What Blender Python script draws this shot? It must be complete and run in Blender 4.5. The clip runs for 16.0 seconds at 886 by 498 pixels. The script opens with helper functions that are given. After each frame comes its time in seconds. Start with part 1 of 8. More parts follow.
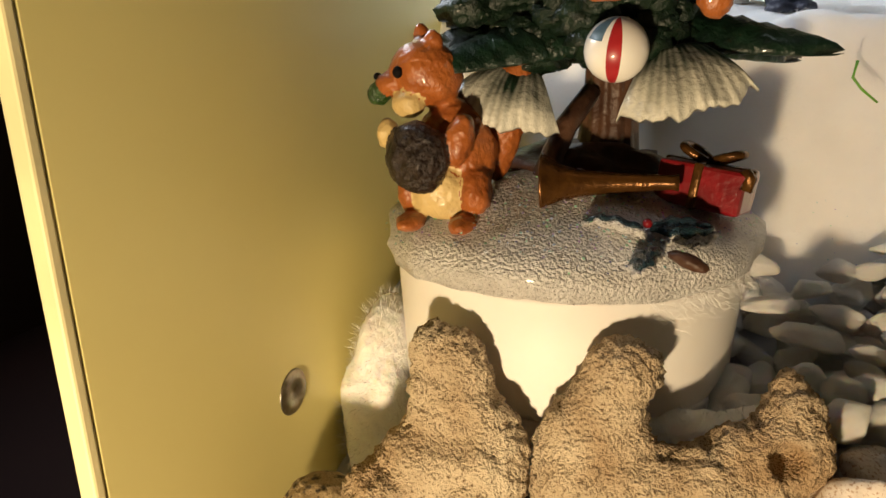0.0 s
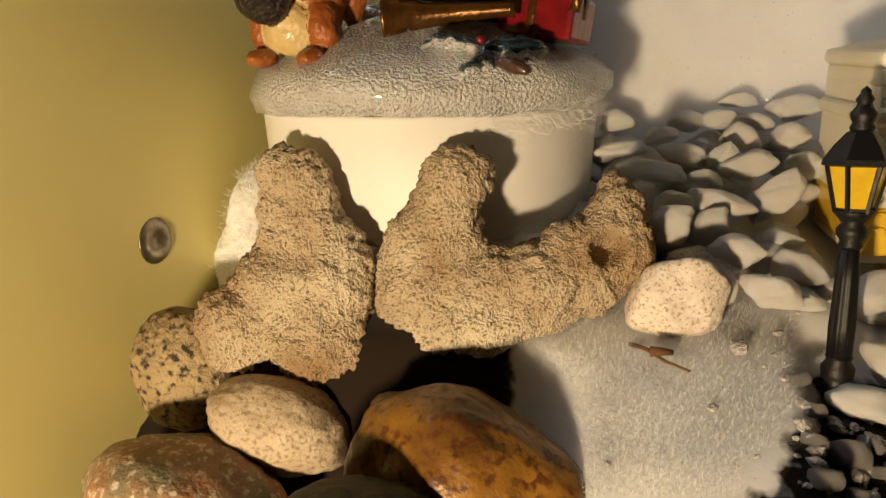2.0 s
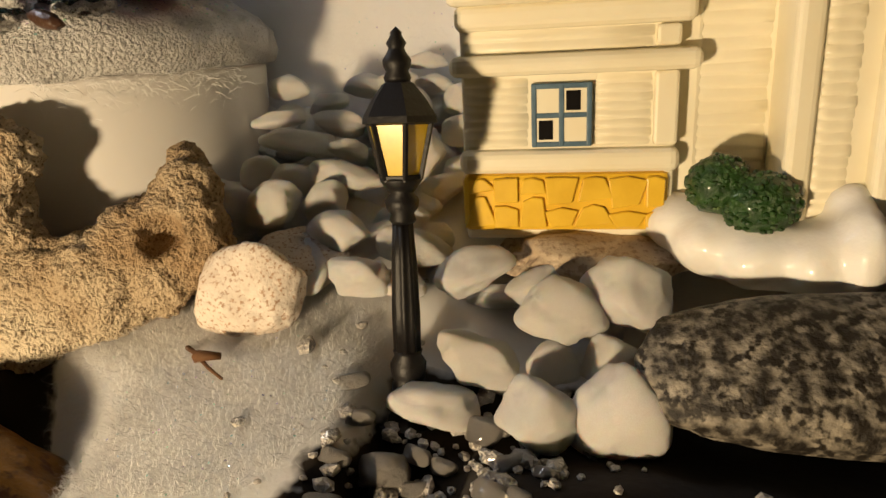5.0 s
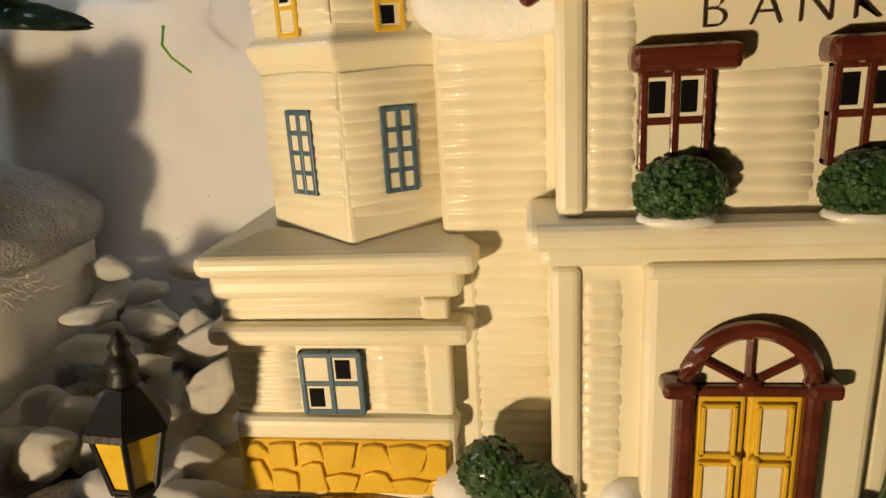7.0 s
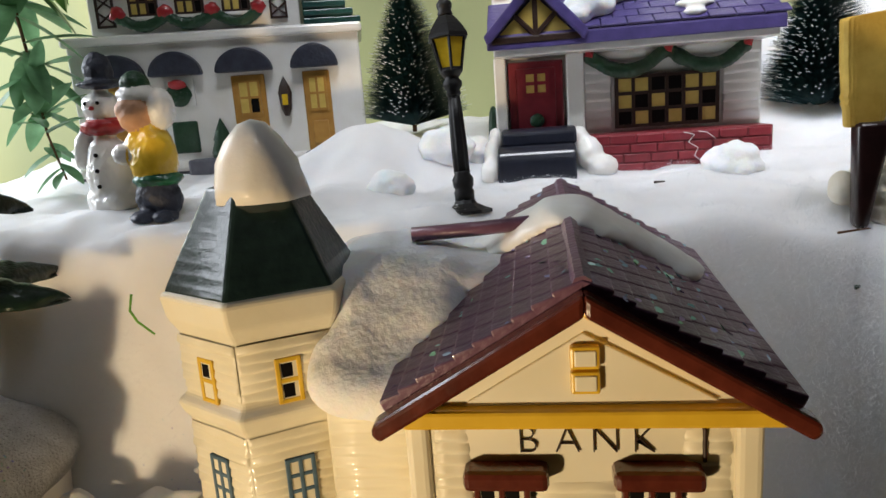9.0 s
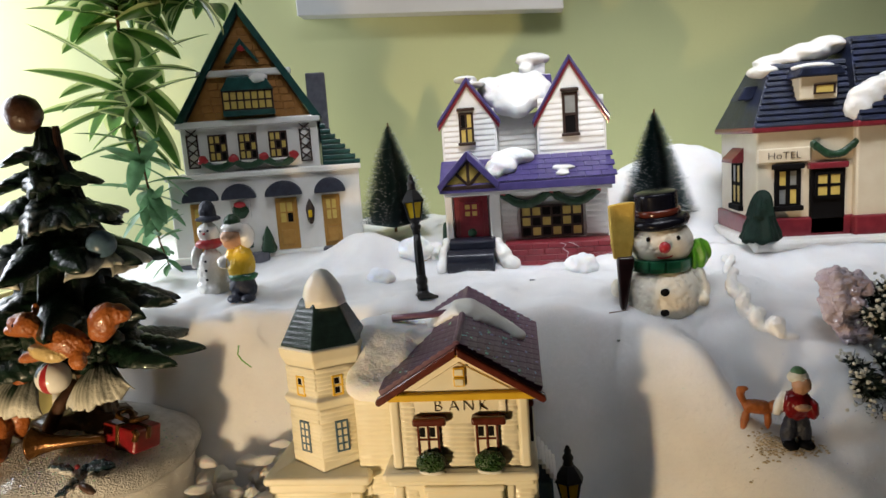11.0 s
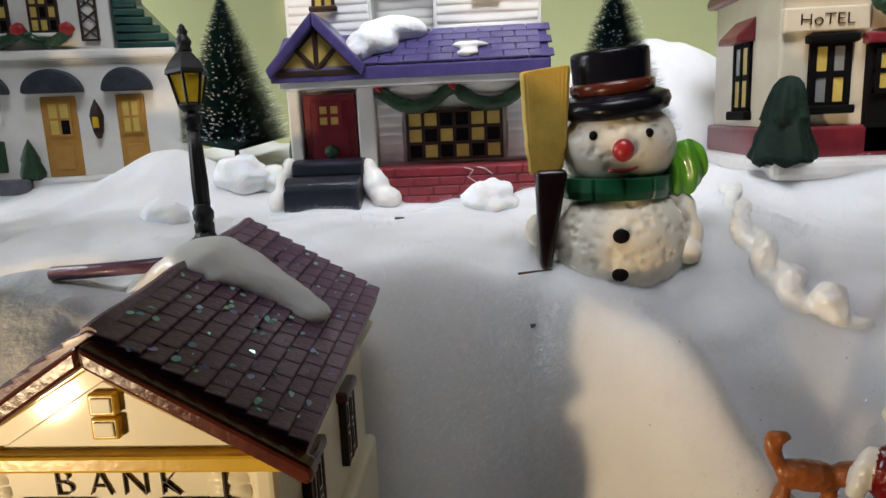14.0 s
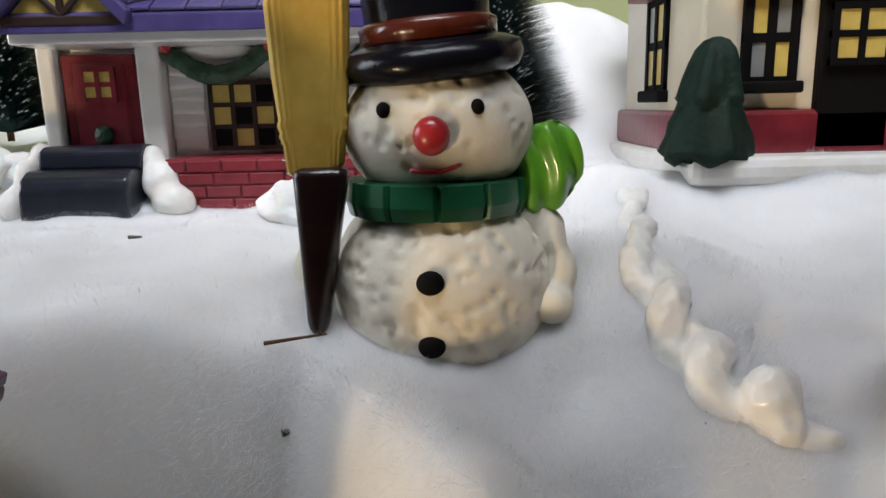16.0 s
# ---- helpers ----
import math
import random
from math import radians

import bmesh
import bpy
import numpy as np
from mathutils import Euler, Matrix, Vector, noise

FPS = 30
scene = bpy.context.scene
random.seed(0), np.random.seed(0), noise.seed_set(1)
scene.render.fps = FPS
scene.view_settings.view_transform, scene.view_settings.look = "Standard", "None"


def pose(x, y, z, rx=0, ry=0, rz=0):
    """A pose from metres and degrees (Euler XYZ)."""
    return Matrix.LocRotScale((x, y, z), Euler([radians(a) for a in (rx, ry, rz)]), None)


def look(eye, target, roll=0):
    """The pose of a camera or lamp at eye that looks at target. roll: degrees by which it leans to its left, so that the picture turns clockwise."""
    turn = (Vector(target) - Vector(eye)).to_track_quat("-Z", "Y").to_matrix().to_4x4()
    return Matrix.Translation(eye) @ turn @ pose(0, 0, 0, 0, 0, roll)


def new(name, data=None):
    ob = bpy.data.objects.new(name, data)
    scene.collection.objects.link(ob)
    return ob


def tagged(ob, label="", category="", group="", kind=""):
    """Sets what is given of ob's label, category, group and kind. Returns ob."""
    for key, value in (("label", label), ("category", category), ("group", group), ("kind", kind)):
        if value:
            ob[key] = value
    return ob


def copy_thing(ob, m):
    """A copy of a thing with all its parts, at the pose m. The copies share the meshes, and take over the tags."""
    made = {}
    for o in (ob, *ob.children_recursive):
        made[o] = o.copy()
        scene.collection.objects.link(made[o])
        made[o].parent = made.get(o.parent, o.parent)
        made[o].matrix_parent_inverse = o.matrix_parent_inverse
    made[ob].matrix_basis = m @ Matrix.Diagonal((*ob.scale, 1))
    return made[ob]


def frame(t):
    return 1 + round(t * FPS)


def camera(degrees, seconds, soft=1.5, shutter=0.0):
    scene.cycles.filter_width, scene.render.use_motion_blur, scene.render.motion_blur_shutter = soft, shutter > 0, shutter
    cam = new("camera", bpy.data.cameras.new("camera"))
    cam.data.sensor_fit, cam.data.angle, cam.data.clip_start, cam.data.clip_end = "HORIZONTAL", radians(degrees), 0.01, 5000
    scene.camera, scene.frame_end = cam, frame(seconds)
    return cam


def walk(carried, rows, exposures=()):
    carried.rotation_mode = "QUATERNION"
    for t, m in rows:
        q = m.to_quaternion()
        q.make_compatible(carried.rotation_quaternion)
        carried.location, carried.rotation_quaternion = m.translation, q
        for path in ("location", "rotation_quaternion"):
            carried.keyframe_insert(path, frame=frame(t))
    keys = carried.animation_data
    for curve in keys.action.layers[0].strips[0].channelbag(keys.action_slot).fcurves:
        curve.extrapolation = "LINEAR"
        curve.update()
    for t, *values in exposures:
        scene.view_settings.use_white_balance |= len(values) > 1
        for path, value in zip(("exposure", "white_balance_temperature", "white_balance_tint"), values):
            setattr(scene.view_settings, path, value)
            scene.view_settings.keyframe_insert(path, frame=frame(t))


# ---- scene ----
cam = camera(66.1, 16.0)
PATH = [
    (0, (0.003, 0.007, 0.175), (-0.573, 1.832, -0.404), -1.1),
    (0.5, (0.017, 0.005, 0.157), (-0.53, 1.839, -0.425), -0.8),
    (1, (0.021, 0.0, 0.141), (-0.516, 1.839, -0.433), -1.4),
    (1.5, (0.033, 0.001, 0.125), (-0.481, 1.846, -0.453), -1.0),
    (2, (0.046, -0.005, 0.117), (-0.434, 1.856, -0.438), -1.5),
    (2.5, (0.062, -0.007, 0.11), (-0.391, 1.861, -0.442), -2.3),
    (3, (0.079, -0.003, 0.102), (-0.35, 1.869, -0.456), -2.7),
    (3.2, (0.087, 0.0, 0.099), (-0.318, 1.875, -0.464), -3.1),
    (5.3, (0.155, 0.057, 0.104), (-0.19, 1.933, -0.495), -3.0),
    (5.5, (0.163, 0.064, 0.101), (-0.195, 1.945, -0.476), -2.7),
    (6, (0.171, 0.076, 0.12), (-0.152, 1.958, -0.477), -3.6),
    (6.5, (0.181, 0.08, 0.14), (-0.113, 1.968, -0.451), -3.7),
    (7, (0.188, 0.083, 0.155), (-0.071, 1.981, -0.419), -3.4),
    (7.5, (0.197, 0.083, 0.169), (-0.032, 1.985, -0.404), -3.2),
    (8, (0.212, 0.087, 0.181), (-0.058, 1.999, -0.339), -3.4),
    (8.5, (0.215, 0.086, 0.199), (-0.055, 2.008, -0.285), -3.9),
    (9, (0.222, 0.075, 0.227), (-0.055, 2.011, -0.192), -4.2),
    (11.3, (0.272, -0.14, 0.292), (0.058, 1.825, -0.013), -3.7),
    (11.5, (0.277, -0.142, 0.282), (0.069, 1.822, -0.033), -3.3),
    (12, (0.289, -0.127, 0.254), (0.077, 1.827, -0.117), -2.8),
    (12.5, (0.298, -0.108, 0.233), (0.092, 1.835, -0.194), -2.7),
    (13, (0.311, -0.063, 0.218), (0.146, 1.884, -0.209), -3.3),
    (13.5, (0.319, 0.018, 0.218), (0.202, 1.972, -0.195), -2.4),
    (13.9, (0.31, 0.063, 0.23), (0.174, 2.021, -0.154), -2.4),
    (14, (0.31, 0.078, 0.231), (0.169, 2.035, -0.154), -2.5),
    (14.5, (0.307, 0.121, 0.231), (0.199, 2.082, -0.147), -1.5),
    (15, (0.306, 0.149, 0.231), (0.246, 2.113, -0.142), -0.9),
    (15.5, (0.33, 0.165, 0.23), (0.323, 2.132, -0.133), -0.5),
    (16, (0.355, 0.176, 0.223), (0.369, 2.132, -0.192), -1.3),
]
walk(cam, [(t, look(eye, target, roll)) for t, eye, target, roll in PATH], ((0, 0.0), (0.5, -0.15), (1.0, -0.36), (1.5, -0.27), (2.0, -0.13), (2.5, -0.10), (3.2, -0.02), (5.3, 0.0), (9.0, -0.08), (16.0, -0.08)))

# ---- light ----
world = bpy.data.worlds.new("world")
scene.world = world
world.use_nodes = True
wbg = world.node_tree.nodes["Background"]
wbg.inputs["Color"].default_value = (0.62, 0.76, 1.0, 1)
wbg.inputs["Strength"].default_value = 0.005


def lamp(name, kind, m, power, colour, size=0.01, size_y=None, spread=None):
    data = bpy.data.lights.new(name, kind)
    data.energy, data.color = power, colour
    if kind == "AREA":
        data.shape, data.size, data.size_y = "RECTANGLE", size, size_y or size
        if spread:
            data.spread = radians(spread)
    else:
        data.shadow_soft_size = size
    ob = new(name, data)
    ob.matrix_world = m
    return ob


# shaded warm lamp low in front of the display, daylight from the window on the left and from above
desk = lamp("warm_lamp", "SPOT", look((-0.062, -0.190, 0.008), (0.035, 0.25, 0.06)), 9.9, (1.0, 0.75, 0.45), 0.014)
desk.data.spot_size, desk.data.spot_blend = radians(86), 0.45
lamp("window_daylight", "AREA", look((-0.46, 0.40, 0.43), (0.25, 0.40, 0.20)), 7.0, (0.84, 0.89, 0.97), 0.46, 0.42)
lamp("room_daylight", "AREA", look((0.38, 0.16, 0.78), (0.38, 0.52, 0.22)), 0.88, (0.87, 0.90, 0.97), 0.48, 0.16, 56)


# ---- materials ----
def material(name, colour, rough=0.6, metal=0.0, second=None, scale=40.0, mix=0.5, bump=0.0, bump_scale=200.0,
             coat=0.0, spot=None, spot_scale=300.0, spot_size=0.35, sss=0.0, random=0.0, spec=0.38, detail=6.0):
    """Colour with large and small variation, speckles, fine relief and gloss."""
    mat = bpy.data.materials.new(name)
    mat.use_nodes = True
    nt = mat.node_tree
    n, l = nt.nodes, nt.links
    b = n["Principled BSDF"]
    b.inputs["Roughness"].default_value = rough
    b.inputs["Metallic"].default_value = metal
    b.inputs["Coat Weight"].default_value = coat
    b.inputs["Coat Roughness"].default_value = 0.08
    b.inputs["Specular IOR Level"].default_value = spec
    if sss:
        b.inputs["Subsurface Weight"].default_value = sss
        b.inputs["Subsurface Radius"].default_value = (1.0, 0.8, 0.6)
        b.inputs["Subsurface Scale"].default_value = 0.002
    co = n.new("ShaderNodeTexCoord")
    base = None
    second = second or tuple(c * 0.8 for c in colour)
    tex = n.new("ShaderNodeTexNoise")
    tex.inputs["Scale"].default_value, tex.inputs["Detail"].default_value = scale, detail
    l.new(co.outputs["Object"], tex.inputs["Vector"])
    ramp = n.new("ShaderNodeValToRGB")
    ramp.color_ramp.elements[0].position, ramp.color_ramp.elements[1].position = 0.5 - 0.35 * mix, 0.5 + 0.35 * (1.2 - mix)
    ramp.color_ramp.elements[0].color, ramp.color_ramp.elements[1].color = (*second, 1), (*colour, 1)
    l.new(tex.outputs["Fac"], ramp.inputs["Fac"])
    base = ramp.outputs["Color"]
    if spot:
        t2 = n.new("ShaderNodeTexNoise")
        t2.inputs["Scale"].default_value, t2.inputs["Detail"].default_value = spot_scale, 3
        l.new(co.outputs["Object"], t2.inputs["Vector"])
        r2 = n.new("ShaderNodeValToRGB")
        r2.color_ramp.elements[0].position, r2.color_ramp.elements[1].position = 1 - spot_size - 0.06, 1 - spot_size + 0.06
        l.new(t2.outputs["Fac"], r2.inputs["Fac"])
        mx = n.new("ShaderNodeMix")
        mx.data_type = "RGBA"
        mx.inputs[7].default_value = (*spot, 1)
        l.new(r2.outputs["Color"], mx.inputs[0])
        l.new(base, mx.inputs[6])
        base = mx.outputs[2]
    if random:
        info = n.new("ShaderNodeObjectInfo")
        hsv = n.new("ShaderNodeHueSaturation")
        mr = n.new("ShaderNodeMapRange")
        mr.inputs[3].default_value, mr.inputs[4].default_value = 1 - random, 1 + random
        l.new(info.outputs["Random"], mr.inputs[0])
        l.new(mr.outputs[0], hsv.inputs["Value"])
        l.new(base, hsv.inputs["Color"])
        base = hsv.outputs["Color"]
    l.new(base, b.inputs["Base Color"])
    if bump:
        t3 = n.new("ShaderNodeTexNoise")
        t3.inputs["Scale"].default_value, t3.inputs["Detail"].default_value = bump_scale, 5
        l.new(co.outputs["Object"], t3.inputs["Vector"])
        bp = n.new("ShaderNodeBump")
        bp.inputs["Strength"].default_value, bp.inputs["Distance"].default_value = min(1, bump), 0.0012 * max(1, bump)
        l.new(t3.outputs["Fac"], bp.inputs["Height"])
        l.new(bp.outputs["Normal"], b.inputs["Normal"])
    return mat


M = {}


def cotton_material():
    """Cotton wool that gives way to dark soil where the soil attribute rises."""
    mat = material("white_cotton_wool", (0.82, 0.81, 0.80), 0.95, second=(0.74, 0.73, 0.72), scale=38, bump=0.10, bump_scale=420, sss=0.85, spec=0.08)
    n, l = mat.node_tree.nodes, mat.node_tree.links
    b = n["Principled BSDF"]
    b.inputs["Subsurface Scale"].default_value = 0.016
    b.inputs["Subsurface Radius"].default_value = (1.0, 0.9, 0.8)
    b.inputs["Sheen Weight"].default_value, b.inputs["Sheen Roughness"].default_value = 0.2, 0.45
    base = b.inputs["Base Color"].links[0].from_socket
    att = n.new("ShaderNodeAttribute")
    att.attribute_name = "soil"
    tex = n.new("ShaderNodeTexNoise")
    tex.inputs["Scale"].default_value = 170
    co = n.new("ShaderNodeTexCoord")
    l.new(co.outputs["Object"], tex.inputs["Vector"])
    add = n.new("ShaderNodeMath")
    add.operation = "MULTIPLY_ADD"
    add.inputs[1].default_value, add.inputs[2].default_value = 0.5, -0.25
    l.new(tex.outputs["Fac"], add.inputs[0])
    tot = n.new("ShaderNodeMath")
    l.new(att.outputs["Fac"], tot.inputs[0])
    l.new(add.outputs[0], tot.inputs[1])
    edge = n.new("ShaderNodeMapRange")
    edge.inputs[1].default_value, edge.inputs[2].default_value = 0.42, 0.58
    l.new(tot.outputs[0], edge.inputs[0])
    mx = n.new("ShaderNodeMix")
    mx.data_type = "RGBA"
    mx.inputs[7].default_value = (0.018, 0.012, 0.008, 1)
    l.new(edge.outputs[0], mx.inputs[0])
    l.new(base, mx.inputs[6])
    l.new(mx.outputs[2], b.inputs["Base Color"])
    sub = n.new("ShaderNodeMath")
    sub.operation = "MULTIPLY_ADD"
    sub.inputs[1].default_value, sub.inputs[2].default_value = -0.85, 0.85
    l.new(edge.outputs[0], sub.inputs[0])
    l.new(sub.outputs[0], b.inputs["Subsurface Weight"])
    return mat


M["cotton"] = cotton_material()
M["fluff"] = material("white_cotton_tuft", (0.90, 0.90, 0.89), 0.95, second=(0.82, 0.82, 0.82), scale=60, bump=0.5, bump_scale=520, sss=0.6, spec=0.08)
M["wall"] = material("pale_green_wall_paint", (0.50, 0.52, 0.26), 0.7, second=(0.46, 0.48, 0.24), scale=6, bump=0.1, bump_scale=300)
M["panel"] = material("cream_yellow_laminate", (0.84, 0.76, 0.33), 0.42, second=(0.80, 0.71, 0.29), scale=9, bump=0.03, bump_scale=150)
M["panel_edge"] = material("pale_edge_banding", (0.86, 0.78, 0.45), 0.4, scale=30)
M["pale_board"] = material("pale_grey_paint", (0.62, 0.62, 0.60), 0.6, second=(0.55, 0.55, 0.53), scale=12)
M["steel"] = material("dull_steel", (0.45, 0.42, 0.38), 0.35, 1.0, second=(0.25, 0.22, 0.19), scale=300, bump=0.2, bump_scale=900)
# near-black colour carries the darkness of the unlit room
M["dark"] = material("unlit_room_black", (0.008, 0.003, 0.0025), 0.8, second=(0.005, 0.002, 0.002), scale=4, spec=0.04)
M["cream"] = material("glazed_cream_ceramic", (0.84, 0.79, 0.63), 0.42, second=(0.79, 0.72, 0.53), scale=55, bump=0.08, bump_scale=260, coat=0.14, sss=0.12)
M["white"] = material("glazed_white_ceramic", (0.82, 0.81, 0.78), 0.25, second=(0.74, 0.72, 0.67), scale=60, bump=0.08, bump_scale=300, coat=0.45, sss=0.1)
M["pot"] = material("white_plastic_pot", (0.84, 0.82, 0.79), 0.5, second=(0.79, 0.76, 0.72), scale=25, sss=0.1, spec=0.3)
M["brown"] = material("glazed_red_brown_paint", (0.13, 0.028, 0.016), 0.25, second=(0.07, 0.014, 0.008), scale=160, bump=0.15, bump_scale=500, coat=0.5)
M["yellow"] = material("glazed_yellow_paint", (0.80, 0.52, 0.045), 0.28, second=(0.70, 0.43, 0.03), scale=160, coat=0.45, bump=0.08, bump_scale=500)
M["slate"] = material("dark_green_slate_glaze", (0.022, 0.045, 0.042), 0.28, second=(0.012, 0.024, 0.024), scale=200, coat=0.35, bump=0.2, bump_scale=600)
M["tile"] = material("purple_brown_roof_glaze", (0.180, 0.092, 0.145), 0.36, second=(0.115, 0.052, 0.088), scale=150, coat=0.2, bump=0.3, bump_scale=600, random=0.05)
M["blue"] = material("grey_blue_paint", (0.10, 0.17, 0.24), 0.35, second=(0.06, 0.11, 0.16), scale=250, bump=0.1, bump_scale=700)
# black paint, and the shade inside window openings given as colour
M["black"] = material("black_paint_and_hollow_shade", (0.005, 0.004, 0.004), 0.7, scale=50, spec=0.1)
M["bush"] = material("glossy_dark_green_bush", (0.032, 0.088, 0.016), 0.3, second=(0.010, 0.034, 0.007), scale=420, bump=1.0, bump_scale=650, coat=0.4, spot=(0.10, 0.16, 0.05), spot_scale=700, spot_size=0.34)
M["steps"] = material("dark_brown_glazed_steps", (0.018, 0.010, 0.007), 0.3, second=(0.008, 0.005, 0.004), scale=140, coat=0.3)
M["ink"] = material("dark_brown_line_paint", (0.035, 0.016, 0.010), 0.5, scale=300)
M["snow"] = material("white_glaze_snow", (0.84, 0.83, 0.80), 0.42, second=(0.76, 0.73, 0.67), scale=90, bump=0.2, bump_scale=350, coat=0.25, sss=0.2)


def glitter_material():
    mat = bpy.data.materials.new("rainbow_glitter")
    mat.use_nodes = True
    n, l = mat.node_tree.nodes, mat.node_tree.links
    b = n["Principled BSDF"]
    geo = n.new("ShaderNodeNewGeometry")
    hsv = n.new("ShaderNodeCombineColor")
    hsv.mode = "HSV"
    mr = n.new("ShaderNodeMapRange")
    mr.inputs[3].default_value, mr.inputs[4].default_value = 0.35, 0.78
    l.new(geo.outputs["Random Per Island"], mr.inputs[0])
    l.new(mr.outputs[0], hsv.inputs[0])
    hsv.inputs[1].default_value, hsv.inputs[2].default_value = 0.45, 1.0
    l.new(hsv.outputs[0], b.inputs["Base Color"])
    b.inputs["Metallic"].default_value, b.inputs["Roughness"].default_value = 0.35, 0.2
    return mat


M["glitter"] = glitter_material()
M["limestone"] = material("weathered_limestone", (0.86, 0.76, 0.57), 0.9, second=(0.38, 0.25, 0.13), scale=26, mix=0.50, bump=1.9, bump_scale=1000, spot=(0.20, 0.13, 0.07), spot_scale=1000, spot_size=0.385, spec=0.2, detail=9.0)
M["quartz"] = material("white_quartz_pebble", (0.92, 0.91, 0.89), 0.36, second=(0.84, 0.81, 0.77), scale=70, bump=0.8, bump_scale=300, sss=0.45, random=0.08)
M["gravel"] = material("grey_gravel", (0.15, 0.13, 0.11), 0.5, second=(0.045, 0.036, 0.03), scale=90, bump=0.4, bump_scale=700)
M["porous"] = material("porous_brown_stone", (0.44, 0.34, 0.19), 0.75, second=(0.28, 0.20, 0.10), scale=60, bump=1.6, bump_scale=420, spot=(0.035, 0.024, 0.014), spot_scale=340, spot_size=0.42)
M["holly"] = material("dark_blue_green_glitter_resin", (0.012, 0.040, 0.045), 0.22, second=(0.006, 0.016, 0.030), scale=300, bump=1.2, bump_scale=800, coat=0.6, spot=(0.10, 0.20, 0.24), spot_scale=1500, spot_size=0.30)
M["sand"] = material("pale_sand", (0.66, 0.55, 0.38), 0.9, second=(0.42, 0.33, 0.20), scale=300, random=0.2)
M["beige"] = material("beige_river_stone", (0.54, 0.44, 0.31), 0.6, second=(0.42, 0.32, 0.21), scale=50, bump=0.4, bump_scale=800, spot=(0.28, 0.20, 0.13), spot_scale=700, spot_size=0.42)
M["granite_red"] = material("red_granite_cobble", (0.54, 0.20, 0.09), 0.42, second=(0.22, 0.21, 0.13), scale=52, bump=0.6, bump_scale=700, spot=(0.66, 0.56, 0.44), spot_scale=420, spot_size=0.40, coat=0.15)
M["green_stone"] = material("dark_grey_green_cobble", (0.085, 0.085, 0.062), 0.5, second=(0.055, 0.055, 0.04), scale=60, bump=0.35, bump_scale=900, spot=(0.10, 0.09, 0.06), spot_scale=900, spot_size=0.34)
M["orange_stone"] = material("orange_brown_agate_cobble", (0.33, 0.155, 0.022), 0.36, second=(0.07, 0.028, 0.010), scale=46, mix=0.75, bump=0.35, bump_scale=500, coat=0.2, spot=(0.10, 0.035, 0.010), spot_scale=330, spot_size=0.42)
M["speckled"] = material("black_and_white_speckled_stone", (0.46, 0.41, 0.33), 0.6, second=(0.015, 0.012, 0.009), scale=230, mix=0.35, bump=0.8, bump_scale=500, spot=(0.018, 0.014, 0.010), spot_scale=420, spot_size=0.46)
M["dark_slab"] = material("dark_brown_slab", (0.026, 0.018, 0.011), 0.4, second=(0.011, 0.007, 0.005), scale=60, bump=0.6, bump_scale=500, spot=(0.16, 0.11, 0.06), spot_scale=230, spot_size=0.34)
M["pinkish"] = material("pale_speckled_pebble", (0.76, 0.69, 0.61), 0.65, second=(0.66, 0.57, 0.48), scale=120, bump=0.3, bump_scale=800, spot=(0.42, 0.27, 0.17), spot_scale=1100, spot_size=0.40)
M["iron"] = material("black_painted_lamp_metal", (0.007, 0.006, 0.006), 0.5, second=(0.005, 0.004, 0.004), scale=200, bump=0.15, bump_scale=700)
M["amber"] = material("yellow_lantern_pane", (0.76, 0.52, 0.03), 0.22, second=(0.62, 0.40, 0.02), scale=220, coat=0.4)
M["bark"] = material("dry_brown_twig", (0.14, 0.065, 0.025), 0.8, scale=300)
M["fibre"] = material("white_cotton_fibre", (0.88, 0.88, 0.88), 0.7, spec=0.3)
M["grit_snow"] = material("gritty_white_resin_snow", (0.82, 0.81, 0.80), 0.34, second=(0.60, 0.58, 0.56), scale=110, bump=2.6, bump_scale=900, spot=(0.16, 0.13, 0.11), spot_scale=1500, spot_size=0.35, coat=0.5)
M["conifer"] = material("glossy_dark_resin_needles", (0.010, 0.026, 0.013), 0.36, second=(0.004, 0.010, 0.006), scale=170, bump=0.8, bump_scale=600, coat=0.15)
M["frost"] = material("frosted_branch_resin", (0.42, 0.42, 0.36), 0.4, second=(0.10, 0.13, 0.08), scale=110, bump=0.6, bump_scale=500, coat=0.35)
M["resin_bark"] = material("brown_resin_bark", (0.10, 0.048, 0.026), 0.4, second=(0.045, 0.02, 0.012), scale=120, bump=0.7, bump_scale=350, coat=0.3)
M["fur"] = material("orange_glazed_resin", (0.40, 0.125, 0.028), 0.35, second=(0.26, 0.07, 0.015), scale=110, bump=0.5, bump_scale=600, coat=0.4)
M["belly"] = material("cream_glazed_resin", (0.62, 0.46, 0.20), 0.4, second=(0.5, 0.36, 0.15), scale=130, bump=0.4, bump_scale=600, coat=0.3)
M["red"] = material("glossy_red_paint", (0.24, 0.008, 0.012), 0.28, second=(0.12, 0.004, 0.006), scale=150, coat=0.4, bump=0.2, bump_scale=500)
M["gold"] = material("gold_paint", (0.16, 0.07, 0.016), 0.24, 0.6, second=(0.08, 0.034, 0.010), scale=200, bump=0.3, bump_scale=600)
M["cone"] = material("dark_pine_cone_resin", (0.030, 0.018, 0.014), 0.35, second=(0.010, 0.006, 0.005), scale=300, bump=3.0, bump_scale=330, coat=0.35)


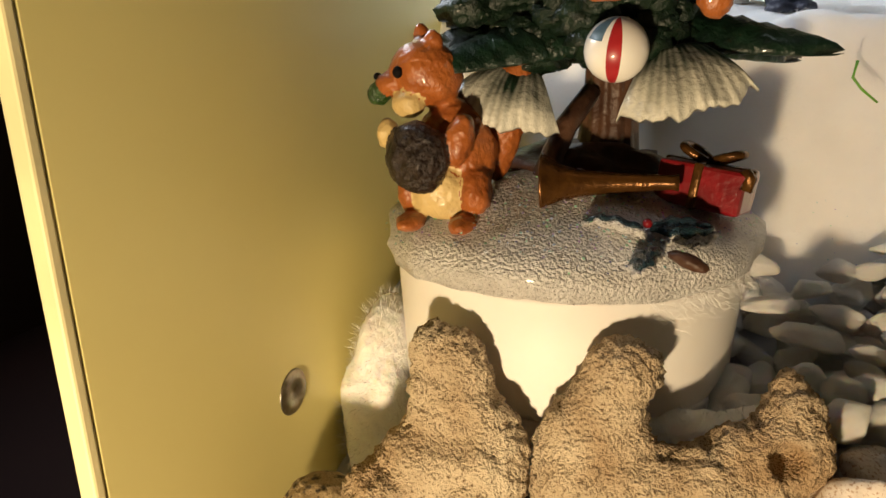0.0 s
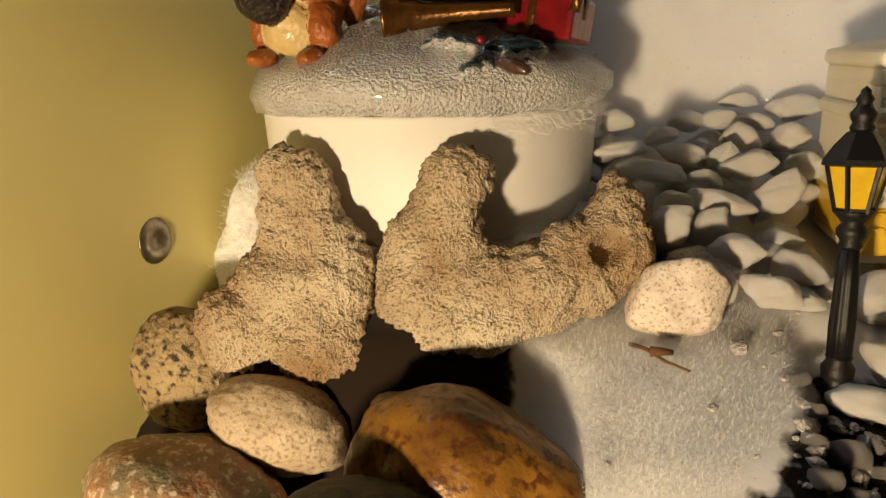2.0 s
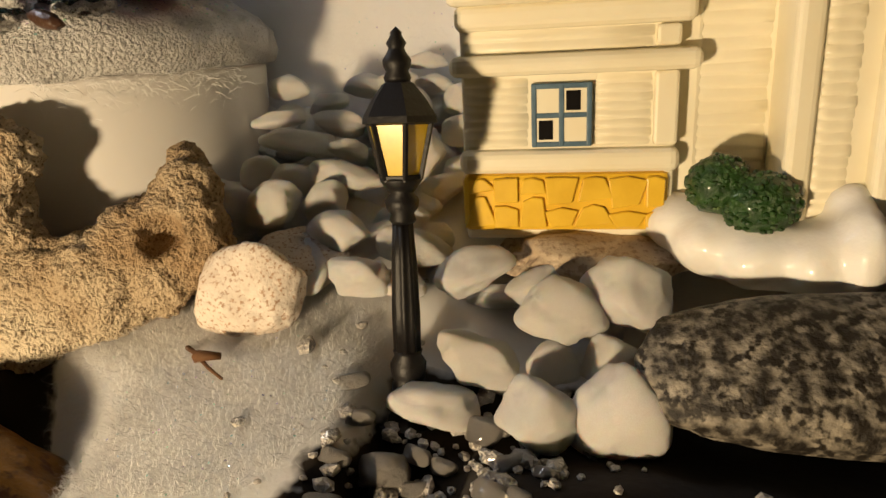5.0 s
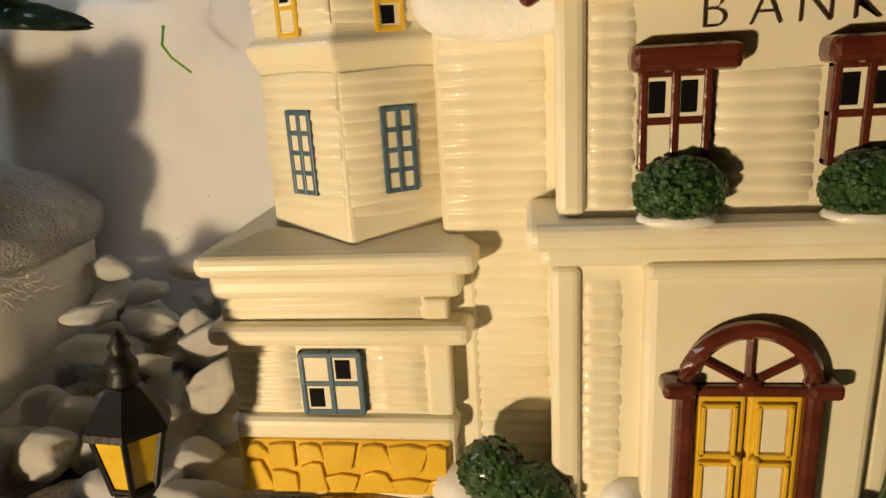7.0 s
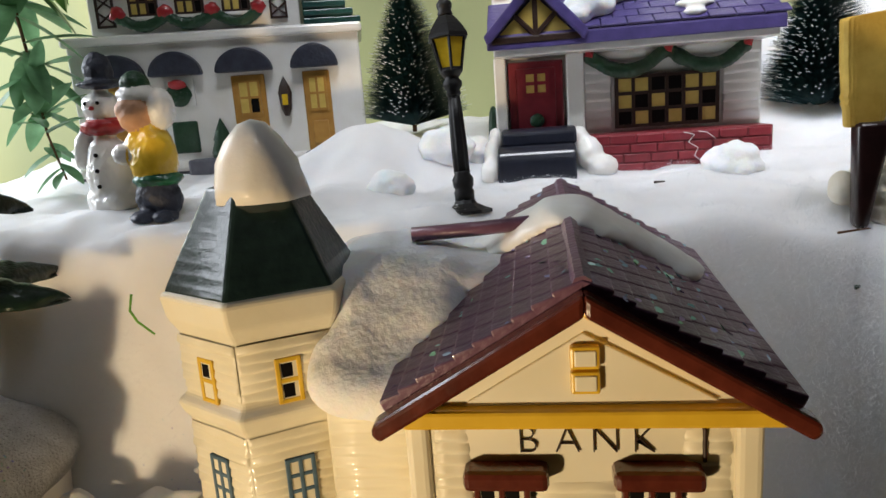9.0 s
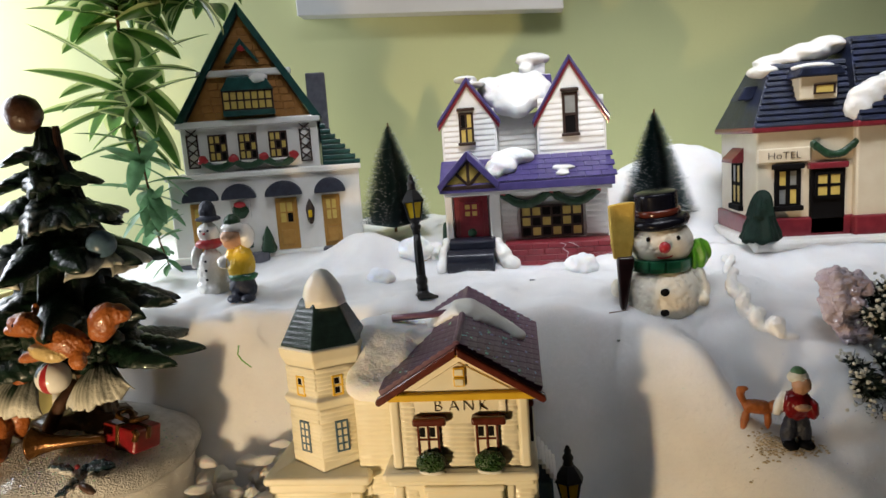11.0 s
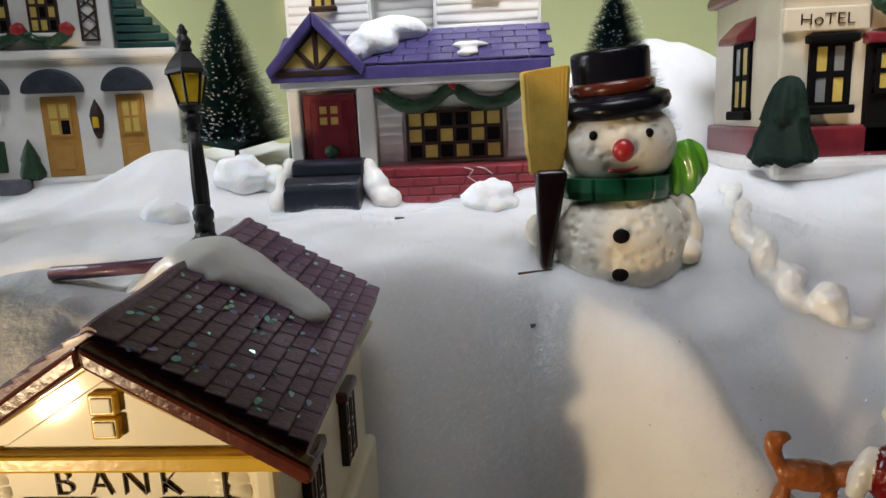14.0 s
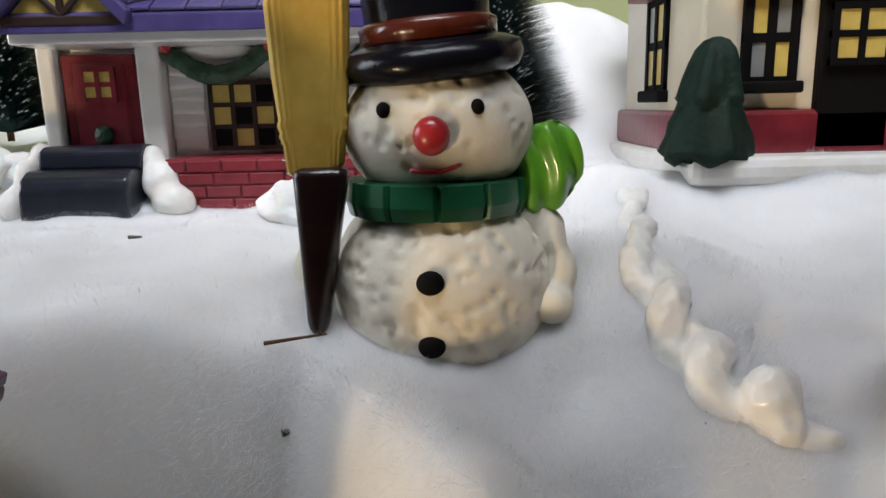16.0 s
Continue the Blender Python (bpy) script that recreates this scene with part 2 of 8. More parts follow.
def painted_by(mat, attribute, colour, low=0.35, high=0.65):
    """Lays a second paint over a material where a stored attribute is high."""
    n, l = mat.node_tree.nodes, mat.node_tree.links
    b = n["Principled BSDF"]
    base = b.inputs["Base Color"].links[0].from_socket
    att = n.new("ShaderNodeAttribute")
    att.attribute_name = attribute
    edge = n.new("ShaderNodeMapRange")
    edge.inputs[1].default_value, edge.inputs[2].default_value = low, high
    l.new(att.outputs["Fac"], edge.inputs[0])
    mx = n.new("ShaderNodeMix")
    mx.data_type = "RGBA"
    mx.inputs[7].default_value = (*colour, 1)
    l.new(edge.outputs[0], mx.inputs[0])
    l.new(base, mx.inputs[6])
    l.new(mx.outputs[2], b.inputs["Base Color"])
    return mat


M["resin_fir"] = painted_by(material("dark_fir_resin_with_frost", (0.009, 0.030, 0.016), 0.34, second=(0.004, 0.011, 0.007), scale=170, bump=0.7, bump_scale=500, coat=0.4), "frost", (0.56, 0.55, 0.48), 0.20, 0.85)
M["silver_grit"] = material("silvery_grit", (0.60, 0.57, 0.54), 0.28, second=(0.36, 0.33, 0.31), scale=200, bump=1.4, bump_scale=900, coat=0.6, spot=(0.85, 0.80, 0.70), spot_scale=900, spot_size=0.40)
M["navy"] = material("navy_roof_glaze", (0.020, 0.028, 0.075), 0.42, second=(0.007, 0.010, 0.020), scale=130, bump=0.3, bump_scale=500, coat=0.12)
M["navy_black"] = material("blue_black_glaze", (0.014, 0.017, 0.030), 0.36, second=(0.008, 0.009, 0.016), scale=150, bump=0.2, bump_scale=500, coat=0.4)
M["violet"] = material("violet_roof_glaze", (0.085, 0.065, 0.20), 0.35, second=(0.055, 0.042, 0.14), scale=130, bump=0.25, bump_scale=500, coat=0.3, random=0.12)
M["brick_red"] = material("crimson_brick_glaze", (0.24, 0.025, 0.035), 0.35, second=(0.17, 0.016, 0.024), scale=160, bump=0.2, bump_scale=600, coat=0.3, random=0.1)
M["brick_tan"] = material("orange_tan_brick_paint", (0.42, 0.20, 0.055), 0.5, second=(0.32, 0.14, 0.035), scale=160, bump=0.3, bump_scale=600)
M["pale"] = material("cream_white_ceramic", (0.74, 0.66, 0.50), 0.3, second=(0.68, 0.58, 0.42), scale=70, bump=0.08, bump_scale=300, coat=0.35)
M["lit_pane"] = material("yellow_window_pane", (0.66, 0.50, 0.14), 0.3, second=(0.55, 0.40, 0.10), scale=200, coat=0.3)
M["grey_pane"] = material("grey_window_pane", (0.28, 0.28, 0.26), 0.3, scale=200, coat=0.3)
M["leaf_green"] = material("dark_green_paint", (0.014, 0.055, 0.024), 0.4, second=(0.010, 0.04, 0.016), scale=200, bump=0.5, bump_scale=700, coat=0.2)
M["teal_roof"] = material("teal_green_roof_glaze", (0.020, 0.085, 0.075), 0.35, second=(0.012, 0.05, 0.045), scale=150, bump=0.25, bump_scale=500, coat=0.3)
M["door_tan"] = material("tan_door_paint", (0.46, 0.25, 0.06), 0.4, second=(0.38, 0.19, 0.04), scale=160, coat=0.2)
M["grey_stone"] = material("grey_stone_paint", (0.16, 0.16, 0.19), 0.5, second=(0.10, 0.10, 0.12), scale=160, bump=0.3, bump_scale=500)
M["snowman"] = material("dimpled_white_ceramic", (0.83, 0.78, 0.66), 0.62, second=(0.76, 0.69, 0.55), scale=220, bump=0.12, bump_scale=900, coat=0.06, sss=0.15)
M["hat"] = material("glossy_black_hat", (0.005, 0.005, 0.008), 0.24, second=(0.007, 0.007, 0.011), scale=120, bump=0.15, bump_scale=300, spec=0.2)
M["dark_fir"] = material("dark_matt_fir_paint", (0.008, 0.026, 0.016), 0.65, second=(0.004, 0.012, 0.008), scale=160, bump=0.6, bump_scale=350, spec=0.2)
M["broom_brown"] = material("glossy_dark_brown_paint", (0.026, 0.009, 0.008), 0.3, second=(0.010, 0.004, 0.004), scale=120, bump=0.3, bump_scale=300, coat=0.3)
M["straw"] = material("yellow_straw_paint", (0.78, 0.54, 0.11), 0.6, second=(0.60, 0.37, 0.06), scale=140, bump=0.3, bump_scale=500)
M["scarf"] = material("green_scarf_paint", (0.018, 0.13, 0.055), 0.35, second=(0.01, 0.08, 0.035), scale=140, coat=0.3)
M["lime"] = material("lime_green_paint", (0.14, 0.40, 0.03), 0.35, second=(0.09, 0.29, 0.02), scale=140, coat=0.3)
M["nose"] = material("red_nose_paint", (0.42, 0.025, 0.03), 0.35, second=(0.30, 0.015, 0.02), scale=200, coat=0.3)
M["skin"] = material("painted_resin_face", (0.55, 0.30, 0.17), 0.5, scale=150)
M["denim"] = material("dark_blue_grey_paint", (0.035, 0.040, 0.060), 0.5, second=(0.02, 0.022, 0.035), scale=200, bump=0.4, bump_scale=600)
M["crystal"] = material("pink_quartz_crystal", (0.60, 0.52, 0.54), 0.22, second=(0.44, 0.35, 0.38), scale=70, bump=0.4, bump_scale=300, coat=0.5, sss=0.3)
M["variegated"] = material("variegated_plastic_leaf", (0.085, 0.21, 0.03), 0.3, second=(0.035, 0.10, 0.018), scale=70, bump=0.15, bump_scale=400, coat=0.2)
M["dusty_leaf"] = material("dusty_grey_green_leaf", (0.20, 0.38, 0.20), 0.4, second=(0.09, 0.20, 0.09), scale=90)
M["needle"] = material("dark_blue_green_bristle", (0.018, 0.066, 0.068), 0.5, second=(0.009, 0.034, 0.037), scale=200)
M["dark_leaf"] = material("blackish_green_leaf", (0.012, 0.024, 0.012), 0.5, second=(0.006, 0.012, 0.007), scale=200)
M["bud"] = material("cream_white_bud", (0.72, 0.68, 0.55), 0.6, scale=300)
M["variegated"] = painted_by(M["variegated"], "rim", (0.62, 0.70, 0.32), 0.45, 0.75)
for key in ("variegated", "dusty_leaf"):
    tree = M[key].node_tree
    glow, both = tree.nodes.new("ShaderNodeBsdfTranslucent"), tree.nodes.new("ShaderNodeMixShader")
    tree.links.new(tree.nodes["Principled BSDF"].inputs["Base Color"].links[0].from_socket, glow.inputs["Color"])
    both.inputs[0].default_value = 0.4
    tree.links.new(tree.nodes["Principled BSDF"].outputs[0], both.inputs[1])
    tree.links.new(glow.outputs[0], both.inputs[2])
    tree.links.new(both.outputs[0], tree.nodes["Material Output"].inputs["Surface"])


# ---- mesh tools ----
ANCHORED = set()


def part(name, bm, mat, parent=None, label="", smooth=False):
    mesh = bpy.data.meshes.new(name)
    bmesh.ops.recalc_face_normals(bm, faces=bm.faces)
    bm.to_mesh(mesh)
    bm.free()
    mesh.materials.append(M[mat] if isinstance(mat, str) else mat)
    if smooth:
        for p in mesh.polygons:
            p.use_smooth = True
    ob = new(name, mesh)
    if parent:
        ob.parent = parent
        if parent.name in ANCHORED:
            ob.matrix_parent_inverse = parent.matrix_basis.inverted()
    if label:
        ob["label"] = label
    return ob


def thing(name, m, label, category, group="", kind=""):
    ob = new(name)
    ob.empty_display_size = 0.01
    ob.matrix_basis = m
    return tagged(ob, label, category, group, kind)


def anchored(name, base, label, category, group=""):
    """A thing whose parts are given in the world's own coordinates."""
    ob = thing(name, pose(*base), label, category, group)
    ANCHORED.add(ob.name)
    return ob


def glitter(bm, spots, size, rnd):
    """Tiny flat flakes, each at a place with its normal, tipped at random."""
    for p, nrm in spots:
        d = (Vector(nrm) + Vector((rnd.uniform(-1, 1), rnd.uniform(-1, 1), rnd.uniform(-1, 1))) * 0.45).normalized()
        u = d.orthogonal().normalized()
        w = d.cross(u)
        s = size * rnd.uniform(0.6, 1.3)
        c = Vector(p) + d * 0.0003
        bm.faces.new([bm.verts.new(c + s * (math.cos(k * math.pi / 3) * u + math.sin(k * math.pi / 3) * w)) for k in range(6)])
    return bm


def letters(name, text, m, height, mat, parent, depth=0.0004, width=1.0, thin=-0.00016):
    """Lettering in the built-in font as a mesh."""
    cu = bpy.data.curves.new(name, "FONT")
    cu.body, cu.size, cu.extrude, cu.align_x = text, height / 0.72, depth, "CENTER"
    cu.offset = thin
    tmp = new("tmp_letters", cu)
    bpy.context.view_layer.update()
    mesh = bpy.data.meshes.new_from_object(tmp.evaluated_get(bpy.context.evaluated_depsgraph_get()))
    bpy.data.objects.remove(tmp)
    mesh.name = name
    mesh.transform(m @ Matrix.Diagonal((width, 1, 1, 1)))
    mesh.materials.clear()
    mesh.materials.append(M[mat])
    ob = new(name, mesh)
    ob.parent = parent
    if parent.name in ANCHORED:
        ob.matrix_parent_inverse = parent.matrix_basis.inverted()
    return ob


def box(bm, x0, x1, y0, y1, z0, z1, bevel=0.0, seg=2):
    b = bmesh.new()
    bmesh.ops.create_cube(b, size=1)
    bmesh.ops.scale(b, vec=(x1 - x0, y1 - y0, z1 - z0), verts=b.verts)
    bmesh.ops.translate(b, vec=((x0 + x1) / 2, (y0 + y1) / 2, (z0 + z1) / 2), verts=b.verts)
    if bevel:
        bmesh.ops.bevel(b, geom=b.edges[:], offset=bevel, segments=seg, affect="EDGES", profile=0.5)
    return join(bm, b)


def join(bm, b, m=None):
    if m is not None:
        bmesh.ops.transform(b, matrix=m, verts=b.verts)
    mesh = bpy.data.meshes.new("tmp")
    b.to_mesh(mesh)
    b.free()
    bm.from_mesh(mesh)
    bpy.data.meshes.remove(mesh)
    return bm


def new_box(x0, x1, y0, y1, z0, z1, bevel=0.0, seg=2):
    return box(bmesh.new(), x0, x1, y0, y1, z0, z1, bevel, seg)


def prism(bm, pts, y0, y1, bevel=0.0, axis="y"):
    """A polygon in the xz plane (or xy with axis z), given depth."""
    b = bmesh.new()
    place = (lambda u, v, w: (u, w, v)) if axis == "y" else ((lambda u, v, w: (u, v, w)) if axis == "z" else (lambda u, v, w: (w, u, v)))
    lo = [b.verts.new(place(u, v, y0)) for u, v in pts]
    hi = [b.verts.new(place(u, v, y1)) for u, v in pts]
    n = len(pts)
    b.faces.new(lo)
    b.faces.new(hi[::-1])
    for i in range(n):
        b.faces.new((lo[i], hi[i], hi[(i + 1) % n], lo[(i + 1) % n]))
    bmesh.ops.recalc_face_normals(b, faces=b.faces)
    if bevel:
        bmesh.ops.bevel(b, geom=b.edges[:], offset=bevel, segments=2, affect="EDGES", profile=0.5)
    return join(bm, b)


def lathe(bm, profile, n=24, cx=0.0, cy=0.0, wobble=0.0, flute=0, flute_depth=0.0):
    """A profile of (radius, z) turned about z."""
    rings = []
    for r, z in profile:
        ring = []
        for i in range(n):
            a = 2 * math.pi * i / n
            rr = r
            if flute:
                rr = r * (1 - flute_depth * (0.5 + 0.5 * math.cos(flute * a)))
            if wobble:
                rr *= 1 + wobble * noise.noise((math.cos(a) * 2, math.sin(a) * 2, z * 90))
            ring.append(bm.verts.new((cx + rr * math.cos(a), cy + rr * math.sin(a), z)))
        rings.append(ring)
    for a, b in zip(rings, rings[1:]):
        for i in range(n):
            bm.faces.new((a[i], a[(i + 1) % n], b[(i + 1) % n], b[i]))
    if profile[0][0] > 1e-6:
        bm.faces.new(rings[0][::-1])
    if profile[-1][0] > 1e-6:
        bm.faces.new(rings[-1])
    return bm


def blob(bm, c, size, sub=3, rough=0.0, freq=2.0, seed=0, rot=(0, 0, 0), fine=0.0, power=1.0):
    """A rounded lump with noise relief; power below 1 makes it blockier."""
    b = bmesh.new()
    bmesh.ops.create_icosphere(b, subdivisions=sub, radius=1)
    for v in b.verts:
        d = v.co.normalized()
        p = Vector([math.copysign(abs(k) ** power, k) for k in d])
        s = 1 + rough * noise.noise(d * freq + Vector((seed * 3.7, seed * 1.3, 5.1)))
        if fine:
            s += fine * noise.noise(d * freq * 4.3 + Vector((seed, 9.1, 2.2)))
        v.co = p * s
    m = Matrix.Translation(c) @ Euler([radians(a) for a in rot]).to_matrix().to_4x4() @ Matrix.Diagonal((*size, 1))
    return join(bm, b, m)


def tube(bm, pts, r, n=8, r_end=None, cap=True):
    """A round rod along points, tapering to r_end."""
    pts = [Vector(p) for p in pts]
    r_end = r if r_end is None else r_end
    rings = []
    up = Vector((0.13, 0.31, 0.94))
    for i, p in enumerate(pts):
        d = (pts[min(i + 1, len(pts) - 1)] - pts[max(i - 1, 0)]).normalized()
        u = d.cross(up)
        u = u.normalized() if u.length > 1e-6 else Vector((1, 0, 0))
        w = d.cross(u)
        rr = r + (r_end - r) * i / max(1, len(pts) - 1)
        rings.append([bm.verts.new(p + rr * (math.cos(2 * math.pi * k / n) * u + math.sin(2 * math.pi * k / n) * w)) for k in range(n)])
    for a, b in zip(rings, rings[1:]):
        for k in range(n):
            bm.faces.new((a[k], a[(k + 1) % n], b[(k + 1) % n], b[k]))
    if cap:
        bm.faces.new(rings[0][::-1])
        bm.faces.new(rings[-1])
    return bm


def smooth01(v):
    v = min(1.0, max(0.0, v))
    return v * v * (3 - 2 * v)


def fused(name, blobs, voxel, mat, coarse=0.0, fine=0.0, f1=60.0, f2=260.0, pits=(), seed=0, relax=3):
    """Overlapping lumps welded into one skin, then weathered."""
    bm = bmesh.new()
    for k, (c, s, *turn) in enumerate(blobs):
        blob(bm, c, s, 3, 0.12, 1.7, seed + k, turn[0] if turn else (0, 0, 0))
    mesh = bpy.data.meshes.new("lumps")
    bm.to_mesh(mesh)
    bm.free()
    tmp = new("tmp_lumps", mesh)
    mod = tmp.modifiers.new("weld", "REMESH")
    mod.mode, mod.voxel_size = "VOXEL", voxel
    bpy.context.view_layer.update()
    out = bpy.data.meshes.new_from_object(tmp.evaluated_get(bpy.context.evaluated_depsgraph_get()))
    bpy.data.objects.remove(tmp)
    bpy.data.meshes.remove(mesh)
    bm = bmesh.new()
    bm.from_mesh(out)
    bpy.data.meshes.remove(out)
    for _ in range(relax):
        bmesh.ops.smooth_vert(bm, verts=bm.verts, factor=0.5, use_axis_x=True, use_axis_y=True, use_axis_z=True)
    bm.normal_update()
    for v in bm.verts:
        p = v.co
        d = coarse * noise.fractal(p * f1 + Vector((seed, 0, 0)), 1.0, 2.0, 3) + fine * noise.fractal(p * f2, 0.9, 2.0, 3)
        for c, r, depth in pits:
            q = (p - Vector(c)).length
            if q < r:
                d -= depth * (1 - (q / r) ** 2)
        v.co = p + v.normal * d
    ob = part(name, bm, mat, None, "", True)
    return ob


# ---- terrain: cotton wool snow over steps of ground ----
def bump_at(x, y, cx, cy, rx, ry, h):
    return h * math.exp(-((x - cx) / rx) ** 2 - ((y - cy) / ry) ** 2)


def lerp_table(v, table):
    if v <= table[0][0]:
        return table[0][1]
    for (a, p), (b, q) in zip(table, table[1:]):
        if v <= b:
            return p + (q - p) * (v - a) / (b - a)
    return table[-1][1]


def low_ground(x, y):
    z = lerp_table(y, [(-0.05, -0.03), (0.10, -0.012), (0.15, 0.018), (0.19, 0.034), (0.24, 0.046), (0.33, 0.068), (0.40, 0.075)])
    z -= 0.060 * smooth01((0.045 - x) / 0.04) * smooth01((0.185 - y) / 0.03)
    z -= 0.045 * smooth01((-0.072 - x) / 0.02) * smooth01((0.300 - y) / 0.03)
    z -= 0.012 * smooth01((x - 0.11) / 0.03) * smooth01((y - 0.15) / 0.03)
    z -= 0.018 * smooth01((x - 0.26) / 0.05) * smooth01((y - 0.22) / 0.06)
    z -= 0.009 * smooth01((x - 0.094) / 0.010) * smooth01((0.135 - x) / 0.02) * smooth01((0.208 - y) / 0.018) * smooth01((y - 0.140) / 0.012)
    return z


def top_ground(x, y):
    z = lerp_table(y, [(0.28, 0.172), (0.34, 0.184), (0.42, 0.190), (0.50, 0.200), (0.62, 0.215)])
    z += bump_at(x, y, 0.13, 0.455, 0.045, 0.03, 0.022) + bump_at(x, y, 0.42, 0.56, 0.09, 0.05, 0.065)
    z += bump_at(x, y, 0.56, 0.40, 0.09, 0.09, 0.008) + bump_at(x, y, 0.27, 0.37, 0.06, 0.04, 0.004)
    z += bump_at(x, y, 0.40, 0.40, 0.03, 0.06, 0.008) + bump_at(x, y, 0.355, 0.32, 0.04, 0.02, -0.006) + bump_at(x, y, 0.470, 0.394, 0.060, 0.018, 0.012)
    z += bump_at(x, y, 0.255, 0.425, 0.075, 0.034, -0.007)
    return z


def roll_at(x, y):
    """A rounded roll of cotton along the rim of the bowl."""
    line = ((0.350, 0.284), (0.358, 0.272), (0.366, 0.254), (0.373, 0.232), (0.382, 0.205))
    best = 1.0
    for (ax, ay), (bx, by) in zip(line, line[1:]):
        t = min(1.0, max(0.0, ((x - ax) * (bx - ax) + (y - ay) * (by - ay)) / ((bx - ax) ** 2 + (by - ay) ** 2)))
        best = min(best, math.hypot(x - ax - t * (bx - ax), y - ay - t * (by - ay)))
    return 0.0075 * math.exp(-(best / 0.014) ** 2)


def slope_ground(x, y):
    ridge = lerp_table(y, [(0.0, -0.01), (0.06, 0.015), (0.12, 0.060), (0.17, 0.098), (0.21, 0.124), (0.25, 0.143), (0.29, 0.166), (0.33, 0.182)])
    left = lerp_table(y, [(0.05, 0.435), (0.15, 0.408), (0.21, 0.382), (0.25, 0.348), (0.30, 0.305), (0.33, 0.28)])
    hollow = -0.0115 * math.exp(-((x - 0.402) / 0.027) ** 4 - ((y - 0.242) / 0.040) ** 4)
    hollow += bump_at(x, y, 0.373, 0.295, 0.010, 0.014, -0.009) + bump_at(x, y, 0.384, 0.276, 0.011, 0.014, -0.009) + bump_at(x, y, 0.393, 0.258, 0.010, 0.010, -0.005)
    hollow += bump_at(x, y, 0.343, 0.300, 0.014, 0.014, 0.005) + bump_at(x, y, 0.361, 0.276, 0.013, 0.014, 0.005)
    side = smooth01((x - left + 0.015) / 0.045)
    right = 1 - 0.75 * smooth01((x - 0.455) / 0.06)
    base = low_ground(x, y)
    return base + (ridge + hollow + roll_at(x, y) - base) * side * right


def ground(x, y):
    lo = low_ground(x, y)
    edge = lerp_table(x, [(-0.14, 0.375), (-0.09, 0.36), (-0.04, 0.335), (0.0, 0.318), (0.10, 0.322), (0.20, 0.312), (0.28, 0.305), (0.33, 0.296), (0.40, 0.300), (0.50, 0.30), (0.7, 0.29)])
    edge += 0.006 * noise.noise((x * 22, 3.1, 0))
    s = smooth01((y - edge + 0.024) / 0.036)
    z = lo + (top_ground(x, y) - lo) * s
    z = max(z, slope_ground(x, y)) if x > 0.25 else z
    lump = 0.0056 * noise.noise((x * 28, y * 28, z * 20)) + 0.0017 * noise.noise((x * 85, y * 85, z * 60))
    return z + lump * (0.3 + 0.7 * smooth01((z - 0.04) / 0.1))


def is_gravel(x, y):
    """Where dark soil and gravel show instead of cotton."""
    side = min((x - 0.262) / 0.012, (lerp_table(y, [(-0.02, 0.44), (0.10, 0.42), (0.15, 0.405), (0.21, 0.378), (0.25, 0.345), (0.30, 0.305)]) - x) / 0.012, (0.310 - y) / 0.012)
    ragged = 0.010 * noise.noise((x * 55, y * 55, 3.0)) + 0.006 * noise.noise((x * 160, y * 160, 8.0))
    front = min((x - 0.091 - 0.42 * (y - 0.1555) - ragged) / 0.020, (0.275 - x) / 0.012, (0.193 - y) / 0.012)
    low = max((0.112 - y) / 0.012, min((0.030 + 0.012 * math.sin(y * 60) - x) / 0.010, (0.196 - y) / 0.010))
    return min(1.0, max(0.0, 0.5 + max(side, front, low)))


def terrain():
    nx, ny = 300, 250
    x0, x1, y0, y1 = -0.123, 0.80, -0.02, 0.62
    verts, faces = [], []
    for j in range(ny + 1):
        for i in range(nx + 1):
            x, y = x0 + (x1 - x0) * i / nx, y0 + (y1 - y0) * j / ny
            verts.append((x, y, ground(x, y)))
    for j in range(ny):
        for i in range(nx):
            a = j * (nx + 1) + i
            faces.append((a, a + 1, a + nx + 2, a + nx + 1))
    mesh = bpy.data.meshes.new("ground")
    mesh.from_pydata(verts, [], faces)
    mesh.materials.append(M["cotton"])
    att = mesh.attributes.new("soil", "FLOAT", "POINT")
    for k, (x, y, z) in enumerate(verts):
        att.data[k].value = is_gravel(x, y) * (1 - smooth01((z - low_ground(x, y) - 0.006) / 0.014))
    for p in mesh.polygons:
        p.use_smooth = True
    return tagged(new("ground", mesh), "white cotton wool snow draped in mounds and a steep bank", "snow", kind="structure")


terrain()

# ---- the room round it ----
tagged(part("wall_north", new_box(-0.60, 1.6, 0.62, 0.66, -0.30, 1.2), "wall"), "pale yellow-green painted wall", "wall", kind="structure")


def side_panel():
    ob = tagged(part("wall_west", new_box(-0.1284, -0.123, 0.1225, 0.385, -0.20, 0.205, 0.0006), "panel"), "cream-yellow laminated side board of the display", "board", kind="structure")
    part("edge_strip", new_box(-0.1285, -0.1228, 0.1190, 0.1223, -0.20, 0.205, 0.0008), "panel_edge", ob)
    bm = bmesh.new()
    lathe(bm, [(0.0, -0.0016), (0.0030, -0.0016), (0.0033, 0.0010), (0.0066, 0.0010), (0.0085, 0.0004), (0.0088, 0.0)], 32)
    bolt = part("bolt", bm, "steel", ob, "dull steel furniture bolt head with a hexagonal socket", True)
    bolt.matrix_basis = pose(-0.1229, 0.207, 0.052, 0, 90, 0)
    part("batten", new_box(-0.1375, -0.1287, 0.1150, 0.1300, -0.20, 0.0450, 0.0006), "panel", ob)
    corner = Matrix.Translation((-0.1284, 0.1225, 0))
    ob.matrix_basis = pose(-0.001, 0, 0) @ corner @ Matrix.Rotation(radians(-3), 4, "Z") @ corner.inverted()
    return ob


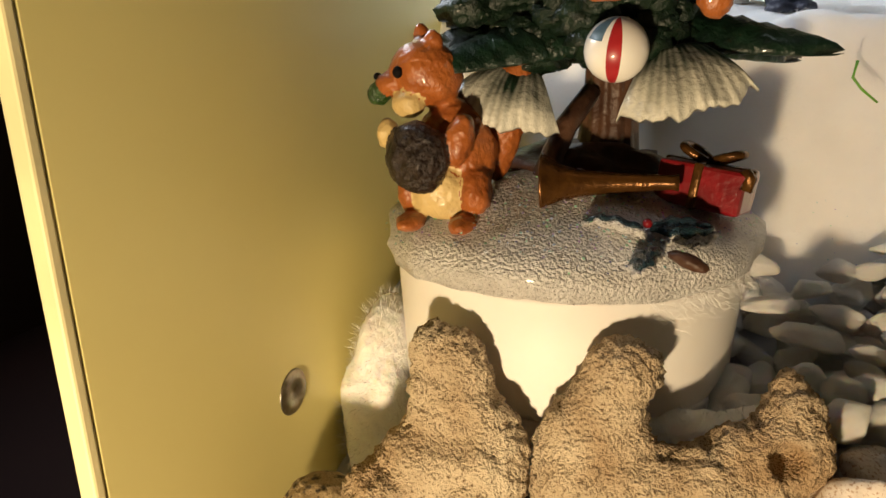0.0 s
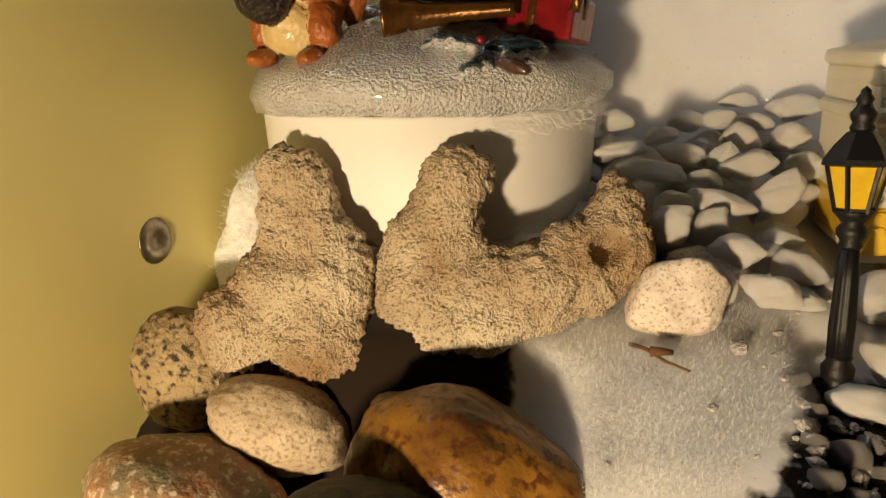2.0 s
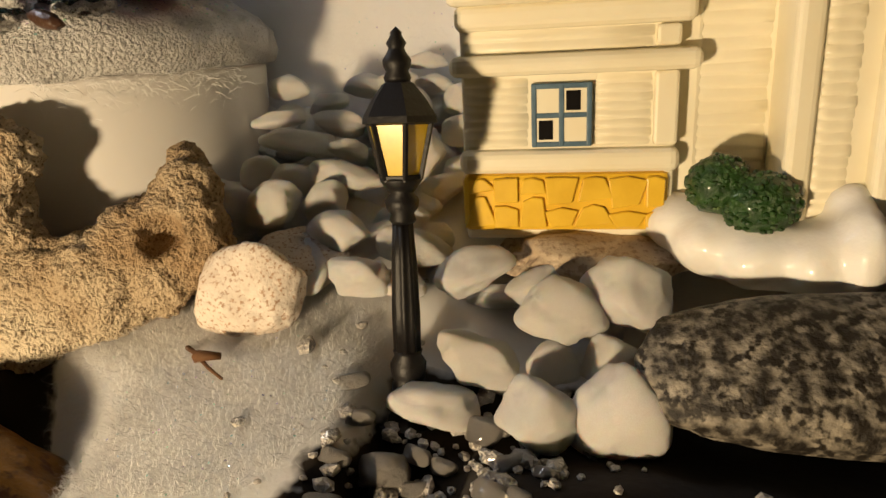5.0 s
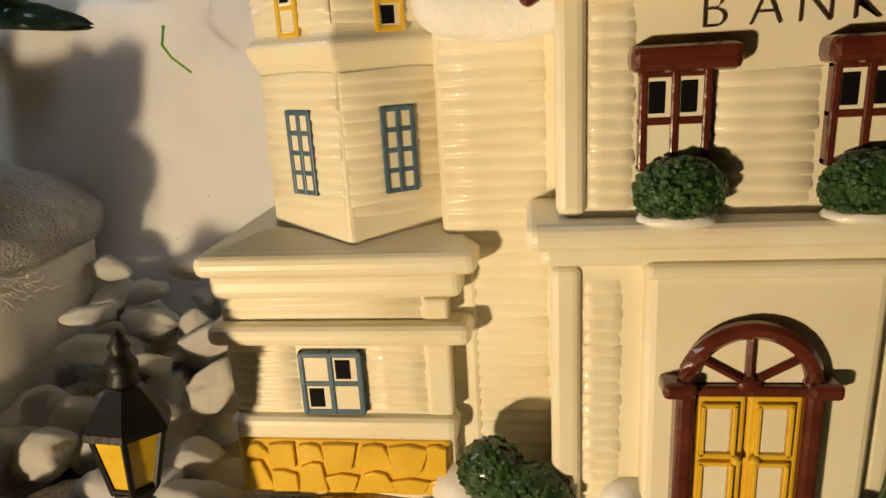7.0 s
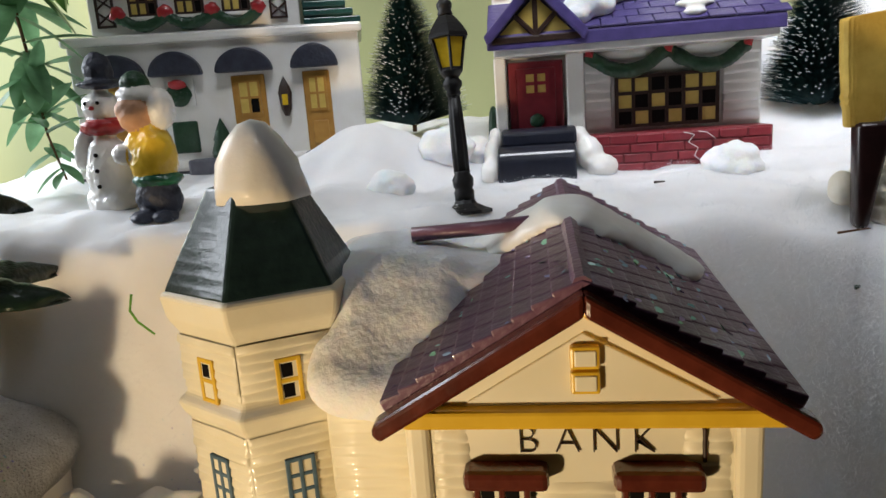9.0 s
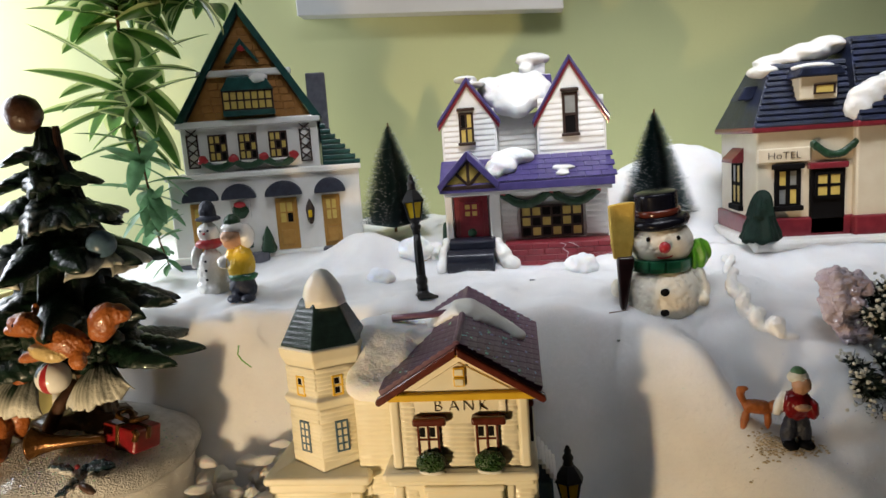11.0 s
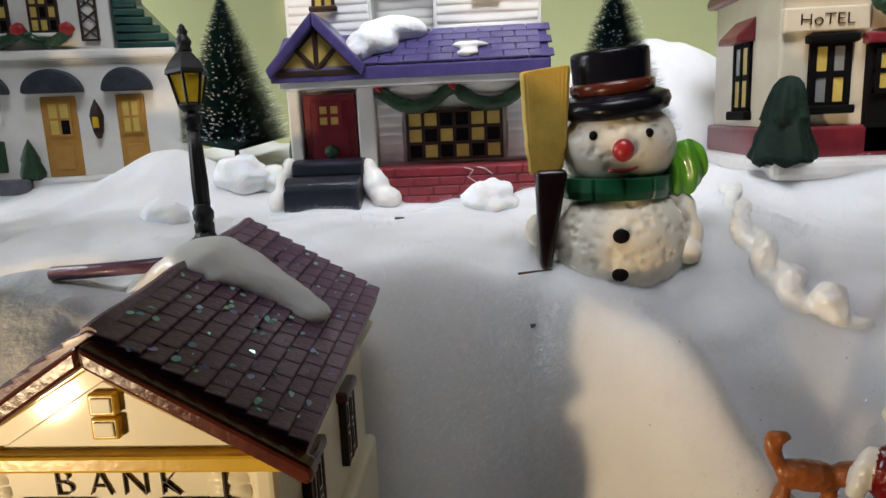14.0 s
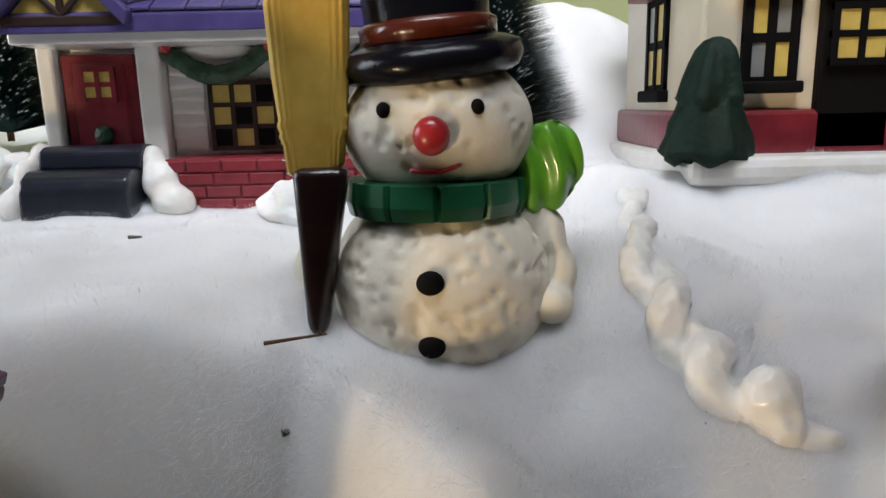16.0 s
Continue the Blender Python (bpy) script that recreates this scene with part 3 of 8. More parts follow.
side_panel()
tagged(part("trim", prism(bmesh.new(), [(0.045, 0.4335), (0.320, 0.4165), (0.320, 0.47), (0.045, 0.47)], 0.596, 0.6195, 0.001), "pale_board"), "pale grey painted board fixed to the wall", "board", kind="structure")
# room shell: the lack of light is in its colour
tagged(part("wall_room", new_box(-0.62, -0.60, -1.2, 1.0, -0.6, 1.6), "dark"), "far side of the room, its darkness put into a near-black colour", "wall", kind="structure")
tagged(part("wall_south", new_box(-0.62, 1.6, -1.22, -1.20, -0.6, 1.6), "dark"), "rear wall closing the room, its darkness put into a near-black colour", "wall", kind="structure")
# added board, out of view, that blocks the warm lamp from the low right ground
tagged(part("trim", new_box(0.166, 0.80, 0.064, 0.078, -0.11, 0.040, 0.001), "panel"), "unseen straight board added in front to shade the low ground", "rail", kind="structure")
tagged(part("floor", new_box(-0.62, 1.6, -1.2, 0.62, -0.12, -0.10), "dark"), "floor under the display, its darkness put into a near-black colour", "floor", kind="structure")


# ---- the bank: a cream ceramic house with a corner tower ----
def siding(bm, x0, x1, z0, z1, y, rows, proud=0.00045):
    """Lapped boards cast in clay: each row swells softly to its lower edge and fades out at both ends."""
    h = (z1 - z0) / rows
    lap = ((0.0, 0.10), (0.10, 0.62), (0.24, 0.98), (0.42, 0.90), (0.66, 0.52), (0.88, 0.16))
    levels = [(z0 + (i + u) * h, y - proud * f, i) for i in range(rows) for u, f in lap] + [(z1, y, rows)]
    grid = []
    for z, yy, i in levels:
        wob = 0.10 * h * math.sin(i * 2.3 + x0 * 900)
        inset = 0.0006 + 0.0003 * math.sin(i * 1.7 + x1 * 700)
        xs = [x0, x0 + inset, x0 * 0.66 + x1 * 0.34, x0 * 0.33 + x1 * 0.67, x1 - inset, x1]
        row = []
        for k, x in enumerate(xs):
            edge = k in (0, 5)
            row.append(bm.verts.new((x, (y + 0.0004) if edge else yy + 0.0001 * math.sin(i * 3.1 + k * 2.0), z + wob * math.sin(k * 1.9 + i))))
        grid.append(row)
    for a, b in zip(grid, grid[1:]):
        for k in range(5):
            bm.faces.new((a[k], a[k + 1], b[k + 1], b[k]))
    return bm


def hexring(cx, cy, r, z, turn=0.0):
    return [(cx + r * math.cos(radians(-90 + 60 * k + turn)), cy + r * math.sin(radians(-90 + 60 * k + turn)), z) for k in range(6)]


def hexstack(bm, cx, cy, levels, turn=0.0):
    rings = [[bm.verts.new(p) for p in hexring(cx, cy, r, z, turn)] for r, z in levels]
    for a, b in zip(rings, rings[1:]):
        for k in range(6):
            bm.faces.new((a[k], a[(k + 1) % 6], b[(k + 1) % 6], b[k]))
    bm.faces.new(rings[0][::-1])
    bm.faces.new(rings[-1])
    bmesh.ops.bevel(bm, geom=bm.edges[:], offset=0.0008, segments=2, affect="EDGES", profile=0.5)
    return bm


def lattice(parent, m, w, h, cols, rows, frame_mat, dark, bar=0.0008, depth=0.0012, pane_mat="cream"):
    """A small leaded window lying in the xz plane of m: frame and bars, one pane for each opening."""
    edge = new_box(-w / 2 - bar / 2, w / 2 + bar / 2, -depth * 0.95, depth * 0.6, h / 2 - bar / 2, h / 2 + bar / 2, bar * 0.25)
    bmesh.ops.transform(edge, matrix=m, verts=edge.verts)
    win = part("window", edge, frame_mat, parent)
    rods = [(x - bar / 2, x + bar / 2, -depth, -h / 2 - bar / 2, h / 2 + bar / 2) for x in [-w / 2 + w * i / cols for i in range(cols + 1)]]
    rods += [(-w / 2 - bar / 2, w / 2 + bar / 2, -depth * 0.9, z - bar / 2, z + bar / 2) for z in [-h / 2 + h * j / rows for j in range(rows)]]
    for x0, x1, y, z0, z1 in rods:
        b = new_box(x0, x1, y, depth * 0.6, z0, z1, bar * 0.25)
        bmesh.ops.transform(b, matrix=m, verts=b.verts)
        part("bar", b, frame_mat, win)
    for j in range(rows):
        for i in range(cols):
            x, z = -w / 2 + w * (i + 0.5) / cols, -h / 2 + h * (j + 0.5) / rows
            b = new_box(x - w / cols / 2, x + w / cols / 2, -depth * 0.72, depth * 0.5, z - h / rows / 2, z + h / rows / 2)
            bmesh.ops.transform(b, matrix=m, verts=b.verts)
            part("pane", b, pane_mat, win)
            # a solid black block stands in for the shade inside the opening
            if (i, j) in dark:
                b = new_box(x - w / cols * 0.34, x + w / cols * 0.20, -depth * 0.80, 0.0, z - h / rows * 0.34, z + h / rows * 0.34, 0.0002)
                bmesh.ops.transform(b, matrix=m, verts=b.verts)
                part("opening_shade", b, "black", win)
    return win


def bush_ball(bm, c, size, seed, n=260):
    """A moulded bush: many small leaf lumps on a rounded core."""
    rnd = random.Random(seed)
    blob(bm, c, [s * 0.9 for s in size], 3, 0.1, 3, seed)
    for k in range(n):
        a, t = rnd.uniform(0, 2 * math.pi), math.acos(rnd.uniform(-0.7, 1))
        d = Vector((math.sin(t) * math.cos(a), math.sin(t) * math.sin(a), math.cos(t)))
        p = Vector(c) + Vector([d[i] * size[i] * 0.88 for i in range(3)])
        s = size[0] * rnd.uniform(0.06, 0.12)
        blob(bm, p, (s, s, s * 0.8), 1, 0.3, 2, k)
    return bm


def bank():
    h = anchored("bank_house", (0.21, 0.25, 0.040), "cream ceramic bank with corner tower, purple roof and yellow doors", "ceramic house")
    for x0, x1, y, z0, z1 in ((0.1930, 0.2640, 0.2050, 0.121, 0.1640), (0.1920, 0.2675, 0.2062, 0.044, 0.122), (0.1690, 0.2000, 0.2222, 0.044, 0.166)):
        part("wall", new_box(x0, x1, y, 0.300, z0, z1, 0.0020, 3), "cream", h)
    part("gable", prism(bmesh.new(), [(0.1905, 0.1625), (0.2300, 0.1868), (0.2695, 0.1625)], 0.2055, 0.300, 0.0005), "cream", h)
    for x0, x1, z0, z1, y, rows in ((0.1980, 0.2062, 0.1250, 0.1600, 0.2050, 13), (0.2185, 0.2362, 0.1250, 0.1482, 0.2050, 9), (0.2490, 0.2588, 0.1250, 0.1600, 0.2050, 13), (0.1972, 0.2050, 0.0560, 0.1110, 0.2062, 21),
                                    (0.2552, 0.2660, 0.0560, 0.1110, 0.2062, 21), (0.1700, 0.1915, 0.0560, 0.1620, 0.2222, 36)):
        part("siding", siding(bmesh.new(), x0, x1, z0, z1, y, rows), "cream", h, "", True)
    for x0, x1, z0, z1, y in ((0.1925, 0.1978, 0.124, 0.1625, 0.2035), (0.2590, 0.2646, 0.124, 0.1625, 0.2035), (0.1912, 0.1970, 0.046, 0.114, 0.2045), (0.2505, 0.2555, 0.046, 0.114, 0.2050)):
        part("pilaster", new_box(x0, x1, y, y + 0.004, z0, z1, 0.0016, 3), "cream", h)
    bm = new_box(0.2085, 0.2496, 0.2015, 0.208, 0.046, 0.1165, 0.0018, 3)
    part("door_bay", bm, "cream", h)
    for x0, x1, y, z0, z1, bevel in ((0.1870, 0.2680, 0.1990, 0.1185, 0.1235, 0.0020), (0.1895, 0.2660, 0.2012, 0.1150, 0.1190, 0.0016), (0.2078, 0.2503, 0.1998, 0.1128, 0.1160, 0.0013)):
        part("ledge", new_box(x0, x1, y, 0.230, z0, z1, bevel, 3), "cream", h)
    # gable, cornice and trim
    bm = bmesh.new()
    box(bm, 0.1925, 0.2700, 0.2022, 0.207, 0.1612, 0.1652, 0.0008)
    for s in (-1, 1):
        x = 0.2300
        prism(bm, [(x + s * 0.0385, 0.1640), (x + s * 0.0357, 0.1640), (x, 0.1848), (x, 0.1872)] if s > 0 else [(x - 0.0385, 0.1640), (x, 0.1872), (x, 0.1848), (x - 0.0357, 0.1640)], 0.2018, 0.207, 0.0004)
    part("gable_trim", bm, "yellow", h, "yellow painted gable moulding")
    bm = bmesh.new()
    prism(bm, [(0.2060, 0.1662), (0.2300, 0.1808), (0.2560, 0.1662)], 0.2045, 0.206, 0.0003)
    part("gable_panel", bm, "cream", h)
    bm = bmesh.new()
    for z in (0.1688, 0.1740):
        box(bm, 0.2272, 0.2330, 0.2026, 0.206, z - 0.0002, z + 0.0046, 0.0005)
    part("attic_window", bm, "yellow", h)
    for z in (0.1688, 0.1740):
        part("pane", new_box(0.2280, 0.2323, 0.2022, 0.2050, z + 0.0006, z + 0.0039, 0.0003), "cream", h)
    # roof with brown fascia boards and purple tiles
    roof = part("roof", bmesh.new(), "tile", h, "purple-brown glazed tile roof with glitter")
    bm = bmesh.new()
    ang = math.atan2(0.0268, 0.0425)
    for s in (-1, 1):
        prism(bm, [(0.2300, 0.1905), (0.2300 + s * 0.0412, 0.1645), (0.2300 + s * 0.0400, 0.1610), (0.2300, 0.1862)], 0.2010, 0.3000, 0.0012)
    bm.to_mesh(roof.data)
    bm.free()
    for s in (-1, 1):
        pts = [(0.2300, 0.1912), (0.2300 + s * 0.0432, 0.1640), (0.2300 + s * 0.0438, 0.1618), (0.2300 + s * 0.0420, 0.1600), (0.2300, 0.1864)]
        part("fascia", prism(bmesh.new(), pts, 0.1985, 0.2035, 0.0010), "brown", roof, "red-brown painted fascia board")
    rnd = random.Random(5)
    tile_mesh = bpy.data.meshes.new("roof_tile")
    b = new_box(-0.00372, 0.00372, -0.0031, 0.0031, -0.0016, 0.0012, 0.0004, 2)
    b.to_mesh(tile_mesh)
    b.free()
    tile_mesh.materials.append(M["tile"])
    for s in (-1, 1):
        for c in range(10):
            d = 0.0030 + c * 0.00475
            cuts = [0.2030 + 0.0074 * k for k in range(14)] if c % 2 == 0 else [0.2030, 0.2066] + [0.2066 + 0.0074 * k for k in range(1, 13)] + [0.2992]
            for a, b in zip(cuts, cuts[1:]):
                y = (a + b) / 2
                x, z = 0.2300 + s * d * math.cos(ang), 0.1915 - d * math.sin(ang)
                ob = new("tile", tile_mesh)
                ob.parent = roof
                ob.matrix_basis = Matrix.Translation((x, y, z + 0.0004)) @ Matrix.Rotation(s * (ang - radians(11)), 4, "Y") @ Matrix.Rotation(radians(90), 4, "Z") @ Matrix.Diagonal(((b - a) / 0.0075 * 1.004, 1.08, 1, 1))
    part("ridge", tube(bmesh.new(), [(0.2300, 0.2035 + 0.005 * k, 0.1912 + 0.0003 * math.sin(k)) for k in range(20)], 0.0022, 8), "tile", roof)
    spots = []
    for k in range(260):
        s = rnd.choice((-1, 1, 1))
        d = rnd.uniform(0.003, 0.050)
        spots.append(((0.2300 + s * d * math.cos(ang), rnd.uniform(0.203, 0.297), 0.1932 - d * math.sin(ang)), (s * math.sin(ang), 0, math.cos(ang))))
    tagged(part("glitter", glitter(bmesh.new(), spots, 0.00085, rnd), "glitter", roof), kind="stuff")
    part("cross_ridge", tube(bmesh.new(), [(0.1880, 0.2560, 0.1885), (0.2050, 0.2570, 0.1890), (0.2300, 0.2580, 0.1905)], 0.0020, 8), "tile", roof, "", True)
    # snow lying across the ridge
    strip = []
    for k in range(16):
        t = k / 15
        x = 0.192 + 0.067 * t
        z = 0.1915 - abs(x - 0.2300) * 0.62 + 0.0010
        w = 0.0145 * (1 - 0.55 * smooth01((t - 0.6) / 0.4)) * (0.95 + 0.08 * math.sin(t * 11))
        strip.append(((x, 0.270 - 0.014 * t + 0.002 * math.sin(t * 9), z + 0.0004), (0.0070, w * 1.08, 0.0038)))
    snow = fused("roof_snow", strip, 0.0010, "snow", 0.0004, 0.0, 90, 300, (), 0, 16)
    heap = []
    for k in range(110):
        x, y = rnd.uniform(0.171, 0.197), rnd.uniform(0.219, 0.268)
        heap.append(((x, y, 0.1590 + 0.0225 * smooth01((y - 0.213) / 0.040) * rnd.uniform(0.6, 1.0)), (0.0082, 0.0082, 0.0072)))
    heap += [((rnd.uniform(0.180, 0.216), rnd.uniform(0.246, 0.278), rnd.uniform(0.166, 0.1795)), (0.0095, 0.0095, 0.0070)) for k in range(36)]
    valley = fused("valley_snow", heap, 0.0012, "fluff", 0.0009, 0.0, 80, 420, (), 0, 45)
    for ob, text in ((snow, "strip of white glaze snow across the ridge"), (valley, "white snow heaped in the roof valley")):
        ob.parent = roof
        ob["label"] = text
    c = Matrix.Translation((0.2300, 0.2050, 0.1750))
    roof.matrix_basis = c @ Matrix.Rotation(radians(4.5), 4, "X") @ c.inverted()
    # windows with lintels and bushes
    for x0, x1, l0, l1 in ((0.2066, 0.2180, 0.2046, 0.2222), (0.2370, 0.2484, 0.2350, 0.2528)):
        cx = (x0 + x1) / 2
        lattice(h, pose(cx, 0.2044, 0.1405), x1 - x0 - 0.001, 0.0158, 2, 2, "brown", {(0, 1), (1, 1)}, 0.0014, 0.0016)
        part("lintel", new_box(l0, l1, 0.1996, 0.207, 0.1486, 0.1530, 0.0013), "brown", h, "red-brown painted lintel")
        part("window_bush", bush_ball(bmesh.new(), (cx + 0.0008, 0.2010, 0.1288), (0.0084, 0.0046, 0.0064), int(x0 * 1e4)), "bush", h, "glossy green window bush", True)
        part("bush_snow", blob(bmesh.new(), (cx + 0.001, 0.2022, 0.1236), (0.0076, 0.0040, 0.0020), 2, 0.2), "snow", h, "", True)
    for ch, x in (("B", 0.2180), ("A", 0.2262), ("N", 0.2338), ("K", 0.2415)):
        letters("letter", ch, pose(x, 0.2046, 0.1550, 90), 0.0064, "ink", h, 0.0003, 0.95, -0.00028)
    part("sign_end", new_box(0.2528, 0.2536, 0.2040, 0.206, 0.1530, 0.1605, 0.0003), "ink", h)
    # door with fanlight
    door = part("door_frame", bmesh.new(), "brown", h, "red-brown arched door frame")
    bm = bmesh.new()
    cx, cz = 0.2265, 0.0918
    for s in (-1, 1):
        box(bm, cx + s * 0.0112 - 0.0017, cx + s * 0.0112 + 0.0017, 0.1975, 0.2030, 0.0640, 0.0925, 0.0010)
        box(bm, cx + s * 0.0125 - 0.0030, cx + s * 0.0125 + 0.0030, 0.1965, 0.2030, 0.0910, 0.0942, 0.0010)
    tube(bm, [(cx + 0.0112 * math.cos(a), 0.1993, cz + 0.0008 + 0.0112 * math.sin(a)) for a in [math.pi * k / 20 for k in range(21)]], 0.0017, 8)
    for a in (35, 90, 145):
        tube(bm, [(cx + 0.002 * math.cos(radians(a)), 0.2000, cz + 0.002), (cx + 0.0105 * math.cos(radians(a)), 0.2000, cz + 0.0105 * math.sin(radians(a)))], 0.0008, 6)
    box(bm, cx - 0.0100, cx + 0.0100, 0.1990, 0.2030, 0.0905, 0.0926, 0.0005)
    blob(bm, (cx, 0.1994, cz + 0.0010), (0.0022, 0.0010, 0.0018), 2)
    bm.to_mesh(door.data)
    bm.free()
    part("fanlight", prism(bmesh.new(), [(cx + 0.0105 * math.cos(math.pi * k / 16), cz + 0.0105 * math.sin(math.pi * k / 16)) for k in range(17)], 0.2006, 0.2020), "cream", door)
    for s in (-1, 1):
        a, b = sorted((cx + s * 0.0002, cx + s * 0.0096))
        leaf = part("door_leaf", new_box(a, b, 0.1994, 0.2022, 0.0640, 0.0908, 0.0006), "yellow", door, "yellow painted door leaf")
        for z in (0.0668, 0.0790):
            part("door_panel", new_box(a + 0.0022, b - 0.0024, 0.1990, 0.2010, z, z + 0.0095, 0.0005), "cream", leaf)
            bm = bmesh.new()
            for (p, q, r, t) in ((a + 0.0014, a + 0.0022, z - 0.0008, z + 0.0103), (b - 0.0024, b - 0.0016, z - 0.0008, z + 0.0103), (a + 0.0014, b - 0.0016, z - 0.0010, z), (a + 0.0014, b - 0.0016, z + 0.0095, z + 0.0104)):
                box(bm, p, q, 0.1984, 0.2000, r, t, 0.0002)
            part("panel_moulding", bm, "yellow", leaf)
        part("knob", blob(bmesh.new(), (cx + s * 0.0016, 0.1984, 0.0778), (0.0011, 0.0011, 0.0010), 2), "yellow", leaf, "", True)
    # front steps, snow cheeks, shrubs
    for k, (z0, z1, y) in enumerate(((0.0560, 0.0642, 0.1930), (0.0490, 0.0570, 0.1875), (0.0400, 0.0500, 0.1820))):
        part("step", new_box(0.2140 - 0.001 * k, 0.2385 + 0.0006 * k, y, 0.2022, z0, z1, 0.0011), "steps", h, "dark brown glazed step")
    for spots, text in (([((0.1720, 0.2190, 0.0560), (0.0095, 0.0090, 0.0075)), ((0.1800, 0.2110, 0.0535), (0.0115, 0.0110, 0.0085)), ((0.1890, 0.2060, 0.0520), (0.0125, 0.0120, 0.0085)), ((0.1990, 0.2030, 0.0520), (0.0120, 0.0125, 0.0085)), ((0.2060, 0.1990, 0.0545), (0.0070, 0.0110, 0.0115)), ((0.2060, 0.2060, 0.0600), (0.0060, 0.0080, 0.0085))], "smooth white snow apron beside the steps"),
                        ([((0.2440, 0.1970, 0.0545), (0.0066, 0.0115, 0.0115)), ((0.2500, 0.1980, 0.0500), (0.0110, 0.0130, 0.0080)), ((0.2600, 0.2000, 0.0480), (0.0120, 0.0140, 0.0080))], "rounded white snow at the foot of the wall")):
        snow = fused("snow_base", spots, 0.0010, "snow", 0.0004, 0.0, 80, 300, (), 3, 9)
        snow.parent = h
        snow.matrix_parent_inverse = h.matrix_basis.inverted()
        snow["label"] = text
    part("shrub", bush_ball(bmesh.new(), (0.1785, 0.2080, 0.0680), (0.0078, 0.0066, 0.0078), 21, 150), "bush", h, "round glossy green shrub", True)
    part("shrub", bush_ball(bmesh.new(), (0.1872, 0.2045, 0.0640), (0.0092, 0.0075, 0.0082), 22, 170), "bush", h, "round glossy green shrub", True)
    bm = bmesh.new()
    for k, (z, r, hh) in enumerate(((0.050, 0.0118, 0.019), (0.060, 0.0116, 0.018), (0.069, 0.0106, 0.018), (0.079, 0.0090, 0.018), (0.089, 0.0066, 0.019))):
        lathe(bm, [(r * 0.75, z), (r, z + 0.003), (r * 0.92, z + hh * 0.5), (r * 0.35, z + hh)], 48, 0.2588, 0.1920, 0.16, 16, 0.22)
    part("conifer", bm, "bush", h, "glossy dark green moulded conifer", True)
    # shaded east side
    for y in (0.228, 0.268):
        lattice(h, pose(0.2648, y, 0.1400, 0, 0, 90), 0.011, 0.019, 2, 2, "ink", {(0, 0), (1, 0), (0, 1), (1, 1)}, 0.0016, 0.0016)
        part("lintel", new_box(0.2635, 0.2672, y - 0.008, y + 0.008, 0.1500, 0.1535, 0.0010), "brown", h)
    awning = part("awning", new_box(0.2655, 0.2672, 0.234, 0.260, 0.1150, 0.1166, 0.0004), "white", h, "white striped side awning")
    for k in range(6):
        bm = bmesh.new()
        box(bm, 0.2660 + 0.0020 * k, 0.2684 + 0.0020 * k, 0.232, 0.262, 0.1140 - 0.0028 * k, 0.1172 - 0.0028 * k, 0.0006)
        part("slat", bm, "white", awning)
    part("side_wing", new_box(0.2660, 0.2760, 0.234, 0.260, 0.044, 0.100, 0.001), "blue", h, "grey-blue painted side porch")
    return h


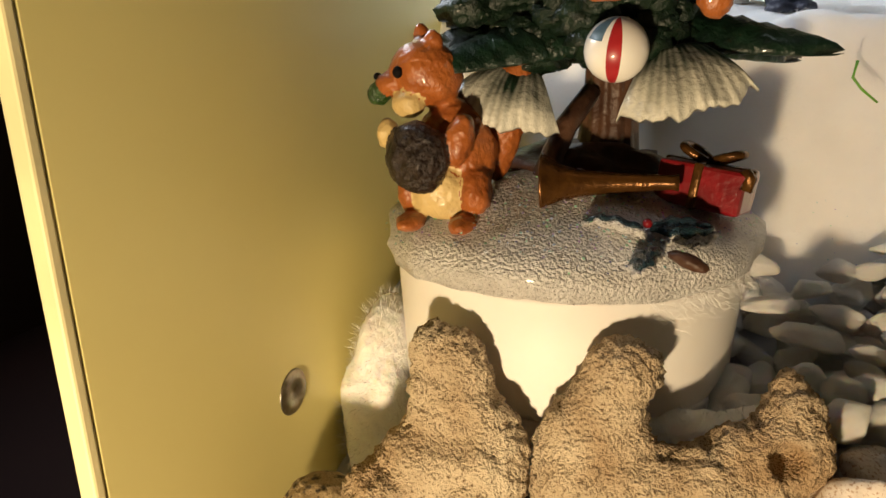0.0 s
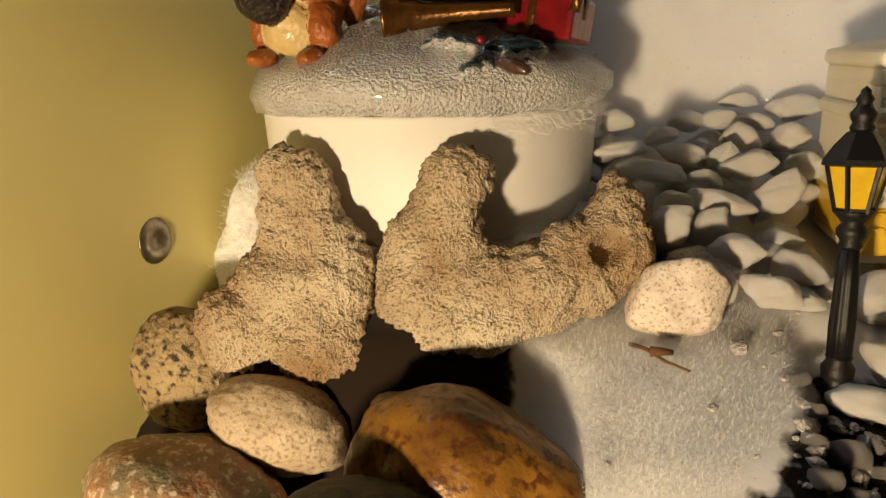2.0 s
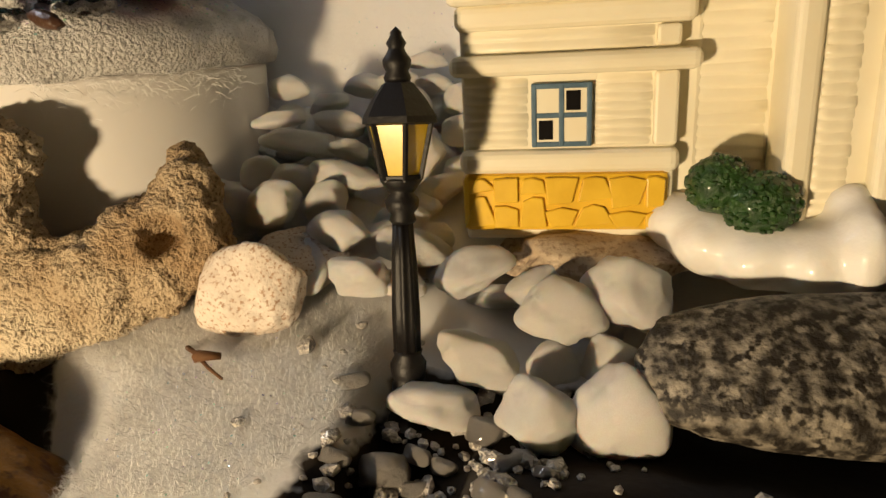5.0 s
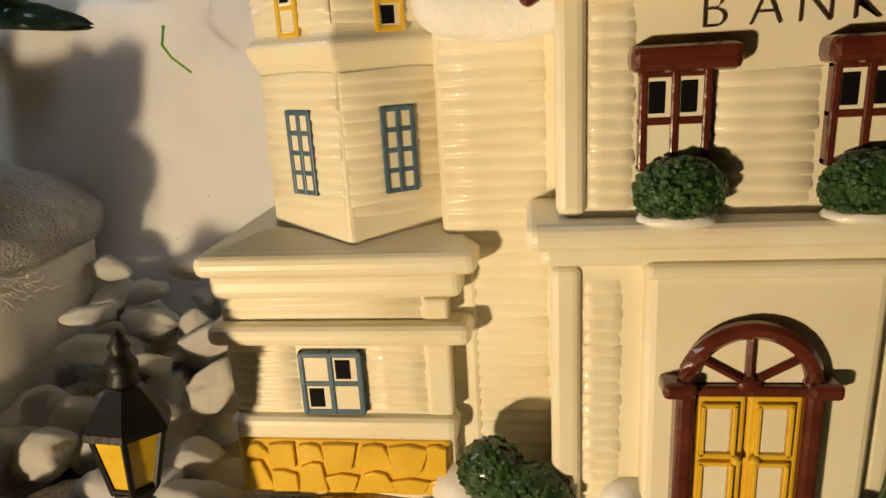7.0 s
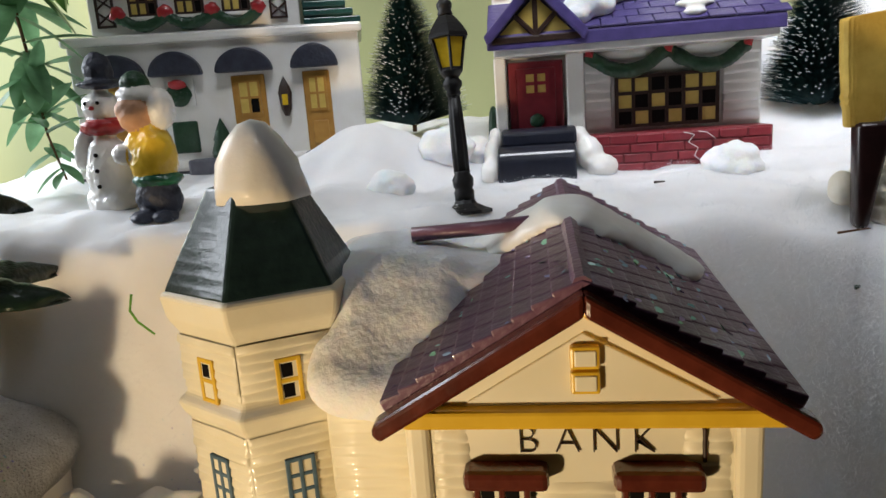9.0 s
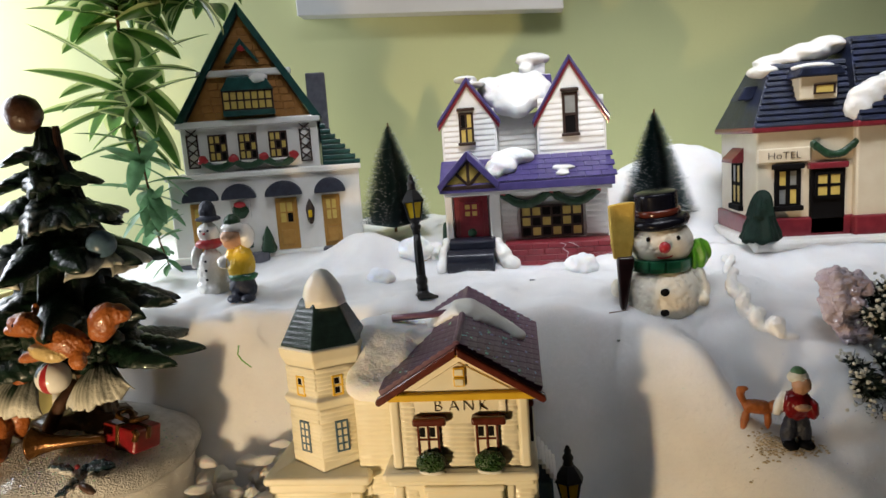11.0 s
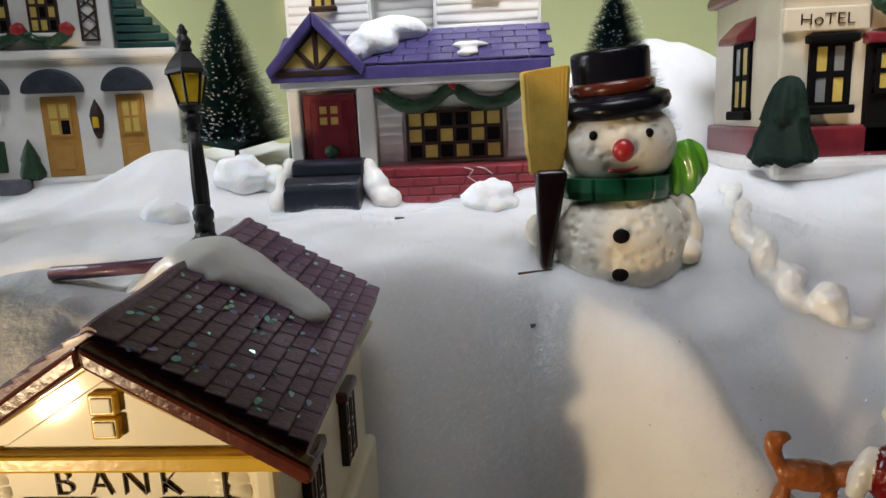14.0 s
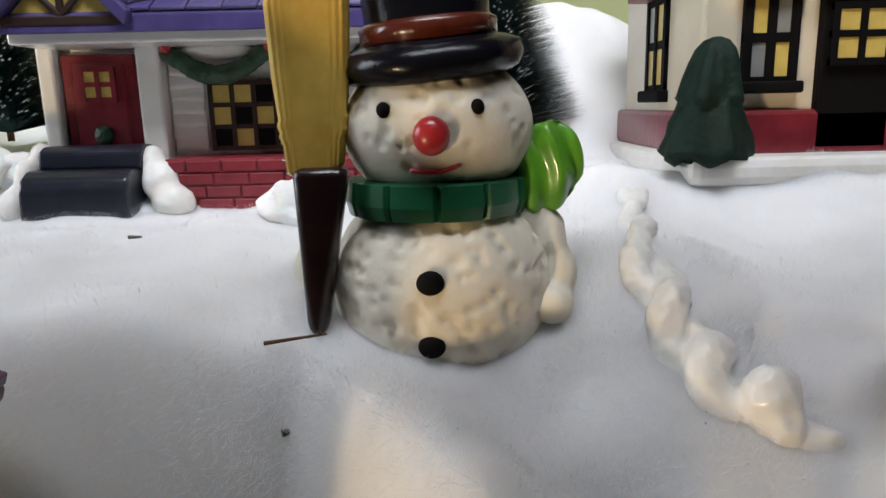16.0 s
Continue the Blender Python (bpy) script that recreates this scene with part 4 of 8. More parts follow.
def bank_tower(h):
    bm = bmesh.new()
    box(bm, 0.1185, 0.1700, 0.2175, 0.275, 0.052, 0.110, 0.0012)
    box(bm, 0.1690, 0.1760, 0.2215, 0.260, 0.052, 0.110, 0.0012)
    wall = part("tower_base", bm, "cream", h)
    for z0, z1, x0, x1, y in ((0.1098, 0.1150, 0.1160, 0.1770, 0.2125), (0.1040, 0.1102, 0.1175, 0.1735, 0.2150), (0.0935, 0.0985, 0.1160, 0.1750, 0.2135), (0.0695, 0.0755, 0.1175, 0.1710, 0.2150)):
        part("moulding", new_box(x0, x1, y, 0.272, z0, z1, 0.0021, 3), "cream", wall)
    prism_top = bmesh.new()
    v = [prism_top.verts.new(p) for p in ((0.1168, 0.2130, 0.1144), (0.1762, 0.2130, 0.1144), (0.1762, 0.272, 0.1144), (0.1168, 0.272, 0.1144), (0.1280, 0.226, 0.1172), (0.1720, 0.226, 0.1172), (0.1720, 0.268, 0.1172), (0.1280, 0.268, 0.1172))]
    for f in ((0, 1, 5, 4), (1, 2, 6, 5), (2, 3, 7, 6), (3, 0, 4, 7), (4, 5, 6, 7), (3, 2, 1, 0)):
        prism_top.faces.new([v[k] for k in f])
    part("ledge_top", prism_top, "cream", wall)
    for x0, x1, z0, z1, rows in ((0.1190, 0.1352, 0.0762, 0.0930, 8), (0.1508, 0.1645, 0.0762, 0.0930, 8), (0.1190, 0.1645, 0.0990, 0.1038, 2)):
        part("siding", siding(bmesh.new(), x0, x1, z0, z1, 0.2175, rows), "cream", wall, "", True)
    part("pilaster", new_box(0.1646, 0.1702, 0.2158, 0.220, 0.0760, 0.0935, 0.0008), "cream", wall)
    part("pilaster", new_box(0.1646, 0.1702, 0.2158, 0.220, 0.0990, 0.1038, 0.0008), "cream", wall)
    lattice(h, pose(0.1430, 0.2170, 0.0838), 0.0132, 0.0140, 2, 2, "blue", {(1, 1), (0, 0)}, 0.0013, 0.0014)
    # yellow footing of irregular flat stones
    foot = part("footing", new_box(0.1180, 0.1690, 0.2160, 0.270, 0.0545, 0.0695, 0.0016), "yellow", h, "yellow painted stone footing")
    rnd = random.Random(8)
    x = 0.1195
    k = 0
    while x < 0.166:
        w = rnd.uniform(0.0055, 0.0085)
        cut = rnd.uniform(0.0595, 0.0645)
        tip = rnd.uniform(-0.002, 0.002)
        for z0, z1 in ((0.0556, cut - 0.0003), (cut + 0.0003, 0.0686)):
            x1 = min(x + w, 0.1682)
            part("stone", prism(bmesh.new(), [(x + 0.0003 + tip * (z0 < cut), z0), (x1 - 0.0003 - tip, z0 + rnd.uniform(0, 0.001)), (x1 - 0.0003 + tip, z1 - rnd.uniform(0, 0.0012)), ((x + x1) / 2, z1), (x + 0.0003 - tip, z1 - rnd.uniform(0, 0.0012))], 0.2150, 0.2175, 0.0004), "yellow", foot)
        x += w
    # hexagonal shaft
    cx, cy = 0.1503, 0.2420
    shaft = part("tower", hexstack(bmesh.new(), cx, cy, [(0.0242, 0.114), (0.0236, 0.1515), (0.0250, 0.1530), (0.0264, 0.1565), (0.0236, 0.1585), (0.0232, 0.1745), (0.0258, 0.1790), (0.0268, 0.1850), (0.0245, 0.1862)]), "cream", h)
    for k, (side, w) in enumerate(((-1, 1), (1, 1))):
        a = radians(-90 + side * 30)
        fx, fy = cx + 0.0206 * math.cos(a), cy + 0.0206 * math.sin(a)
        turn = side * 30
        m = pose(fx, fy, 0, 0, 0, turn)
        for z0, z1, rows in ((0.121, 0.151, 12), (0.160, 0.1745, 6)):
            bm = siding(bmesh.new(), -0.0116, 0.0116, z0, z1, -0.0002, rows, 0.00035)
            bmesh.ops.transform(bm, matrix=m, verts=bm.verts)
            part("siding", bm, "cream", shaft, "", True)
        lattice(h, m @ pose(0, 0.0002, 0.1345), 0.0064, 0.0170, 2, 4, "blue", set(), 0.0011, 0.0013)
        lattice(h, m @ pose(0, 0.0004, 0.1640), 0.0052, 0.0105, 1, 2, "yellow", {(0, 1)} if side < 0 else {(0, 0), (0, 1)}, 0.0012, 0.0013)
    roof = part("tower_roof", bmesh.new(), "slate", h, "dark slate-green hexagonal spire roof")
    bm = bmesh.new()
    levels = []
    for k in range(9):
        r = 0.0250 - 0.0138 * k / 9
        z = 0.1856 + 0.0250 * k / 9
        levels += [(r + 0.0005, z), (r - 0.0009, z + 0.0026)]
    hexstack(bm, cx, cy, levels)
    bm.to_mesh(roof.data)
    bm.free()
    bm = bmesh.new()
    lathe(bm, [(0.0128, 0.2065), (0.0122, 0.2105), (0.0102, 0.2160), (0.0070, 0.2215), (0.0034, 0.2255), (0.0, 0.2265)], 24, cx + 0.0018, cy - 0.001, 0.22)
    part("snow_cap", bm, "snow", roof, "rounded white snow cap", True)
    return h


bank_tower(bank())


# ---- stones ----
def stones():
    left = fused("limestone_rock", [((-0.0625, 0.2000, 0.0785), (0.0082, 0.0085, 0.0112)), ((-0.0520, 0.1990, 0.0785), (0.0082, 0.0085, 0.0106)), ((-0.0550, 0.1985, 0.0680), (0.0156, 0.0100, 0.0135)), ((-0.0520, 0.1960, 0.0530), (0.0202, 0.0120, 0.0185)),
                                    ((-0.0600, 0.1910, 0.0400), (0.0210, 0.0125, 0.0175)), ((-0.0745, 0.1850, 0.0285), (0.0165, 0.0120, 0.0165)), ((-0.0475, 0.1855, 0.0265), (0.0192, 0.0130, 0.0172)), ((-0.0425, 0.1925, 0.0450), (0.0145, 0.0115, 0.0190))],
                 0.0012, "limestone", 0.0020, 0.0014, 95, 520, [((-0.052, 0.184, 0.0585), 0.010, 0.0035), ((-0.050, 0.172, 0.034), 0.010, 0.0030), ((-0.0695, 0.172, 0.0120), 0.007, 0.0065), ((-0.058, 0.190, 0.0720), 0.006, 0.002)], 2, 9)
    tagged(left, "rough tan limestone rock with a narrow top, propped upright", "rock")
    right = fused("limestone_rock", [((-0.0015, 0.2000, 0.0798), (0.0120, 0.0090, 0.0100)), ((-0.0055, 0.1990, 0.0680), (0.0130, 0.0095, 0.0135)), ((-0.0100, 0.1975, 0.0550), (0.0175, 0.0115, 0.0165)), ((-0.0098, 0.1950, 0.0420), (0.0192, 0.0130, 0.0165)), ((0.0040, 0.1925, 0.0350), (0.0220, 0.0135, 0.0202)),
                                     ((0.0130, 0.1940, 0.0420), (0.0185, 0.0120, 0.0162)), ((0.0240, 0.1960, 0.0455), (0.0170, 0.0115, 0.0156)), ((0.0360, 0.2000, 0.0515), (0.0160, 0.0110, 0.0158)), ((0.0460, 0.2030, 0.0580), (0.0130, 0.0105, 0.0145)), ((0.0468, 0.2070, 0.0670), (0.0090, 0.0085, 0.0105)), ((0.0464, 0.2100, 0.0735), (0.0055, 0.0060, 0.0072))],
                  0.0012, "limestone", 0.0017, 0.0014, 95, 520, [((0.0455, 0.1925, 0.0605), 0.0062, 0.0090), ((0.042, 0.196, 0.046), 0.006, 0.003), ((0.018, 0.182, 0.046), 0.008, 0.0015)], 9, 9)
    tagged(right, "rough tan limestone rock curved like a crescent with a hole", "rock")
    big = (("cobble", "porous", (-0.0965, 0.183, 0.0130), (0.0185, 0.0155, 0.0215), "pitted brown porous cobble against the board", 0.10, 31),
           ("cobble", "beige", (-0.0530, 0.168, 0.0050), (0.0235, 0.0150, 0.0145), "smooth beige river cobble", 0.10, 32),
           ("cobble", "granite_red", (-0.0720, 0.140, -0.0130), (0.0330, 0.0260, 0.0220), "red and grey granite cobble, glossy", 0.10, 33),
           ("cobble", "green_stone", (-0.0110, 0.118, 0.0010), (0.0260, 0.0200, 0.0200), "smooth dark grey-green cobble", 0.07, 34),
           ("cobble", "orange_stone", (0.0100, 0.150, 0.0000), (0.0345, 0.0240, 0.0290), "glossy orange-brown agate cobble with dark veins", 0.16, 35),
           ("cobble", "beige", (0.0620, 0.112, -0.0030), (0.0180, 0.0130, 0.0120), "pale beige cobble half under cotton", 0.10, 36),
           ("slab_stone", "dark_slab", (0.1340, 0.134, -0.0075), (0.0570, 0.0360, 0.0180), "dark brown flat stone strewn with grit", 0.10, 37),
           ("slab_stone", "speckled", (0.2030, 0.177, 0.0370), (0.0450, 0.0165, 0.0085), "flat black and white speckled stone", 0.05, 38),
           ("cobble", "pinkish", (0.0670, 0.197, 0.0425), (0.0150, 0.0125, 0.0172), "pale pinkish speckled pebble on the cotton", 0.16, 39),
           ("cobble", "pinkish", (0.0745, 0.213, 0.0470), (0.0150, 0.0110, 0.0120), "grey-beige speckled pebble behind the others", 0.14, 40),
           ("cobble", "beige", (-0.0150, 0.171, 0.0060), (0.0150, 0.0110, 0.0110), "dark beige cobble between larger ones", 0.10, 43),
           # separate pale lump: the slab's lamplit left face put into beige colour
           ("cobble", "beige", (0.0835, 0.131, 0.0055), (0.0085, 0.0190, 0.0175), "pale lump standing for the lit left end of the dark slab", 0.10, 44),
           ("foot_stone", "beige", (0.1500, 0.2165, 0.0465), (0.0330, 0.0180, 0.0088), "flat beige-brown stone under the tower", 0.10, 41))
    turns = {33: (0, 12, -20), 34: (0, -10, 25), 35: (0, 15, -10), 38: (38, 0, 0), 37: (4, 2, 0), 39: (0, 35, 0), 32: (0, 18, 10), 41: (0, 2, 0)}
    for name, mat, c, s, label, rough, seed in big:
        power = 0.8 if name in ("slab_stone", "foot_stone") else 0.95
        bm = chunk(random.Random(seed), s, 11, 5, 9.0) if seed in (36, 39, 40, 41, 43, 44) else blob(bmesh.new(), (0, 0, 0), s, 5, rough, 1.4, seed, (0, 0, 0), 0.035, power)
        ob = part(name, bm, mat, None, "", True)
        ob.matrix_basis = pose(*c, *turns.get(seed, (0, 0, 0)))
        tagged(ob, label, "stone")


def chunk(rnd, size, planes=12, sub=4, soft=18.0):
    """A broken pebble: flat faces cut by random planes, with softened edges."""
    cuts = []
    for k in range(planes):
        d = Vector((rnd.gauss(0, 1), rnd.gauss(0, 1), rnd.gauss(0, 1))).normalized()
        cuts.append((d, rnd.uniform(0.52, 0.92)))
    bm = bmesh.new()
    bmesh.ops.create_icosphere(bm, subdivisions=sub, radius=1)
    for v in bm.verts:
        d = v.co.normalized()
        total = 1.0
        for n, h in cuts:
            c = d.dot(n)
            if c > 0.05:
                total += (c / h) ** soft
        r = total ** (-1 / soft) + 0.09 * noise.noise(d * 1.9 + Vector((cuts[0][1] * 40, 0, 0))) + 0.035 * noise.noise(d * 6 + Vector((cuts[1][1] * 40, 0, 0)))
        v.co = Vector([d[i] * r * size[i] for i in range(3)])
    return bm


def pebbles():
    """White quartz pebbles: some set one by one, the rest strewn at the foot of the bank."""
    rnd = random.Random(11)
    meshes = []
    for k in range(14):
        bm = chunk(rnd, (1.12, rnd.uniform(0.74, 0.92), rnd.uniform(0.62, 0.82)), 16, 4, 12.0)
        mesh = bpy.data.meshes.new("white_pebble")
        bm.to_mesh(mesh)
        bm.free()
        mesh.materials.append(M["quartz"])
        for p in mesh.polygons:
            p.use_smooth = True
        meshes.append(mesh)
    chip = meshes[3].copy()
    chip.materials.clear()
    chip.materials.append(M["silver_grit"])
    placed = []

    def put(x, y, z, r, turn=None):
        ob = new("white_pebble", rnd.choice(meshes))
        t = turn or (rnd.uniform(-25, 25), rnd.uniform(-25, 25), rnd.uniform(0, 180))
        ob.matrix_basis = pose(x, y, z, *t) @ Matrix.Diagonal((r * 1.05, r * 0.95, r * 0.86, 1))
        placed.append((x, y, r))
        tagged(ob, "smooth white quartz pebble lying among others", "pebble", "white quartz pebbles")

    # those that stand out singly: place, width, height, turn
    for x, y, z, w, h, turn in ((0.1145, 0.1806, 0.0240, 0.0203, 0.0150, 5), (0.1237, 0.1903, 0.0300, 0.0212, 0.0180, 14), (0.1372, 0.1782, 0.0245, 0.0190, 0.0245, 24), (0.1395, 0.1903, 0.0290, 0.0130, 0.0150, 10), (0.1545, 0.1770, 0.0240, 0.0205, 0.0340, 8), (0.1546, 0.1928, 0.0290, 0.0165, 0.0210, 14),
                                (0.1420, 0.1953, 0.0405, 0.0215, 0.0190, 26), (0.1392, 0.2073, 0.0426, 0.0180, 0.0160, -10), (0.1580, 0.2020, 0.0435, 0.0205, 0.0265, 10), (0.1200, 0.2032, 0.0465, 0.0212, 0.0150, -18), (0.0925, 0.2031, 0.0458, 0.0180, 0.0155, 0), (0.1030, 0.2302, 0.0481, 0.0180, 0.0140, -10),
                                (0.0850, 0.2150, 0.0550, 0.0180, 0.0145, 20),
                                (0.0650, 0.2200, 0.0620, 0.0175, 0.0170, -15), (0.0535, 0.2220, 0.0600, 0.0210, 0.0165, 35), (0.0780, 0.2260, 0.0610, 0.0150, 0.0150, -30), 
                                (0.1700, 0.1840, 0.0340, 0.0190, 0.0170, 10), (0.0990, 0.2290, 0.0540, 0.0180, 0.0150, 5), (0.0443, 0.2889, 0.0880, 0.0165, 0.0120, 10), (0.0619, 0.2790, 0.0828, 0.0160, 0.0105, -5), (0.0746, 0.2901, 0.0880, 0.0175, 0.0110, 8), (0.0943, 0.3010, 0.0946, 0.0140, 0.0095, 0), (0.1140, 0.2960, 0.0917, 0.0210, 0.0150, -15),
                                (0.0847, 0.2901, 0.0878, 0.0150, 0.0110, -8), (0.0983, 0.2897, 0.0873, 0.0150, 0.0090, 10), (0.0717, 0.2678, 0.0776, 0.0200, 0.0125, 6), (0.0587, 0.2568, 0.0730, 0.0240, 0.0130, 8), (0.0472, 0.2700, 0.0789, 0.0190, 0.0095, -8), (0.0914, 0.2790, 0.0823, 0.0150, 0.0130, 24),
                                (0.1103, 0.2790, 0.0820, 0.0125, 0.0145, 10), (0.0846, 0.2656, 0.0765, 0.0140, 0.0140, -30), (0.0927, 0.2603, 0.0742, 0.0200, 0.0155, -24), (0.0771, 0.2515, 0.0708, 0.0120, 0.0100, 10), (0.1113, 0.2612, 0.0744, 0.0130, 0.0140, 20), (0.1004, 0.2434, 0.0679, 0.0210, 0.0190, -28),
                                (0.0537, 0.2352, 0.0653, 0.0150, 0.0165, 24), (0.0658, 0.2320, 0.0643, 0.0180, 0.0125, 15), (0.0807, 0.2343, 0.0651, 0.0210, 0.0125, 14)):
        ob = new("white_pebble", rnd.choice(meshes))
        ob.matrix_basis = pose(x, y, z, rnd.uniform(-12, 12), turn, rnd.uniform(-15, 15)) @ Matrix.Diagonal((w * 0.54, (w + h) * 0.27, h * 0.66, 1))
        placed.append((x, y, (w + h) / 4))
        tagged(ob, "smooth white quartz pebble lying among others", "pebble", "white quartz pebbles")
        z -= h * 0.5 + 0.0055
        while y > 0.225 and z > ground(x, y):
            put(x + rnd.uniform(-0.004, 0.004), y + rnd.uniform(0, 0.006), z, 0.0098)
            z -= 0.0115
    for k in range(60):
        x, y, r = rnd.uniform(0.096, 0.172), rnd.uniform(0.184, 0.222), rnd.uniform(0.0075, 0.0100)
        if math.hypot(x - 0.108, y - 0.187) > 0.015 and not any(math.hypot(x - a, y - b) < 0.60 * (r + c) for a, b, c in placed):
            put(x, y, max(0.024, ground(x, y)) + r * 0.3, r)
    for x, y, w, h in ((0.0985, 0.1735, 0.0080, 0.0056), (0.1055, 0.1650, 0.0120, 0.0110), (0.0969, 0.1515, 0.0090, 0.0076), (0.1020, 0.1520, 0.0056, 0.0042), (0.1128, 0.1630, 0.0070, 0.0046), (0.1174, 0.1565, 0.0114, 0.0074), (0.1259, 0.1770, 0.0094, 0.0096), (0.1295, 0.1566, 0.0085, 0.0066), (0.1324, 0.1671, 0.0075, 0.0046), (0.1072, 0.1500, 0.0050, 0.0046), (0.1301, 0.1890, 0.0075, 0.0052), (0.0966, 0.1620, 0.0074, 0.0052), (0.0960, 0.1800, 0.0080, 0.0050), (0.1120, 0.1700, 0.0070, 0.0060), (0.1180, 0.1690, 0.0066, 0.0050), (0.1060, 0.1560, 0.0060, 0.0050), (0.1400, 0.1640, 0.0060, 0.0040), (0.135, 0.156, 0.0056, 0.0036)):
        ob = new("stone_chip", chip)
        ob.matrix_basis = pose(x, y, ground(x, y) + 0.22 * h, rnd.uniform(-20, 20), rnd.uniform(-20, 20), rnd.uniform(-20, 20)) @ Matrix.Diagonal((w * 0.52, (w + h) * 0.27, h * 0.74, 1))
        tagged(ob, "small silvery-grey stone chip near the lamp's foot", "stone chip", "silvery stone chips")
    tries = 0
    while len(placed) < 255 and tries < 16000:
        tries += 1
        x, y = rnd.uniform(0.030, 0.160), rnd.uniform(0.213, 0.335)
        if x > 0.105 and y < 0.285 or x < 0.045 and y < 0.235 or ground(x, y) > 0.098 or ground(x, y + 0.008) - ground(x, y) > 0.010:
            continue
        r = rnd.uniform(0.0095, 0.0142)
        if any((x - a) ** 2 + (y - b) ** 2 < (0.46 * (r + c)) ** 2 for a, b, c in placed):
            continue
        put(x, y, ground(x, y) + r * 0.35 + (0.004 + 0.016 * smooth01((y - 0.262) / 0.03)) * rnd.random(), r)


def gravel():
    """Fine dark gravel beside the house and grit on the slab."""
    rnd = random.Random(17)
    bm = bmesh.new()
    for k in range(2600):
        x, y = rnd.uniform(0.268, 0.42), rnd.uniform(0.10, 0.305)
        z = ground(x, y)
        if z > low_ground(x, y) + 0.010 or is_gravel(x, y) < 0.5:
            continue
        s = rnd.uniform(0.0018, 0.0040)
        blob(bm, (x, y, z + s * 0.3), (s, s * rnd.uniform(0.6, 0.9), s * rnd.uniform(0.4, 0.7)), 1, 0.5, 1.5, k, (rnd.uniform(-30, 30), rnd.uniform(-30, 30), rnd.uniform(0, 180)))
    tagged(part("gravel", bm, "gravel"), "dark grey gravel chips spread beside the bank", "gravel", kind="stuff")
    bm = bmesh.new()
    for k in range(230):
        x, y = rnd.gauss(0.122, 0.018), rnd.gauss(0.166, 0.015)
        q = ((x - 0.134) / 0.057) ** 2 + ((y - 0.138) / 0.037) ** 2
        z = max(-0.0075 + 0.0178 * max(0, 1 - q ** 1.6) ** 0.4 if q < 1 else -0.02, ground(x, y))
        s = rnd.uniform(0.0007, 0.0019) * (2.0 if rnd.random() < 0.16 else 1)
        blob(bm, (x, y, z + s * 0.4), (s, s * 0.8, s * 0.6), 1, 0.4, 1.5, k, (rnd.uniform(-30, 30), 0, rnd.uniform(0, 180)))
    tagged(part("grit", bm, "silver_grit"), "pale glittering grit scattered on dark stone", "grit", kind="stuff")


# ---- street lamps ----
def street_lamp():
    lampost = thing("street_lamp", Matrix.Identity(4), "black miniature street lamp with yellow lantern panes", "street lamp", "miniature street lamps")
    bm = bmesh.new()
    lathe(bm, [(0.0105, 0.0), (0.0105, 0.0014), (0.0078, 0.0024), (0.0046, 0.0042), (0.0038, 0.0060)], 8)
    part("foot", bm, "iron", lampost)
    bm = bmesh.new()
    lathe(bm, [(0.0038, 0.0055), (0.0040, 0.0090), (0.0034, 0.0100), (0.0040, 0.0112), (0.0042, 0.0140), (0.0030, 0.0160), (0.0034, 0.0170)], 20)
    part("base", bm, "iron", lampost, "", True)
    bm = bmesh.new()
    lathe(bm, [(0.0032, 0.0165), (0.0033, 0.0260), (0.0029, 0.0380), (0.0023, 0.0470)], 36, flute=9, flute_depth=0.16)
    part("post", bm, "iron", lampost, "", True)
    bm = bmesh.new()
    lathe(bm, [(0.0024, 0.0462), (0.0030, 0.0470), (0.0026, 0.0484), (0.0036, 0.0498), (0.0038, 0.0515), (0.0026, 0.0530), (0.0034, 0.0540), (0.0046, 0.0556), (0.0046, 0.0562)], 20)
    part("collar", bm, "iron", lampost, "", True)
    bm = bmesh.new()
    lathe(bm, [(0.0070, 0.0676), (0.0086, 0.0680), (0.0084, 0.0694), (0.0062, 0.0730), (0.0036, 0.0762), (0.0026, 0.0768)], 6)
    lantern = part("lantern", bm, "iron", lampost)
    part("ring", lathe(bmesh.new(), [(0.0048, 0.0556), (0.0050, 0.0568), (0.0044, 0.0570)], 6), "iron", lantern)
    for k in range(6):
        a = radians(60 * k)
        part("bar", tube(bmesh.new(), [(0.0044 * math.cos(a), 0.0044 * math.sin(a), 0.0560), (0.0072 * math.cos(a), 0.0072 * math.sin(a), 0.0682)], 0.00062, 5), "iron", lantern)
    for k in range(6):
        a, b = radians(60 * k + 5), radians(60 * k + 55)
        q = bmesh.new()
        v = [q.verts.new(p) for p in ((0.0041 * math.cos(a), 0.0041 * math.sin(a), 0.0566), (0.0041 * math.cos(b), 0.0041 * math.sin(b), 0.0566), (0.0068 * math.cos(b), 0.0068 * math.sin(b), 0.0680), (0.0068 * math.cos(a), 0.0068 * math.sin(a), 0.0680))]
        f = q.faces.new(v)
        ext = bmesh.ops.extrude_face_region(q, geom=[f])
        for w in ext["geom"]:
            if isinstance(w, bmesh.types.BMVert):
                w.co = Vector((w.co.x * 0.92, w.co.y * 0.92, w.co.z))
        part("pane", q, "amber", lantern)
    bm = bmesh.new()
    lathe(bm, [(0.0026, 0.0765), (0.0030, 0.0775), (0.0024, 0.0788), (0.0030, 0.0800), (0.0031, 0.0812), (0.0020, 0.0828), (0.0017, 0.0836), (0.0022, 0.0846), (0.0012, 0.0862), (0.0013, 0.0868), (0.0, 0.0880)], 16)
    part("finial", bm, "iron", lampost, "", True)
    return lampost


